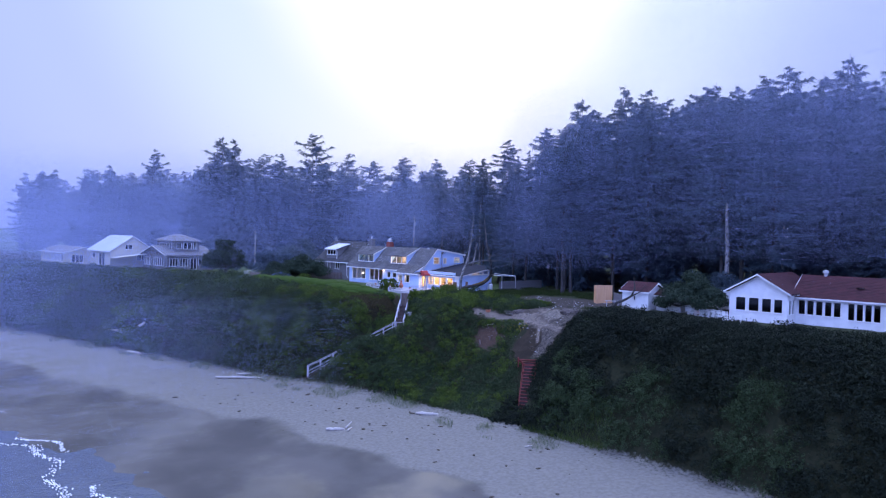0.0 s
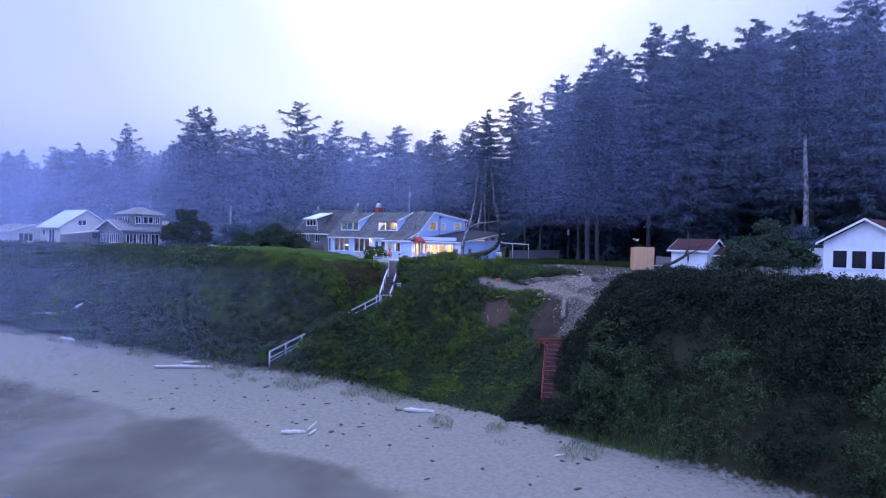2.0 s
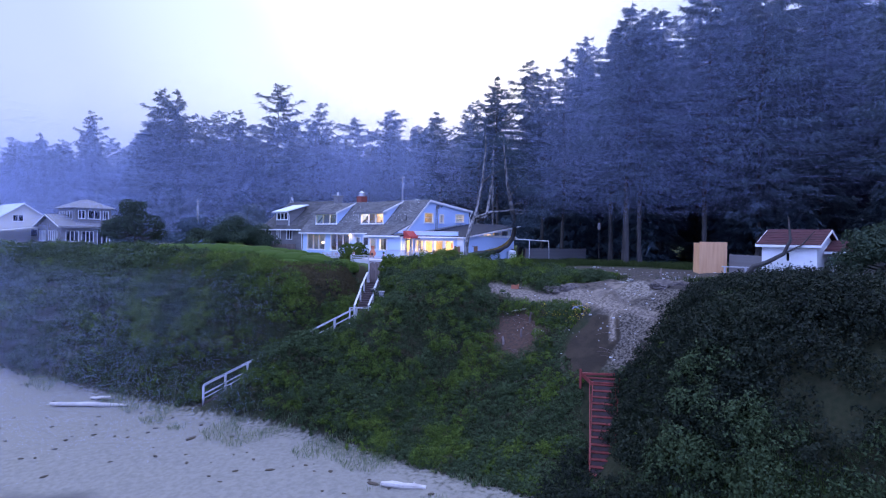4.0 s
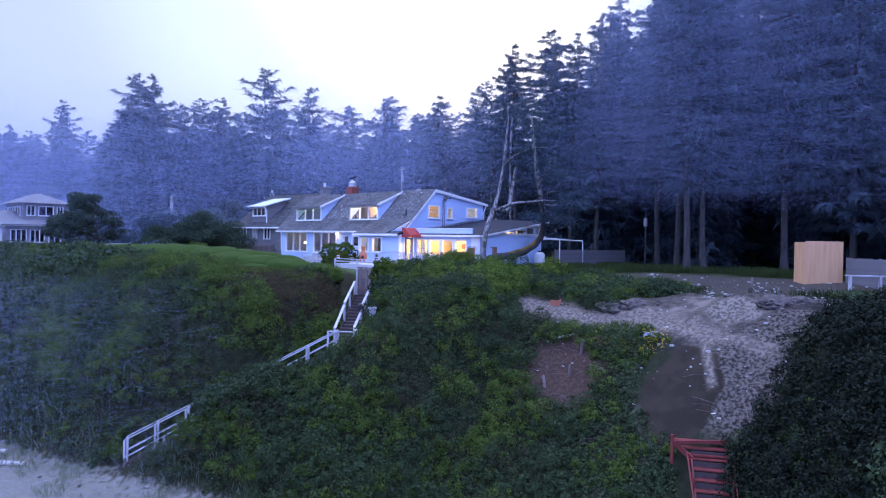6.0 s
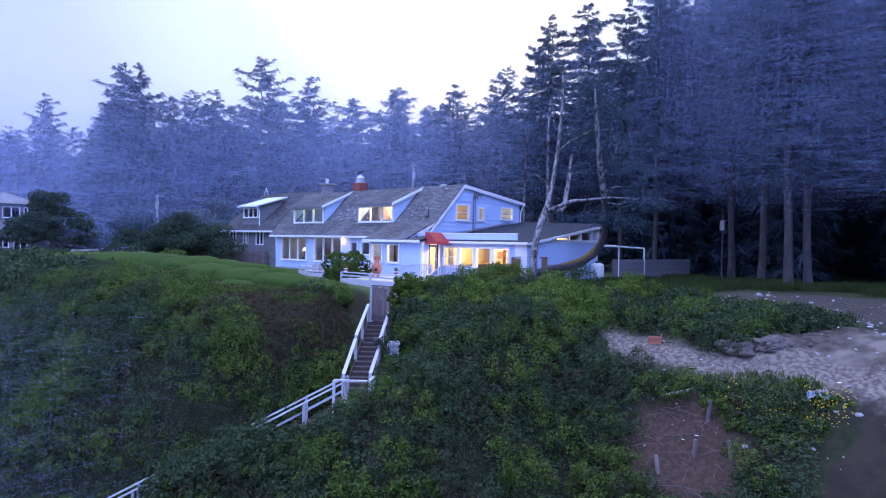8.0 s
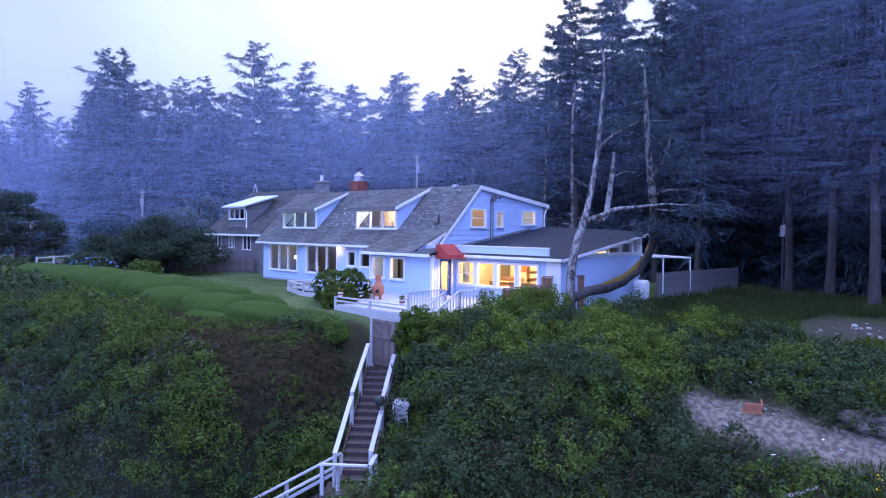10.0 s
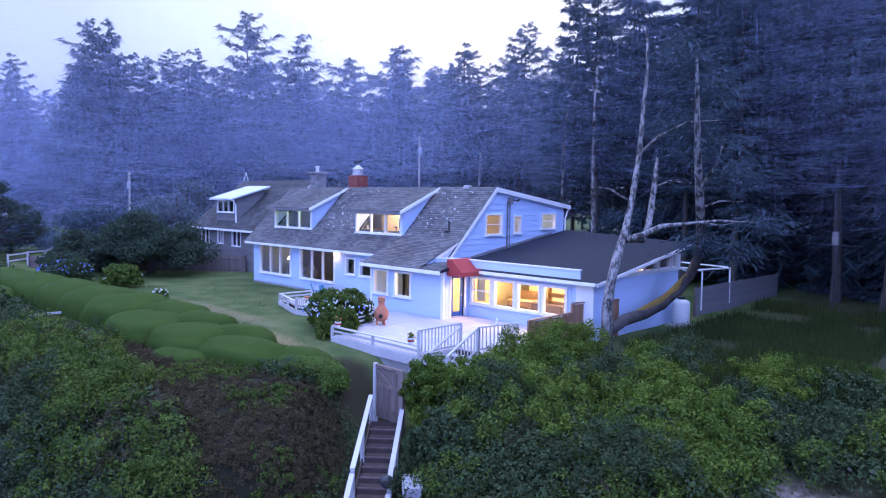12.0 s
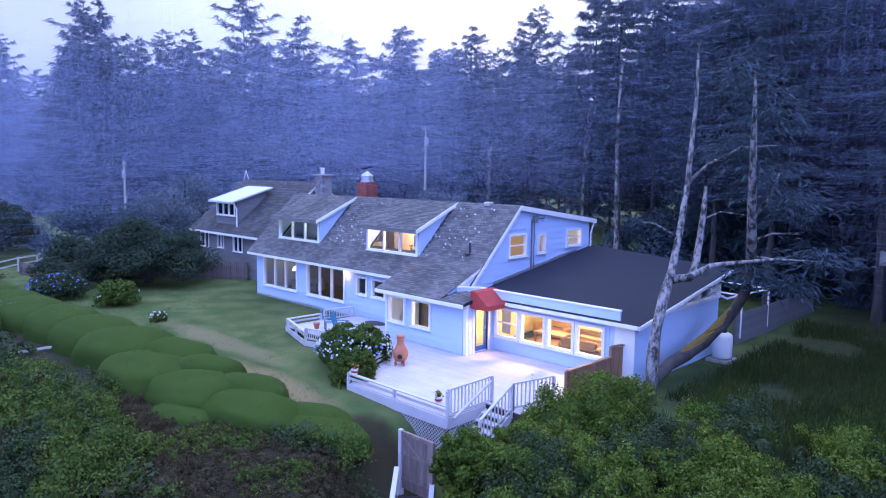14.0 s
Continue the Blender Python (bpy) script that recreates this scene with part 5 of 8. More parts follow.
def bal_rail(a, b, za, zb, parent, tall=0.9, step=0.16, under=0.1):
    """A rail with upright balusters between two points of the plan."""
    n = int(math.dist(a, b) / step)
    bm = bmesh.new()
    beam(bm, (*a, za + tall), (*b, zb + tall), 0.09, 0.05)
    part("handrail", bm, "rail", parent)
    bm = bmesh.new()
    beam(bm, (*a, za + under), (*b, zb + under), 0.04, 0.07)
    part("bottom_rail", bm, "rail", parent)
    for k in range(n + 1):
        t = k / n
        x, y, z = a[0] + t * (b[0] - a[0]), a[1] + t * (b[1] - a[1]), za + t * (zb - za)
        w = 0.045 if k in (0, n) else 0.018
        part("post" if k in (0, n) else "baluster", boxes((x - w, x + w, y - w, y + w, z - (0.25 if k in (0, n) else -under), z + tall - 0.024)), "rail", parent)


bal_rail((5.78, -7.75), (5.78, -5.62), 14.0, 14.0, deck)
bal_rail((6.78, -5.75), (7.2, -4.1), 14.0, 14.0, deck)
bal_rail((6.78, -7.35), (6.78, -5.8), 13.2, 14.0, deck)
bm = bmesh.new()
beam(bm, (5.86, -7.55, 13.95), (5.86, -5.75, 14.78), 0.09, 0.05)
part("handrail", bm, "rail", deck)
bal_rail((-5.5, -5.2), (-3.6, -4.8), 13.98, 13.98, deck, 0.55, 0.12)
bal_rail((-8.2, -2.2), (-7.9, -0.5), 13.98, 13.98, deck, 0.55, 0.14)
for k in range(5):
    yy = -5.98 - 0.29 * k
    part("step", boxes((5.86, 6.76, yy - 0.3, yy, 13.8 - 0.165 * k, 13.84 - 0.165 * k), bevel=0.006), "deck", deck)
for x in (5.83, 6.8):
    bm = bmesh.new()
    beam(bm, (x, -5.9, 13.8), (x, -7.4, 12.95), 0.045, 0.24)
    part("stringer", bm, "rail", deck)


def lattice(a, b, z0, z1, parent):
    """A diamond lattice panel, strip by strip."""
    length = math.dist(a, b)
    ux, uy = (b[0] - a[0]) / length, (b[1] - a[1]) / length
    h = z1 - z0
    s = -h
    while s < length:
        for turn in (0, 1):
            u0, u1 = max(s, 0), min(s + h, length)
            if u1 - u0 > 0.05:
                za, zb = (z0 + u0 - s, z0 + u1 - s) if turn == 0 else (z1 - u0 + s, z1 - u1 + s)
                bm = bmesh.new()
                beam(bm, (a[0] + ux * u0, a[1] + uy * u0 + 0.012 * turn, za), (a[0] + ux * u1, a[1] + uy * u1 + 0.012 * turn, zb), 0.008, 0.03)
                part("lattice_strip", bm, "rail", parent)
        s += 0.13


lattice((0.8, -7.7), (5.72, -7.7), 12.75, 13.6, deck)
lattice((5.75, -7.66), (5.75, -6.0), 12.75, 13.6, deck)

# ---- things on the deck ----
ch = empty("chiminea", 0.45, -4.85, 14.0, 0, "round-bellied terracotta chiminea on three feet", "chiminea")
part("belly", lathe(((0.13, 0.16), (0.25, 0.24), (0.31, 0.42), (0.29, 0.6), (0.2, 0.76), (0.14, 0.86), (0.13, 1.1), (0.16, 1.14), (0.17, 1.2), (0.12, 1.2)), 20), "terracotta", ch, smooth=True)
part("collar", lathe(((0.145, 1.02), (0.165, 1.04), (0.165, 1.08), (0.145, 1.1)), 20), "terracotta", ch)
for k in range(3):
    a = 2.1 * k
    part("foot", moved(lathe(((0.05, 0.0), (0.04, 0.2)), 8), Matrix.Translation((0.2 * math.cos(a), 0.2 * math.sin(a), 0))), "terracotta", ch)
# The belly is closed; a black disc stands in for its dark opening.
part("mouth", moved(lathe(((0.1, -0.03), (0.1, 0.03)), 12), Matrix.Translation((0.2, -0.22, 0.42)) @ pose(0, 0, 0, 90, 0, 42)), "black", ch, "black disc for the mouth")


def pot(x, y, z, seed, plant="leaf", body="white"):
    p = empty("flower_pot", x, y, z, 0, "painted flower pot with a small bright plant", "flower pot", "pots on the rail")
    part("pot", lathe(((0.09, 0), (0.12, 0.18), (0.13, 0.2), (0.11, 0.2)), 12), body, p)
    part("band", lathe(((0.114, 0.07), (0.121, 0.075), (0.128, 0.14), (0.122, 0.145)), 12), "awning", p, "red painted band")
    rng = np.random.default_rng(seed)
    n = 120
    d = rng.normal(size=(n, 3))
    cards("leaves", d * 0.06 + np.array([0, 0, 0.27]), d, 0.07, 0.04, plant, p, rng)
    bm = bmesh.new()
    for _ in range(6):
        bmesh.ops.create_icosphere(bm, subdivisions=1, radius=0.03, matrix=Matrix.Translation(tuple(rng.normal(size=3) * 0.06 + np.array([0, 0, 0.32]))))
    part("blossom", bm, "orange", p)


pot(1.1, -7.66, 14.36, 1)
pot(5.3, -7.66, 14.36, 2)
lan = empty("lantern", -2.55, -2.9, 14.0, 0, "small dark metal lantern on the deck", "lantern")
part("body", lathe(((0.13, 0), (0.15, 0.06), (0.13, 0.28), (0.15, 0.3), (0.05, 0.4)), 10), "metal_dark", lan)
bm = bmesh.new()
tube(bm, [(-0.1, 0, 0.36), (-0.06, 0, 0.5), (0.06, 0, 0.5), (0.1, 0, 0.36)], 0.01, 5)
part("handle", bm, "metal_dark", lan)
part("glass", lathe(((0.12, 0.1), (0.12, 0.25)), 10), "teal", lan)
rug = empty("doormat", -5.9, -0.75, 14.0, 0, "dark oval mat on the deck", "mat")
bm = lathe(((0.62, 0), (0.66, 0.008), (0.62, 0.02)), 24)
part("mat", moved(bm, Matrix.Diagonal((1, 0.55, 1, 1))), "metal_dark", rug)
part("border", moved(lathe(((0.66, 0), (0.7, 0.01), (0.66, 0.014)), 24), Matrix.Diagonal((1, 0.55, 1, 1))), "weed", rug)
dog = empty("garden_statue", 6.95, -4.95, 14.95, 0, "small white ornament on the rail post", "ornament")
part("figure", lathe(((0.05, 0), (0.06, 0.03), (0.035, 0.07), (0.06, 0.12), (0.05, 0.17), (0.02, 0.2)), 10), "white", dog)
can = empty("dark_planter", 7.0, -4.2, 14.0, 0, "squat dark green planter beside the rail", "planter")
part("planter", lathe(((0.16, 0), (0.2, 0.25), (0.21, 0.42), (0.18, 0.42)), 14), "metal_dark", can)
part("soil", moved(lathe(((0.18, 0), (0.18, 0.01)), 14), Matrix.Translation((0, 0, 0.39))), "weed", can)


def deck_chair(x, y, turn):
    """A slatted garden armchair."""
    c = empty("garden_chair", x, y, 14.0, turn, "teal-blue slatted garden armchair on the deck", "chair", "chairs on the deck")
    for sx in (-0.27, 0.27):
        for sy in (-0.22, 0.24):
            part("leg", boxes((sx - 0.025, sx + 0.025, sy - 0.025, sy + 0.025, 0, 0.62 if sy < 0 else 0.4)), "teal", c)
        part("armrest", boxes((sx - 0.045, sx + 0.045, -0.28, 0.3, 0.622, 0.65)), "teal", c)
    for k in range(5):
        part("seat_slat", boxes((-0.25, 0.25, -0.24 + 0.1 * k, -0.16 + 0.1 * k, 0.4, 0.42)), "teal", c)
    for k in range(6):
        bm = bmesh.new()
        beam(bm, (-0.23 + 0.092 * k, 0.26, 0.42), (-0.23 + 0.092 * k, 0.46, 1.05), 0.075, 0.02)
        part("back_slat", bm, "teal", c)
    bm = bmesh.new()
    beam(bm, (-0.27, 0.43, 0.92), (0.27, 0.43, 0.92), 0.03, 0.06)
    part("back_rail", bm, "teal", c)


deck_chair(-6.2, -3.3, 150)
deck_chair(-5.1, -3.5, 120)
pt = empty("clay_pot", -6.9, -3.6, 14.0, 0, "plain terracotta pot on the deck", "flower pot")
part("pot", lathe(((0.1, 0), (0.15, 0.24), (0.17, 0.25), (0.17, 0.3), (0.13, 0.3)), 14), "terracotta", pt)
part("soil", moved(lathe(((0.13, 0), (0.13, 0.01)), 14), Matrix.Translation((0, 0, 0.28))), "weed", pt)

# ---- garden stairs, gate and fences ----


def garden_flight(name, a, b, width, count, rails, label, kink=None):
    """A flight of plank steps between stringers, with sloping handrails on posts."""
    st = empty(name, 0, 0, 0, label=label, category="stairs")
    a, b = Vector(a), Vector(b)
    d = b - a
    flat = Vector((d.x, d.y, 0)).normalized()
    s = Vector((flat.y, -flat.x, 0))
    turn = math.degrees(math.atan2(flat.y, flat.x))
    for k in range(count):
        p = a + d * ((k + 0.5) / count)
        part("tread", boxes((-0.17, 0.17, -width / 2, width / 2, -0.02, 0.025), bevel=0.005), "wood_dark", st).matrix_basis = pose(*p, 0, 0, turn)
        part("nosing", boxes((0.155, 0.185, -width / 2, width / 2, -0.015, 0.032)), "wood_old", st).matrix_basis = pose(*p, 0, 0, turn)
        part("riser", boxes((-0.19, -0.172, -width / 2, width / 2, -0.02, 0.16)), "wood_dark", st).matrix_basis = pose(*p, 0, 0, turn)
    for sg in (-1, 1):
        o = s * sg * (width / 2 + 0.03)
        bm = bmesh.new()
        beam(bm, a + o, b + o, 0.05, 0.28)
        part("stringer", bm, "wood_dark", st)
        for r0, r1, h0, h1, mid in rails[sg]:
            p, q = a + d * r0 + o, a + d * r1 + o
            bm = bmesh.new()
            beam(bm, p + Vector((0, 0, h0)), q + Vector((0, 0, h1)), 0.14, 0.05)
            part("handrail", bm, "rail", st)
            if mid:
                bm = bmesh.new()
                beam(bm, p + Vector((0, 0, h0 * 0.5)), q + Vector((0, 0, h1 * 0.5)), 0.05, 0.09)
                part("mid_rail", bm, "rail", st)
            n = max(2, int((q - p).length / 1.7) + 1)
            for k in range(n):
                t = k / (n - 1)
                c = p + (q - p) * t
                top = h0 + (h1 - h0) * t
                part("post", boxes((c.x - 0.045, c.x + 0.045, c.y - 0.045, c.y + 0.045, c.z - 0.3, c.z + top - 0.03)), "rail", st)
    return st


garden_flight("garden_stairs", (6.05, -9.4, 12.05), (10.15, -14.0, 9.85), 1.0, 15, {-1: [(0.05, 0.6, 0.75, 1.0, 0), (0.63, 1.0, 0.75, 0.95, 0)], 1: [(0.0, 0.56, 0.95, 1.1, 0), (0.57, 1.02, 1.0, 0.95, 0)]},
              "weathered plank stairs down the bluff with pale painted handrails")
low = garden_flight("beach_stairs", (9.95, -14.35, 9.6), (2.35, -22.9, 3.1), 1.0, 30, {-1: [(0.0, 0.98, 1.0, 1.45, 0), (0.62, 0.98, 0.5, 0.5, 0)], 1: [(0.0, 1.0, 1.0, 1.5, 1)]}, "long plank stairs down to the beach with pale handrails")
land = empty("stair_landing", 10.3, -14.25, 9.72, 40, "small plank landing between two flights of stairs", "landing")
for k in range(8):
    part("plank", boxes((-0.75, 0.75, -0.6 + 0.15 * k, -0.46 + 0.15 * k, 0, 0.04)), "wood_dark", land)
for sx, sy in ((-0.7, -0.5), (0.7, -0.5), (0.7, 0.5)):
    part("post", boxes((sx - 0.05, sx + 0.05, sy - 0.05, sy + 0.05, -0.8, 0.92)), "rail", land)
bm = bmesh.new()
beam(bm, (0.7, -0.5, 0.94), (0.7, 0.5, 0.94), 0.13, 0.05)
beam(bm, (-0.7, -0.5, 0.94), (0.7, -0.5, 0.94), 0.13, 0.05)
part("handrail", bm, "rail", land)
bench = empty("stair_bench", 9.3, -11.3, 11.25, -40, "pale painted corner bench beside the stairs", "bench")
part("seat", boxes((-0.45, 0.55, -0.25, 0.25, 0.4, 0.45), bevel=0.008), "rail", bench)
part("apron", boxes((-0.45, 0.55, -0.28, -0.252, 0.12, 0.36)), "rail", bench)
for sx in (-0.4, 0.5):
    part("leg", boxes((sx - 0.04, sx + 0.04, -0.2, 0.2, -0.4, 0.4)), "rail", bench)
kp = empty("post_lantern", 8.95, -11.95, 11.6, 0, "round dark lamp on the stair post", "lantern")
part("bowl", lathe(((0.1, 0), (0.16, 0.08), (0.16, 0.2), (0.12, 0.24)), 12), "metal_dark", kp)
part("cap", lathe(((0.17, 0.24), (0.12, 0.3), (0.03, 0.33)), 12), "metal_dark", kp)
gate = empty("garden_gate", 0, 0, 0, label="weathered plank gate with a white post at the stairs", category="gate")
part("gate_post", boxes((5.28, 5.4, -9.36, -9.24, 11.9, 13.95)), "rail", gate, "pale painted post")
part("gate_post", boxes((6.62, 6.74, -9.36, -9.24, 11.9, 13.9)), "wood_old", gate)
for k in range(8):
    part("board", boxes((5.42 + 0.15 * k, 5.56 + 0.15 * k, -9.32, -9.295, 12.15, 13.8 + 0.02 * ((k * 7) % 3))), "wood_old", gate)
part("top_rail", boxes((5.3, 6.72, -9.35, -9.26, 13.84, 13.93)), "wood_old", gate)
for z in (13.2, 12.4):
    part("brace", boxes((5.42, 6.6, -9.345, -9.322, z, z + 0.1)), "wood_old", gate)
bm = bmesh.new()
beam(bm, (5.5, -9.355, 13.75), (6.3, -9.355, 13.25), 0.02, 0.08)
part("diagonal", bm, "wood_old", gate)


def board_fence(name, a, b, z0, z1, mat, label, cap=None, w=0.14, post="wood_old"):
    f = empty(name, 0, 0, 0, label=label, category="fence")
    n = int(math.dist(a, b) / (w + 0.01))
    ux, uy = (b[0] - a[0]) / n, (b[1] - a[1]) / n
    ang = math.degrees(math.atan2(uy, ux))
    rng = np.random.default_rng(n)
    for k in range(n):
        o = part("board", boxes((0, w, -0.012, 0.012, 0, z1 - z0 + rng.uniform(-0.03, 0.0))), mat, f)
        o.matrix_basis = pose(a[0] + ux * k, a[1] + uy * k, z0, 0, 0, ang)
    bm = bmesh.new()
    for z in (z0 + 0.3, z1 - 0.25):
        beam(bm, (a[0] - uy * 0.3, a[1] + ux * 0.3, z), (b[0] - uy * 0.3, b[1] + ux * 0.3, z), 0.04, 0.09)
    part("fence_rails", bm, mat, f)
    if cap:
        bm = bmesh.new()
        beam(bm, (*a, z1 + 0.04), (*b, z1 + 0.04), 0.14, 0.05)
        part("cap_board", bm, cap, f)
    for t in (0, 0.5, 1):
        x, y = a[0] + t * (b[0] - a[0]) - uy * 0.35, a[1] + t * (b[1] - a[1]) + ux * 0.35
        part("fence_post", boxes((x - 0.05, x + 0.05, y - 0.05, y + 0.05, z0 - 0.2, z1 + 0.02)), cap or post, f)
    return f


board_fence("cedar_fence", (7.28, -3.4), (7.38, -0.75), 13.9, 14.9, "cedar", "cedar board fence with an orange-brown cap beside the deck", "cedar")
board_fence("cedar_fence", (7.42, -0.75), (8.1, 1.6), 13.8, 15.3, "cedar", "taller cedar board fence beside the sunroom", "cedar")
board_fence("garden_fence", (-23.6, 2.4), (-31.0, -3.2), 13.7, 15.0, "wood_old", "weathered grey board fence behind the lawn")
board_fence("garden_fence", (-30.5, -6.2), (-37.0, -8.4), 13.5, 14.6, "wood_old", "weathered grey board fence behind the lawn")
board_fence("yard_fence", (8.1, 9.2), (8.4, 20.0), 13.7, 15.2, "grey_house", "grey board fence under the pipe frame", None, 0.19)
wr = empty("rail_fence", 0, 0, 0, label="pale post and rail fence across the garden", category="fence")
pts = [(-36.5, -10.0), (-38.4, -8.2), (-39.6, -6.6), (-40.6, -4.8)]
for (ax, ay), (bx, by) in zip(pts, pts[1:]):
    for h in (0.5, 0.95):
        bm = bmesh.new()
        up = 0.5 if bx < -40 else 0
        beam(bm, (ax, ay, 13.8 + h), (bx, by, 13.8 + h + up), 0.05, 0.1)
        part("rail", bm, "rail", wr)
for x, y in pts:
    part("post", boxes((x - 0.06, x + 0.06, y - 0.06, y + 0.06, 13.4, 14.85 + (0.5 if x < -40 else 0))), "rail", wr)
td = empty("viewing_deck", 0, 0, 0, label="small pale railed platform with a lattice behind the hedge", category="deck")
part("platform", boxes((-16.5, -12.2, -15.3, -13.4, 12.9, 13.05)), "rail", td)
for a, b in (((-16.5, -13.4), (-12.2, -13.4)), ((-12.2, -13.4), (-12.2, -15.3))):
    for h in (0.45, 0.85):
        bm = bmesh.new()
        beam(bm, (*a, 13.05 + h), (*b, 13.05 + h), 0.05, 0.1)
        part("rail", bm, "rail", td)
for x, y in ((-16.5, -13.4), (-14.3, -13.4), (-12.2, -13.4), (-12.2, -15.3)):
    part("post", boxes((x - 0.05, x + 0.05, y - 0.05, y + 0.05, 12.0, 14.0)), "rail", td)
lattice((-19.2, -13.6), (-17.2, -13.5), 13.1, 14.5, td)

# ---- beside and behind the sunroom ----
tank = empty("gas_tank", 8.75, 6.1, 13.75, 0, "upright white gas tank with rust stains on a slab", "gas tank")
part("body", lathe(((0.1, 0.12), (0.36, 0.14), (0.4, 0.22), (0.4, 1.05), (0.36, 1.16), (0.2, 1.24), (0.08, 1.26)), 18), "van", tank, smooth=True)
part("collar", lathe(((0.16, 1.22), (0.17, 1.36), (0.15, 1.36)), 14), "metal_dark", tank)
part("slab", boxes((-0.5, 0.5, -0.5, 0.5, -0.1, 0.12), bevel=0.02), "concrete", tank)
frame_p = empty("pipe_frame", 0, 0, 0, label="white pipe frame of an open carport", category="frame")
for pts in ([(8.0, 7.45, 16.3), (8.1, 8.0, 16.1), (8.1, 9.3, 16.08), (8.14, 9.7, 15.98), (8.14, 9.7, 14.0)], [(8.1, 9.3, 16.08), (8.2, 13.05, 15.95), (8.2, 13.1, 14.05)], [(8.1, 9.3, 16.1), (3.5, 9.6, 16.2)], [(8.2, 13.05, 15.97), (3.6, 13.3, 16.1)]):
    bm = bmesh.new()
    tube(bm, pts, 0.045, 8)
    part("pipe", bm, "white", frame_p)
part("porch_slat", boxes((2.0, 8.1, 7.45, 7.6, 16.22, 16.3)), "white", frame_p)

# ---- trees with character ----
leaning = empty("leaning_tree", 0, 0, 0, label="half-dead leaning spruce with pale lichened bark and a mossy fallen limb", category="tree")
bm = bmesh.new()
tube(bm, [(9.3, -1.3, 13.6), (9.2, -1.17, 15.4), (9.2, -0.95, 16.4), (9.2, -0.5, 17.4), (9.2, 0.0, 18.3), (9.2, 0.5, 19.7), (9.2, 0.9, 21.4), (9.2, 1.1, 23.1), (9.2, 1.28, 24.4), (9.2, 1.2, 26.2)], [0.25, 0.2, 0.18, 0.19, 0.14, 0.12, 0.1, 0.08, 0.06, 0.03], 12)
part("trunk", bm, "bark_pale", leaning, smooth=True)
for pts, rad, mt in (([(9.3, -0.1, 18.0), (9.45, 0.9, 17.95), (9.5, 1.2, 18.3), (9.5, 1.5, 19.4), (9.5, 1.7, 20.4), (9.4, 2.0, 21.2)], [0.16, 0.15, 0.14, 0.12, 0.1, 0.06], "bark_pale"),
                     ([(9.3, -0.1, 17.95), (9.9, 0.0, 18.15), (10.3, 0.7, 18.5), (10.9, 1.4, 18.6), (11.9, 2.2, 18.75), (13.0, 3.1, 18.7)], [0.13, 0.12, 0.1, 0.07, 0.045, 0.015], "bark_pale"),
                     ([(9.2, -0.9, 14.5), (8.95, 0.6, 14.7), (8.85, 2.4, 14.75), (8.9, 3.9, 15.0), (9.1, 4.9, 15.5), (9.5, 5.2, 16.2), (10.0, 4.8, 17.0), (10.4, 4.2, 18.0)], [0.2, 0.23, 0.25, 0.25, 0.24, 0.22, 0.2, 0.19], "bark"),
                     ([(10.36, 4.25, 17.9), (10.65, 3.3, 19.6), (10.84, 2.5, 21.4), (10.98, 2.0, 23.0), (11.05, 1.6, 25.0)], [0.19, 0.17, 0.14, 0.1, 0.04], "bark_pale"),
                     ([(10.6, 3.5, 19.2), (11.2, 3.9, 19.5), (12.0, 4.4, 19.5)], [0.05, 0.035, 0.01], "bark_pale"),
                     ([(10.7, 3.1, 20.0), (11.2, 3.4, 20.9), (11.5, 3.5, 22.0)], [0.07, 0.055, 0.03], "bark_pale"),
                     ([(10.5, 3.8, 18.6), (11.2, 4.3, 18.5), (12.2, 4.7, 18.8)], [0.05, 0.035, 0.01], "bark_pale"),
                     ([(9.2, 0.9, 21.3), (9.6, 1.6, 22.0), (10.4, 2.4, 22.6), (11.4, 3.4, 22.7)], [0.08, 0.06, 0.04, 0.02], "bark_pale"),
                     ([(9.5, 1.6, 20.0), (9.9, 2.2, 20.3), (10.6, 2.6, 20.2)], [0.05, 0.03, 0.015], "bark_pale"),
                     ([(9.2, 0.4, 19.4), (8.7, -0.4, 19.9), (8.3, -0.9, 20.0)], [0.05, 0.03, 0.01], "bark_pale")):
    bm = bmesh.new()
    tube(bm, pts, rad, 10)
    part("limb", bm, mt, leaning, smooth=True)
bm = bmesh.new()
tube(bm, [(8.9, 1.4, 14.85), (8.85, 2.4, 14.92), (8.88, 3.8, 15.14), (9.02, 4.7, 15.52), (9.34, 5.12, 16.1), (9.7, 5.0, 16.6)], [0.08, 0.15, 0.18, 0.18, 0.14, 0.05], 9)
part("moss_coat", bm, "moss", leaning, "orange-brown moss on the limb")
trng = np.random.default_rng(77)
boughs = ((10.3, 4.4, 17.7, 0.9, 0.5), (11.6, 5.0, 17.4, 1.0, 0.4), (10.9, 3.2, 21.6, 1.3, 0.5), (11.8, 4.0, 20.6, 1.2, 0.4), (9.9, 3.0, 22.6, 1.0, 0.4), (11.3, 2.4, 23.8, 1.2, 0.6), (12.6, 4.8, 18.6, 1.1, 0.4), (10.6, 1.6, 25.0, 1.0, 0.8))
where, along = [], []
for x, y, z, r, flat in boughs:
    d = trng.normal(size=(420, 3)) * np.array([r, r, r * flat]) * 0.6
    where.append(d + np.array([x, y, z])), along.append(d * np.array([1, 1, 0]) + np.array([0, 0, -0.25]) + trng.normal(size=(420, 3)) * 0.2)
where, along = np.concatenate(where), np.concatenate(along)
n = len(where)
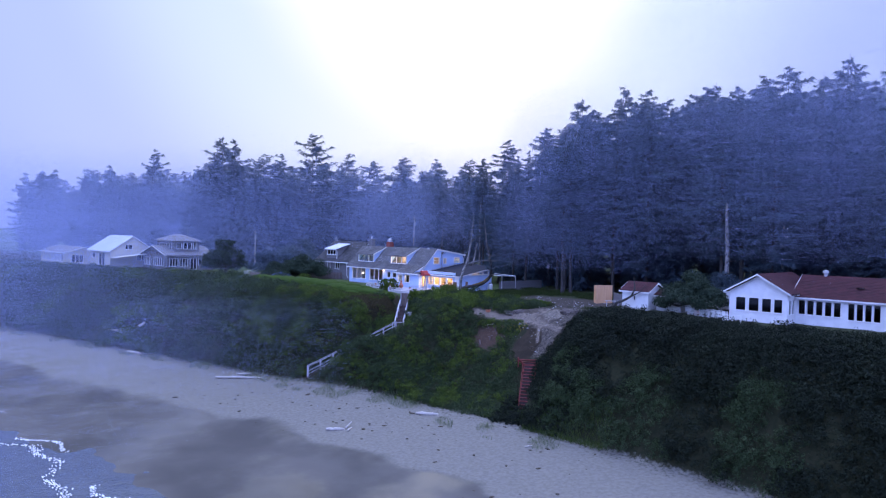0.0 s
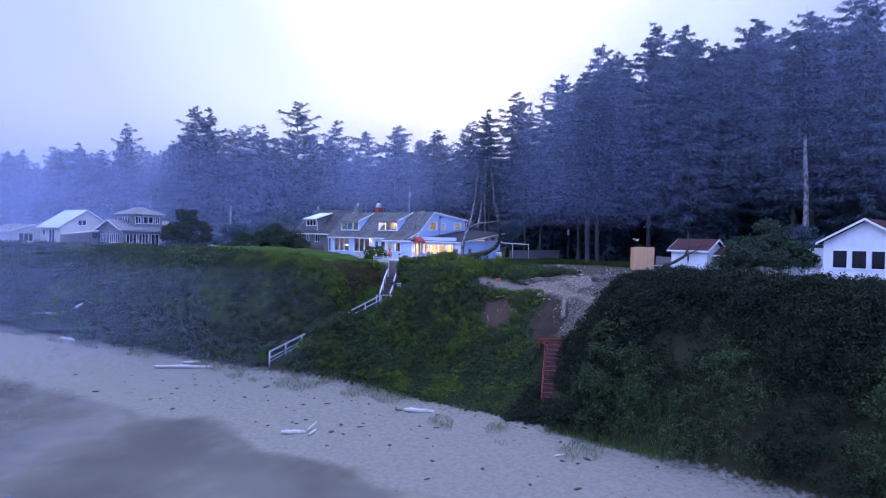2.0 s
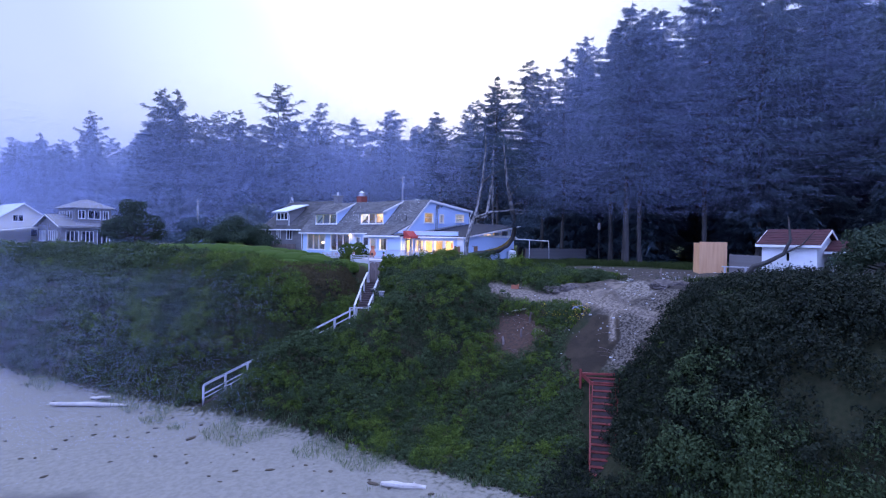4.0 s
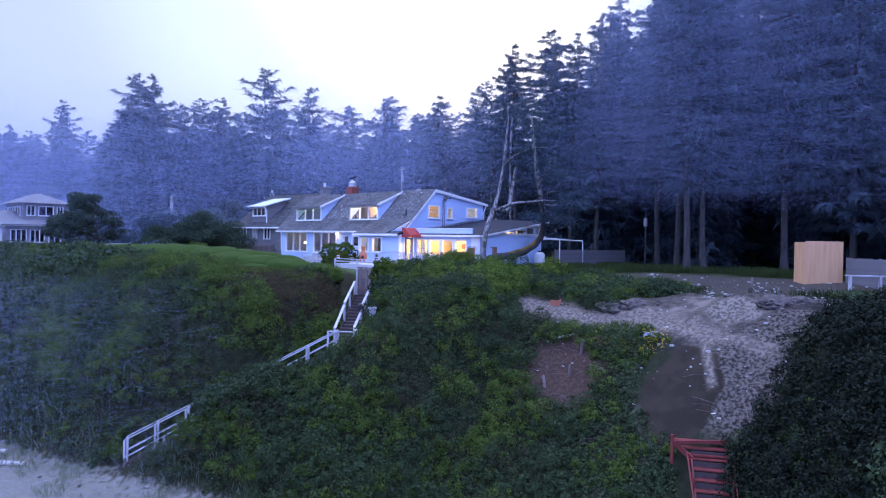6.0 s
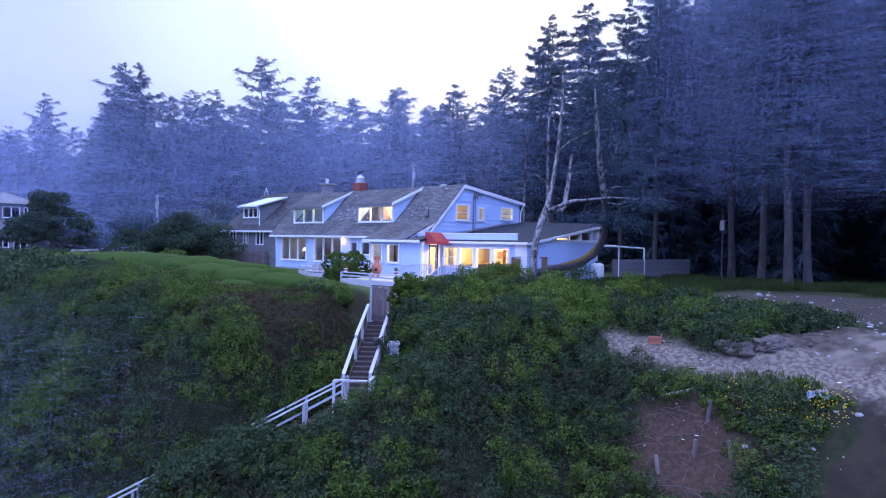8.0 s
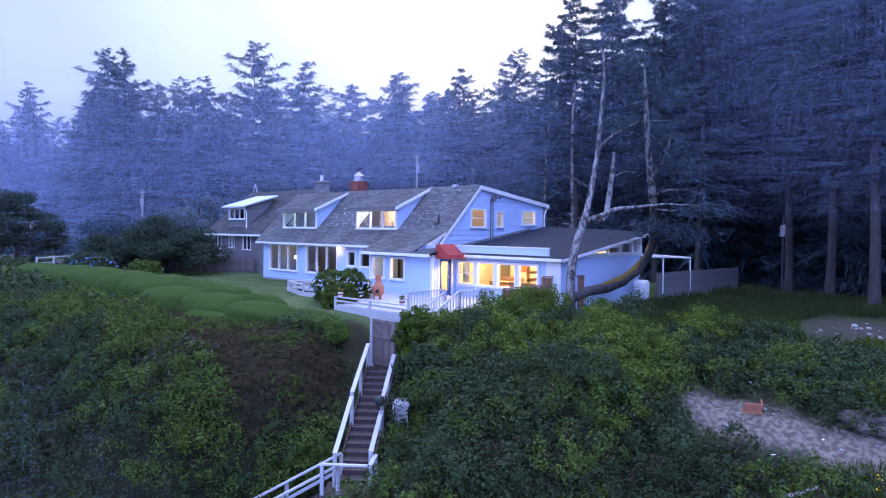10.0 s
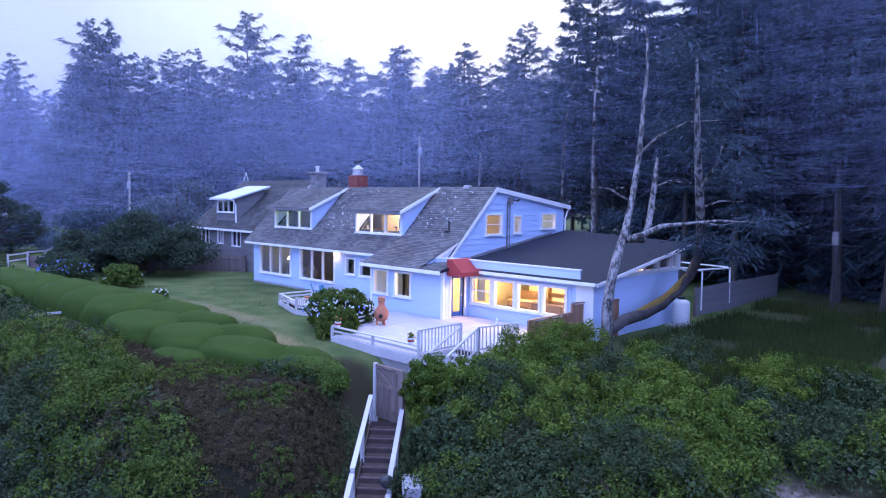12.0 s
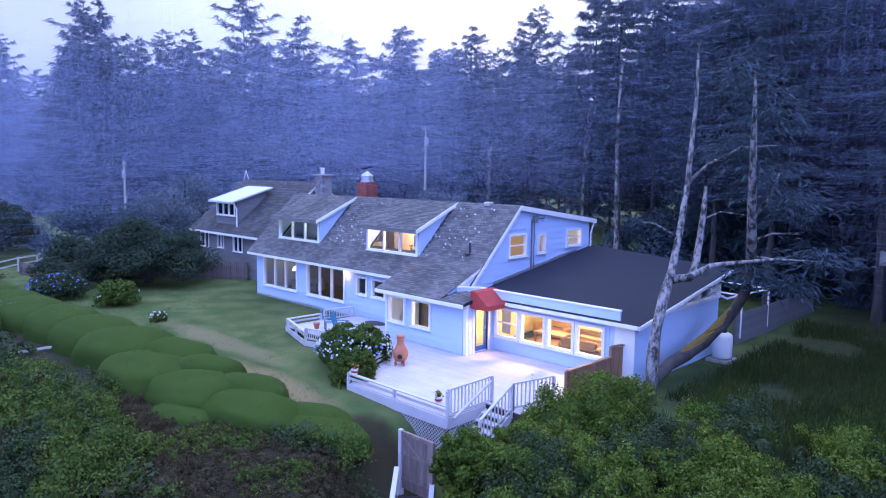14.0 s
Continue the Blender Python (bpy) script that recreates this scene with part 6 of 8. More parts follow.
tagged(cards("foliage", where, np.array([0, 0, 1.0]) + trng.normal(size=(n, 3)) * 0.5, trng.uniform(0.25, 0.5, n), trng.uniform(0.05, 0.09, n), "needles", leaning, trng, 0.15, along), "dark sparse needle boughs", kind="stuff")


def snag(x, y, top, lean, seed, r=0.2):
    """A bare, pale dead trunk with stubs."""
    rng = np.random.default_rng(seed)
    s = empty("dead_tree", x, y, float(height(x, y)), 0, "bare pale dead trunk standing at the wood's edge", "tree", "dead trunks")
    tall = top - float(height(x, y))
    bm = bmesh.new()
    pts = [(lean[0] * t * tall + 0.15 * math.sin(5 * t + seed), lean[1] * t * tall, t * tall - 0.2 * (t == 0)) for t in np.linspace(0, 1, 8)]
    tube(bm, pts, [r * (1.2 - 0.75 * t) for t in np.linspace(0, 1, 8)], 8)
    part("trunk", bm, "bark_pale", s, smooth=True)
    bm = bmesh.new()
    for _ in range(14):
        t = rng.uniform(0.3, 0.98)
        a = rng.uniform(0, 6.28)
        p = Vector((lean[0] * t * tall, lean[1] * t * tall, t * tall))
        q = rng.uniform(0.5, 2.2)
        tube(bm, [p, p + Vector((q * 0.6 * math.cos(a), q * 0.6 * math.sin(a), 0.2)), p + Vector((q * math.cos(a), q * math.sin(a), rng.uniform(-0.3, 0.4)))], [0.05, 0.03, 0.01], 4, False)
    tagged(part("stubs", bm, "bark", s), kind="stuff")


snag(43.0, 10.3, 27.0, (0.005, 0.0), 12, 0.3)
snag(-2.4, 16.2, 28.4, (0.01, 0.0), 1, 0.15)
snag(-4.7, 16.2, 25.9, (0.0, 0.0), 2, 0.11)
snag(-22.0, 27.0, 24.0, (0.0, 0.0), 9, 0.18)
snag(-9.0, 30.0, 22.0, (0.02, 0.0), 10, 0.14)


def spreading_pine(x, y, r, tall, seed, mat, label, per=230, size=0.2, name="shore_pine"):
    """A low broad pine: crooked stem, spreading limbs, rounded pads of needles."""
    rng = np.random.default_rng(seed)
    z0 = float(height(x, y)) - 0.1
    t = empty(name, x, y, z0, 0, label, "tree")
    bm = bmesh.new()
    tube(bm, [(0, 0, -0.2), (0.3, 0.1, tall * 0.25), (0.1, -0.2, tall * 0.5), (0.3, 0.0, tall * 0.8)], [0.3, 0.24, 0.18, 0.05], 8)
    c, rr = [], []
    for k in range(40):
        a, q = rng.uniform(0, 6.28), r * math.sqrt(rng.uniform(0.02, 0.85))
        zc = tall * (0.12 + 0.7 * (1 - (q / r) ** 2) * rng.uniform(0.45, 1.05)) + 0.3
        c.append((q * math.cos(a), q * math.sin(a), zc)), rr.append(rng.uniform(0.2, 0.34) * r)
        tube(bm, [(0.2, 0, tall * 0.3), (q * 0.5 * math.cos(a), q * 0.5 * math.sin(a), zc * 0.7), (q * math.cos(a), q * math.sin(a), zc)], [0.11, 0.07, 0.03], 5, False)
    part("trunk", bm, "bark", t)
    c, rr = np.array(c), np.array(rr)
    d = rng.normal(size=(int(per * 40), 3))
    d /= np.linalg.norm(d, axis=1, keepdims=True)
    k = rng.integers(0, 40, len(d))
    p = c[k] + d * (rr[k] * rng.uniform(0.5, 1.05, len(d)))[:, None] * np.array([1, 1, 0.62])
    ln = rng.uniform(0.7, 1.4, len(d)) * size
    cards("crown", p, d + rng.normal(size=d.shape) * 0.8 + np.array([0, 0, 0.5]), ln, ln * 0.4, mat, t, rng)
    return t


spreading_pine(-26.8, -3.4, 4.4, 4.9, 51, "pine", "broad dark rounded shore pine beside the lawn", 900, 0.2)
spreading_pine(-30.5, -5.8, 3.4, 3.6, 52, "pine", "broad dark rounded shore pine beside the lawn", 600, 0.2)
spreading_pine(-42.0, 5.5, 5.0, 7.0, 53, "needles_hazed", "broad pale-tipped pine behind the garden", 300, 0.32)
spreading_pine(-41.0, -1.0, 5.5, 6.0, 54, "needles", "broad dark pine behind the garden", 260, 0.32)
spreading_pine(-47.0, 9.0, 6.0, 8.5, 55, "needles_hazed", "broad pine at the wood's edge", 260, 0.34)
spreading_pine(42.6, 2.6, 4.0, 5.2, 56, "pine", "dark windswept pine beside the white shed", 380, 0.28)
spreading_pine(43.5, 10.5, 3.6, 5.6, 58, "needles", "dark pine beside the parked vehicle", 300, 0.3)
spreading_pine(-44.5, -9.5, 4.2, 7.5, 64, "pine", "dark layered cedar in front of the grey house", 420, 0.28)
spreading_pine(-53.0, -6.0, 4.0, 4.0, 59, "needles", "dark pine between the far houses", 200, 0.34)
spreading_pine(-12.0, 20.0, 4.2, 6.0, 60, "needles", "dark bushy pine behind the house", 260, 0.3)
spreading_pine(-24.0, 22.0, 4.6, 7.0, 61, "needles_hazed", "bushy pine behind the house", 260, 0.3)
spreading_pine(-2.0, 21.0, 4.0, 6.5, 62, "needles", "dark bushy pine behind the house", 260, 0.3)
spreading_pine(-36.0, 20.0, 5.0, 8.0, 63, "needles_hazed", "bushy pine behind the houses", 240, 0.32)

# ---- neighbouring houses ----


def gable_house(name, label, x0, x1, y0, y1, z0, eave, ridge, along, wall_mat, roof_mat, wins, over=0.4, shing=True):
    """A plain house with a gable roof whose ridge runs along x or y; wins: (side, u0, u1, z0, z1, lights)."""
    h = empty(name, 0, 0, 0, label=label, category="house")
    mid = (y0 + y1) / 2 if along == "x" else (x0 + x1) / 2
    half = (y1 - y0) / 2 if along == "x" else (x1 - x0) / 2
    slope = (ridge - eave) / half

    def top_gable(u):
        return ridge - slope * abs(u - mid) - 0.08
    for side in "snew":
        holes = [w[1:5] for w in wins if w[0] == side]
        if side in "sn":
            plane, th = (y0, 0.15) if side == "s" else (y1, -0.15)
            wl_ = wall("wall", h, wall_mat, "y", plane, th, x0, x1, z0, (lambda u: eave) if along == "x" else top_gable, holes, breaks=(mid,) if along == "y" else ())
        else:
            plane, th = (x0, 0.15) if side == "w" else (x1, -0.15)
            wl_ = wall("wall", h, wall_mat, "x", plane, th, y0 + 0.15, y1 - 0.15, z0, top_gable if along == "x" else (lambda u: eave), holes, breaks=(mid,) if along == "x" else ())
    for side, u0, u1, a, b, lights in wins:
        ax, plane, out = {"s": ("y", y0, -1), "n": ("y", y1, 1), "e": ("x", x1, 1), "w": ("x", x0, -1)}[side]
        window(h, ax, plane, out, u0, u1, a, b, lights=lights, glass="glass_dark", trim=0.05)
    e0 = eave - slope * over
    lo, hi = ((y0 - over, y1 + over) if along == "x" else (x0 - over, x1 + over))
    prof = [(lo, e0), (mid, ridge), (hi, e0), (hi, e0 + 0.14), (mid, ridge + 0.16), (lo, e0 + 0.14)]
    p, q = (x0 - over, x1 + over) if along == "x" else (y0 - over, y1 + over)
    part("roof", prism(prof, p, q, along), roof_mat, h)
    for sg, edge in ((1, lo), (-1, hi)):
        bm = boxes((p, q, edge - 0.04, edge + 0.0, e0 - 0.04, e0 + 0.12)) if along == "x" else boxes((edge - 0.04, edge, p, q, e0 - 0.04, e0 + 0.12))
        part("fascia", bm, "white", h)
        if shing:
            o = (p, edge, e0 + 0.145) if along == "x" else (edge, p, e0 + 0.145)
            shingles("shingles", h, roof_mat, o, (1, 0, 0) if along == "x" else (0, 1, 0), (0, sg, slope) if along == "x" else (sg, 0, slope), q - p, math.hypot(half + over, (half + over) * slope), 0.5, 0.28)
    for pl, pw in ((p, p - 0.04), (q, q + 0.04)):
        for sg, edge in ((1, lo), (-1, hi)):
            part("rake_board", prism([(edge, e0 - 0.03), (mid, ridge - 0.03), (mid, ridge + 0.15), (edge, e0 + 0.14)], min(pl, pw), max(pl, pw), along), "white", h)
    return h


h2 = gable_house("grey_cottage", "grey shingled cottage with dark roof and a white-roofed dormer", -31.6, -21.6, 2.6, 11.4, 13.7, 17.1, 20.6, "x", "grey_house", "shingle_dark",
                 (("s", -28.2, -27.3, 15.7, 16.8, 2), ("s", -25.9, -24.6, 15.6, 16.8, 2), ("s", -30.9, -29.6, 15.6, 16.8, 2)))
wall("dormer_wall", h2, "grey_house", "y", 2.9, 0.1, -28.9, -25.9, 17.3, lambda u: 19.2, ((-28.75, -26.1, 18.15, 19.1),))
window(h2, "y", 2.9, -1, -28.75, -26.1, 18.15, 19.1, lights=3, glass="glass_dark")
for xs in (-28.9, -26.0):
    part("dormer_cheek", prism([(3.0, 17.35), (3.0, 19.2), (5.4, 20.0), (5.4, 19.6)], xs, xs + 0.1), "grey_house", h2)
part("dormer_roof", prism([(2.4, 19.12), (2.4, 19.24), (5.8, 20.28), (5.8, 20.16)], -29.2, -25.6), "pale_roof", h2, "white sheet dormer roof")
bm = bmesh.new()
tube(bm, [(-25.55, 2.5, 19.1), (-25.6, 2.75, 18.7), (-25.6, 2.75, 17.4)], 0.05)
part("downpipe", bm, "white", h2)
bm = bmesh.new()
tube(bm, [(-22.2, 2.4, 16.9), (-22.2, 2.5, 14.4), (-21.7, 2.4, 14.2)], 0.05)
part("downpipe", bm, "white", h2)
bm = bmesh.new()
beam(bm, (-31.9, 7.0, 20.7), (-31.5, 7.0, 21.5), 0.06, 0.06), beam(bm, (-31.5, 7.0, 21.5), (-31.1, 7.0, 20.7), 0.06, 0.06)
part("roof_frame", bm, "white", h2)

gable_house("garden_shed", "small grey garden shed with white roof trim", -46.2, -42.6, 0.6, 4.2, 13.7, 15.5, 16.5, "x", "grey_house", "shingle_dark", (), 0.35, False)
h3 = gable_house("pale_house", "cream house under a pale sheet-metal roof on the far bluff", -85.5, -73.5, -20.0, -11.0, 13.5, 17.4, 20.4, "x", "pale_house", "pale_roof",
                 (("s", -84.0, -82.0, 15.6, 16.6, 1), ("s", -80.0, -76.5, 14.2, 16.7, 2), ("e", -17.0, -15.5, 17.6, 18.6, 2), ("e", -14.5, -12.5, 15.2, 16.4, 2)), 0.5, False)
part("porch_roof", prism([(-20.2, 15.9), (-20.2, 16.0), (-10.8, 17.2), (-10.8, 17.1)], -73.2, -69.5), "pale_house", h3)
for k in range(13):
    x = -85.9 + k
    part("roof_seam", prism([(-20.5, 17.21), (-20.5, 17.26), (-15.5, 20.6), (-15.5, 20.55)], x, x + 0.05), "pale_roof", h3)
h5 = gable_house("low_house", "low cream house with a row of windows on the far bluff", -106.0, -88.0, -24.0, -17.0, 13.4, 16.4, 17.6, "x", "pale_house", "grey_house",
                 tuple(("s", -105.0 + 2.2 * k, -103.4 + 2.2 * k, 14.4, 15.9, 2) for k in range(7)) + (("e", -23.0, -20.5, 14.3, 15.9, 3),), 0.4, False)
h4 = gable_house("grey_house", "weathered grey two-storey house with rows of dark windows", -71.5, -60.0, -14.0, -4.0, 13.6, 16.9, 18.6, "y", "grey_house", "grey_house",
                 (("e", -13.4, -11.6, 14.6, 16.2, 3), ("e", -11.2, -9.5, 14.6, 16.2, 3), ("e", -9.0, -7.6, 13.9, 16.2, 2), ("e", -7.2, -5.0, 14.8, 16.2, 3), ("s", -70.5, -67.5, 14.6, 16.2, 4), ("s", -66.0, -61.5, 14.6, 16.2, 5)), 0.6, False)
for u0, u1, wn_ in ((-11.6, -6.4, ((-11.2, -10.2), (-9.8, -8.0), (-7.6, -6.8))),):
    wall("upper_wall", h4, "grey_house", "x", -61.6, -0.15, u0, u1, 17.2, lambda u: 19.8, [(a, b, 18.1, 19.4) for a, b in wn_])
    for a, b in wn_:
        window(h4, "x", -61.6, 1, a, b, 18.1, 19.4, lights=2, glass="glass_dark", trim=0.07)
wall("upper_wall", h4, "grey_house", "y", -11.6, 0.15, -70.0, -61.75, 17.0, lambda u: 19.8, ((-69, -66.5, 18.0, 19.3), (-65.5, -63.0, 18.0, 19.3)))
wall("upper_wall", h4, "grey_house", "x", -70.0, 0.15, -11.45, -6.4, 17.0, lambda u: 19.8)
wall("upper_wall", h4, "grey_house", "y", -6.55, 0.15, -69.85, -61.75, 17.0, lambda u: 19.8)
for a, b in ((-69, -66.5), (-65.5, -63.0)):
    window(h4, "y", -11.6, -1, a, b, 18.0, 19.3, lights=2, glass="glass_dark", trim=0.07)
bm = bmesh.new()
q = [bm.verts.new(p) for p in ((-70.7, -12.3, 19.75), (-60.9, -12.3, 19.75), (-60.9, -5.7, 19.75), (-70.7, -5.7, 19.75), (-67.6, -9.0, 21.2), (-64.0, -9.0, 21.2))]
for f in ((0, 1, 5, 4), (1, 2, 5), (2, 3, 4, 5), (3, 0, 4), (3, 2, 1, 0)):
    bm.faces.new([q[i] for i in f])
part("hip_roof", bm, "grey_house", h4)
bm = bmesh.new()
tube(bm, [(-63.5, -8.0, 20.8), (-63.5, -8.0, 22.6)], 0.05)
part("flue", bm, "metal", h4)

wh = gable_house("white_house", "white house with a dark red roof and rows of dark windows", 47.4, 53.3, 0.5, 11.0, 13.3, 17.05, 18.75, "y", "white", "redroof",
                 (("s", 48.05, 49.15, 14.9, 16.35, 1), ("s", 49.4, 50.5, 14.9, 16.35, 1), ("s", 50.75, 51.75, 14.9, 16.35, 1), ("s", 51.95, 52.85, 14.9, 16.35, 1), ("e", 0.9, 1.7, 14.75, 16.3, 1), ("e", 1.9, 2.7, 14.75, 16.3, 1)), 0.45)
ww = gable_house("white_house_wing", "long white wing with a dark red roof and tall dark windows", 53.31, 64.0, 3.0, 10.0, 13.3, 16.7, 18.7, "x", "white", "redroof",
                 tuple(("s", 53.6 + 0.83 * k, 54.3 + 0.83 * k, 14.8, 16.3, 1) for k in range(5)) + tuple(("s", 58.2 + 0.75 * k, 58.85 + 0.75 * k, 14.6, 16.3, 1) for k in range(4)), 0.4)
cw = part("roof_cowl", moved(lathe(((0.2, 0), (0.2, 0.5), (0.34, 0.55), (0.3, 0.75), (0.1, 0.85)), 12), Matrix.Translation((55.2, 6.5, 18.6))), "metal", ww)
part("skylight", boxes((58.6, 59.3, 4.2, 4.8, 17.75, 17.86), bevel=0.03), "glass_dark", ww)
bx = part("side_block", boxes((62.5, 64.2, 1.6, 2.95, 13.3, 17.4)), "white", ww)
pk = empty("picket_fence", 0, 0, 0, label="low white picket fence in front of the house", category="fence")
for k in range(36):
    x, y = 42.0 + 0.16 * k, 1.6 - 0.06 * k
    z = float(height(x, y))
    part("picket", boxes((x - 0.04, x + 0.04, y - 0.012, y + 0.012, z, z + 0.95 + 0.1 * (k % 6 == 0))), "white", pk)
for h_ in (0.3, 0.7):
    bm = bmesh.new()
    beam(bm, (42.0, 1.63, float(height(42, 1.6)) + h_), (47.7, -0.5, float(height(47.7, -0.5)) + h_), 0.03, 0.07)
    part("rail", bm, "white", pk)
gp = empty("garden_post", 48.65, -4.2, float(height(48.65, -4.2)), 10, "white garden post with a cross rail", "post")
part("post", boxes((-0.1, 0.1, -0.1, 0.1, -0.1, 1.3)), "white", gp)
part("rail", boxes((0.1, 1.6, -0.03, 0.03, 0.9, 1.0), (0.1, 1.6, -0.03, 0.03, 0.4, 0.5)), "white", gp)
part("rail_post", boxes((1.6, 1.7, -0.05, 0.05, -0.1, 1.05)), "white", gp)
rc = empty("red_cooler", 43.4, 1.5, float(height(43.4, 1.5)), 20, "red plastic box beside the picket fence", "box")
part("box", boxes((-0.3, 0.3, -0.25, 0.25, 0, 0.6), bevel=0.04), "orange", rc)
part("lid", boxes((-0.32, 0.32, -0.27, 0.27, 0.6, 0.7), bevel=0.03), "white", rc)

shed = gable_house("white_shed", "white garden shed with a dark red roof", 34.2, 37.6, 1.0, 5.0, 13.4, 16.0, 16.9, "x", "white", "redroof", (("s", 35.7, 36.0, 14.9, 15.5, 1),), 0.3)
shed2 = gable_house("white_lean_to", "low white store beside the shed", 38.0, 41.0, 2.4, 5.5, 13.4, 15.6, 16.2, "x", "white", "redroof", (), 0.3)
bm = bmesh.new()
tube(bm, [(33.4, 0.2, 13.7), (34.0, 0.1, 14.5), (34.8, 0.2, 14.8), (35.8, 0.3, 15.4), (36.2, 0.3, 16.3), (36.0, 0.4, 17.8)], [0.2, 0.17, 0.15, 0.13, 0.1, 0.04], 8)
ct = empty("crooked_tree", 0, 0, 0, label="crooked dark bare trunk in front of the shed", category="tree")
part("trunk", bm, "bark", ct)
bm = bmesh.new()
tube(bm, [(35.8, 0.3, 15.4), (36.8, 0.6, 16.0), (37.6, 0.4, 16.9)], [0.08, 0.05, 0.02], 6)
part("limb", bm, "bark", ct)
ply = empty("plywood_panel", 28.3, 4.65, 13.3, 44, "new orange plywood screen on a timber frame", "panel")
part("sheet", boxes((0, 1.08, 0, 0.02, 0.3, 2.82)), "ply", ply)
part("sheet", boxes((1.086, 2.15, 0, 0.02, 0.3, 2.82)), "ply", ply)
part("sheet_end", boxes((-0.02, -0.002, 0.0, 1.2, 0.3, 2.75)), "ply", ply)
for u in (0.05, 1.08, 2.08):
    part("stud", boxes((u - 0.04, u + 0.04, 0.022, 0.11, -0.1, 2.78)), "cedar", ply)
board_fence("old_fence", (30.0, 6.2), (34.0, 2.6), 13.4, 15.2, "grey_house", "old grey board fence between panel and shed")
sh = empty("saw_bench", 31.6, 3.2, float(height(31.6, 3.2)), 30, "simple pale timber trestle bench", "bench")
part("top", boxes((-0.9, 0.9, -0.15, 0.15, 0.8, 0.86)), "rail", sh)
for u in (-0.7, 0.7):
    part("leg", boxes((u - 0.05, u + 0.05, -0.15, 0.15, -0.1, 0.8)), "rail", sh)

van = empty("pickup_camper", 43.2, 8.2, 13.8, -38, "white pickup truck with a camper top parked under pines", "truck")
part("body", prism([(-2.4, 0.5), (-2.4, 1.05), (-1.2, 1.15), (-0.75, 1.75), (0.75, 1.8), (0.8, 1.1), (2.6, 1.1), (2.6, 0.5)], -0.9, 0.9, "y"), "van", van)
part("camper", prism([(0.85, 1.12), (0.85, 1.85), (-0.2, 1.9), (-0.5, 2.3), (-0.3, 2.6), (2.75, 2.6), (2.75, 1.12)], -0.95, 0.95, "y"), "van", van)
for yy in (-0.905, 0.895):
    part("side_window", prism([(-1.05, 1.18), (-0.68, 1.68), (0.6, 1.7), (0.6, 1.18)], yy, yy + 0.01, "y"), "glass_dark", van)
    part("camper_window", boxes((1.2, 2.2, yy * 1.056, yy * 1.056 + 0.01, 1.75, 2.2)), "glass_dark", van)
part("windscreen", boxes((-0.78, -0.74, -0.75, 0.75, 1.2, 1.7)), "glass_dark", van)
for u in (-1.6, 1.6):
    for w in (-0.88, 0.72):
        wheel = part("wheel", moved(lathe(((0.2, 0), (0.36, 0.02), (0.38, 0.08), (0.36, 0.16), (0.2, 0.18)), 16), Matrix.Translation((u, w + 0.17, 0.38)) @ pose(0, 0, 0, 90, 0, 0)), "rubber", van)
        part("rim", moved(lathe(((0.19, -0.005), (0.19, 0.185)), 12), Matrix.Translation((u, w + 0.17, 0.38)) @ pose(0, 0, 0, 90, 0, 0)), "metal", wheel)
for w in (-0.65, 0.65):
    part("headlight", boxes((-2.43, -2.39, w - 0.15, w + 0.15, 0.75, 0.95), bevel=0.02), "metal", van)
part("bumper", boxes((-2.5, -2.42, -0.9, 0.9, 0.42, 0.6), bevel=0.02), "metal", van)

# ---- poles and wires ----


def power_pole(x, y, top, label):
    z = float(height(x, y))
    p = empty("power_pole", x, y, z, 0, label, "utility pole", "power poles")
    bm = bmesh.new()
    tube(bm, [(0, 0, -0.3), (0, 0, top - z)], [0.17, 0.11], 10)
    part("pole", bm, "drift", p)
    part("transformer", moved(lathe(((0.22, 0), (0.25, 0.05), (0.25, 0.8), (0.2, 0.88)), 12), Matrix.Translation((0.38, -0.2, top - z - 2.2))), "metal", p)
    bm = bmesh.new()
    beam(bm, (-0.5, 0, top - z - 0.5), (0.5, 0, top - z - 0.5), 0.09, 0.11)
    part("crossarm", bm, "bark_pale", p)
    for u in (-0.45, 0.0, 0.45):
        part("insulator", moved(lathe(((0.05, 0), (0.07, 0.06), (0.04, 0.14)), 8), Matrix.Translation((u, 0, top - z - 0.44))), "white", p)
    return p


power_pole(-34.3, 30.6, 26.6, "tall pale wooden power pole with a transformer behind the house")
power_pole(46.1, 21.5, 24.6, "tall pale wooden power pole with a transformer behind the white house")
power_pole(-70.0, 12.0, 22.5, "pale wooden power pole behind the far houses")
bm = bmesh.new()
for (ax, ay, az), (bx, by, bz), sag in (((-34.3, 30.6, 25.2), (-70, 12, 21.6), 2.0), ((-34.3, 30.6, 24.6), (0.3, 4.7, 19.4), 1.2), ((-70, 12, 21.5), (-120, -8, 21), 2.0)):
    pts = [(ax + (bx - ax) * t, ay + (by - ay) * t, az + (bz - az) * t - sag * 4 * t * (1 - t)) for t in np.linspace(0, 1, 15)]
    tube(bm, pts, 0.018, 5)
tagged(part("power_line", bm, "black", None), "thin dark power lines sagging between the poles", "cable", kind="stuff")
yl = empty("yard_lamp", 12.4, 16.2, 13.9, 0, "thin yard lamp post at the wood's edge", "lamp post")
bm = bmesh.new()
tube(bm, [(0, 0, 0), (0, 0, 4.6)], [0.06, 0.05], 8)
part("post", bm, "metal_dark", yl)
part("lamp_box", boxes((-0.15, 0.15, -0.12, 0.12, 3.4, 4.1), bevel=0.02), "stone", yl)

# ---- red beach stairs ----
rs = empty("red_stairs", 0, 0, 0, label="steep red-painted timber stairs with side rails down to the beach", category="stairs")
a, b = Vector((29.75, -11.5, 7.5)), Vector((32.2, -15.6, 3.7))
flat = Vector((b.x - a.x, b.y - a.y, 0)).normalized()
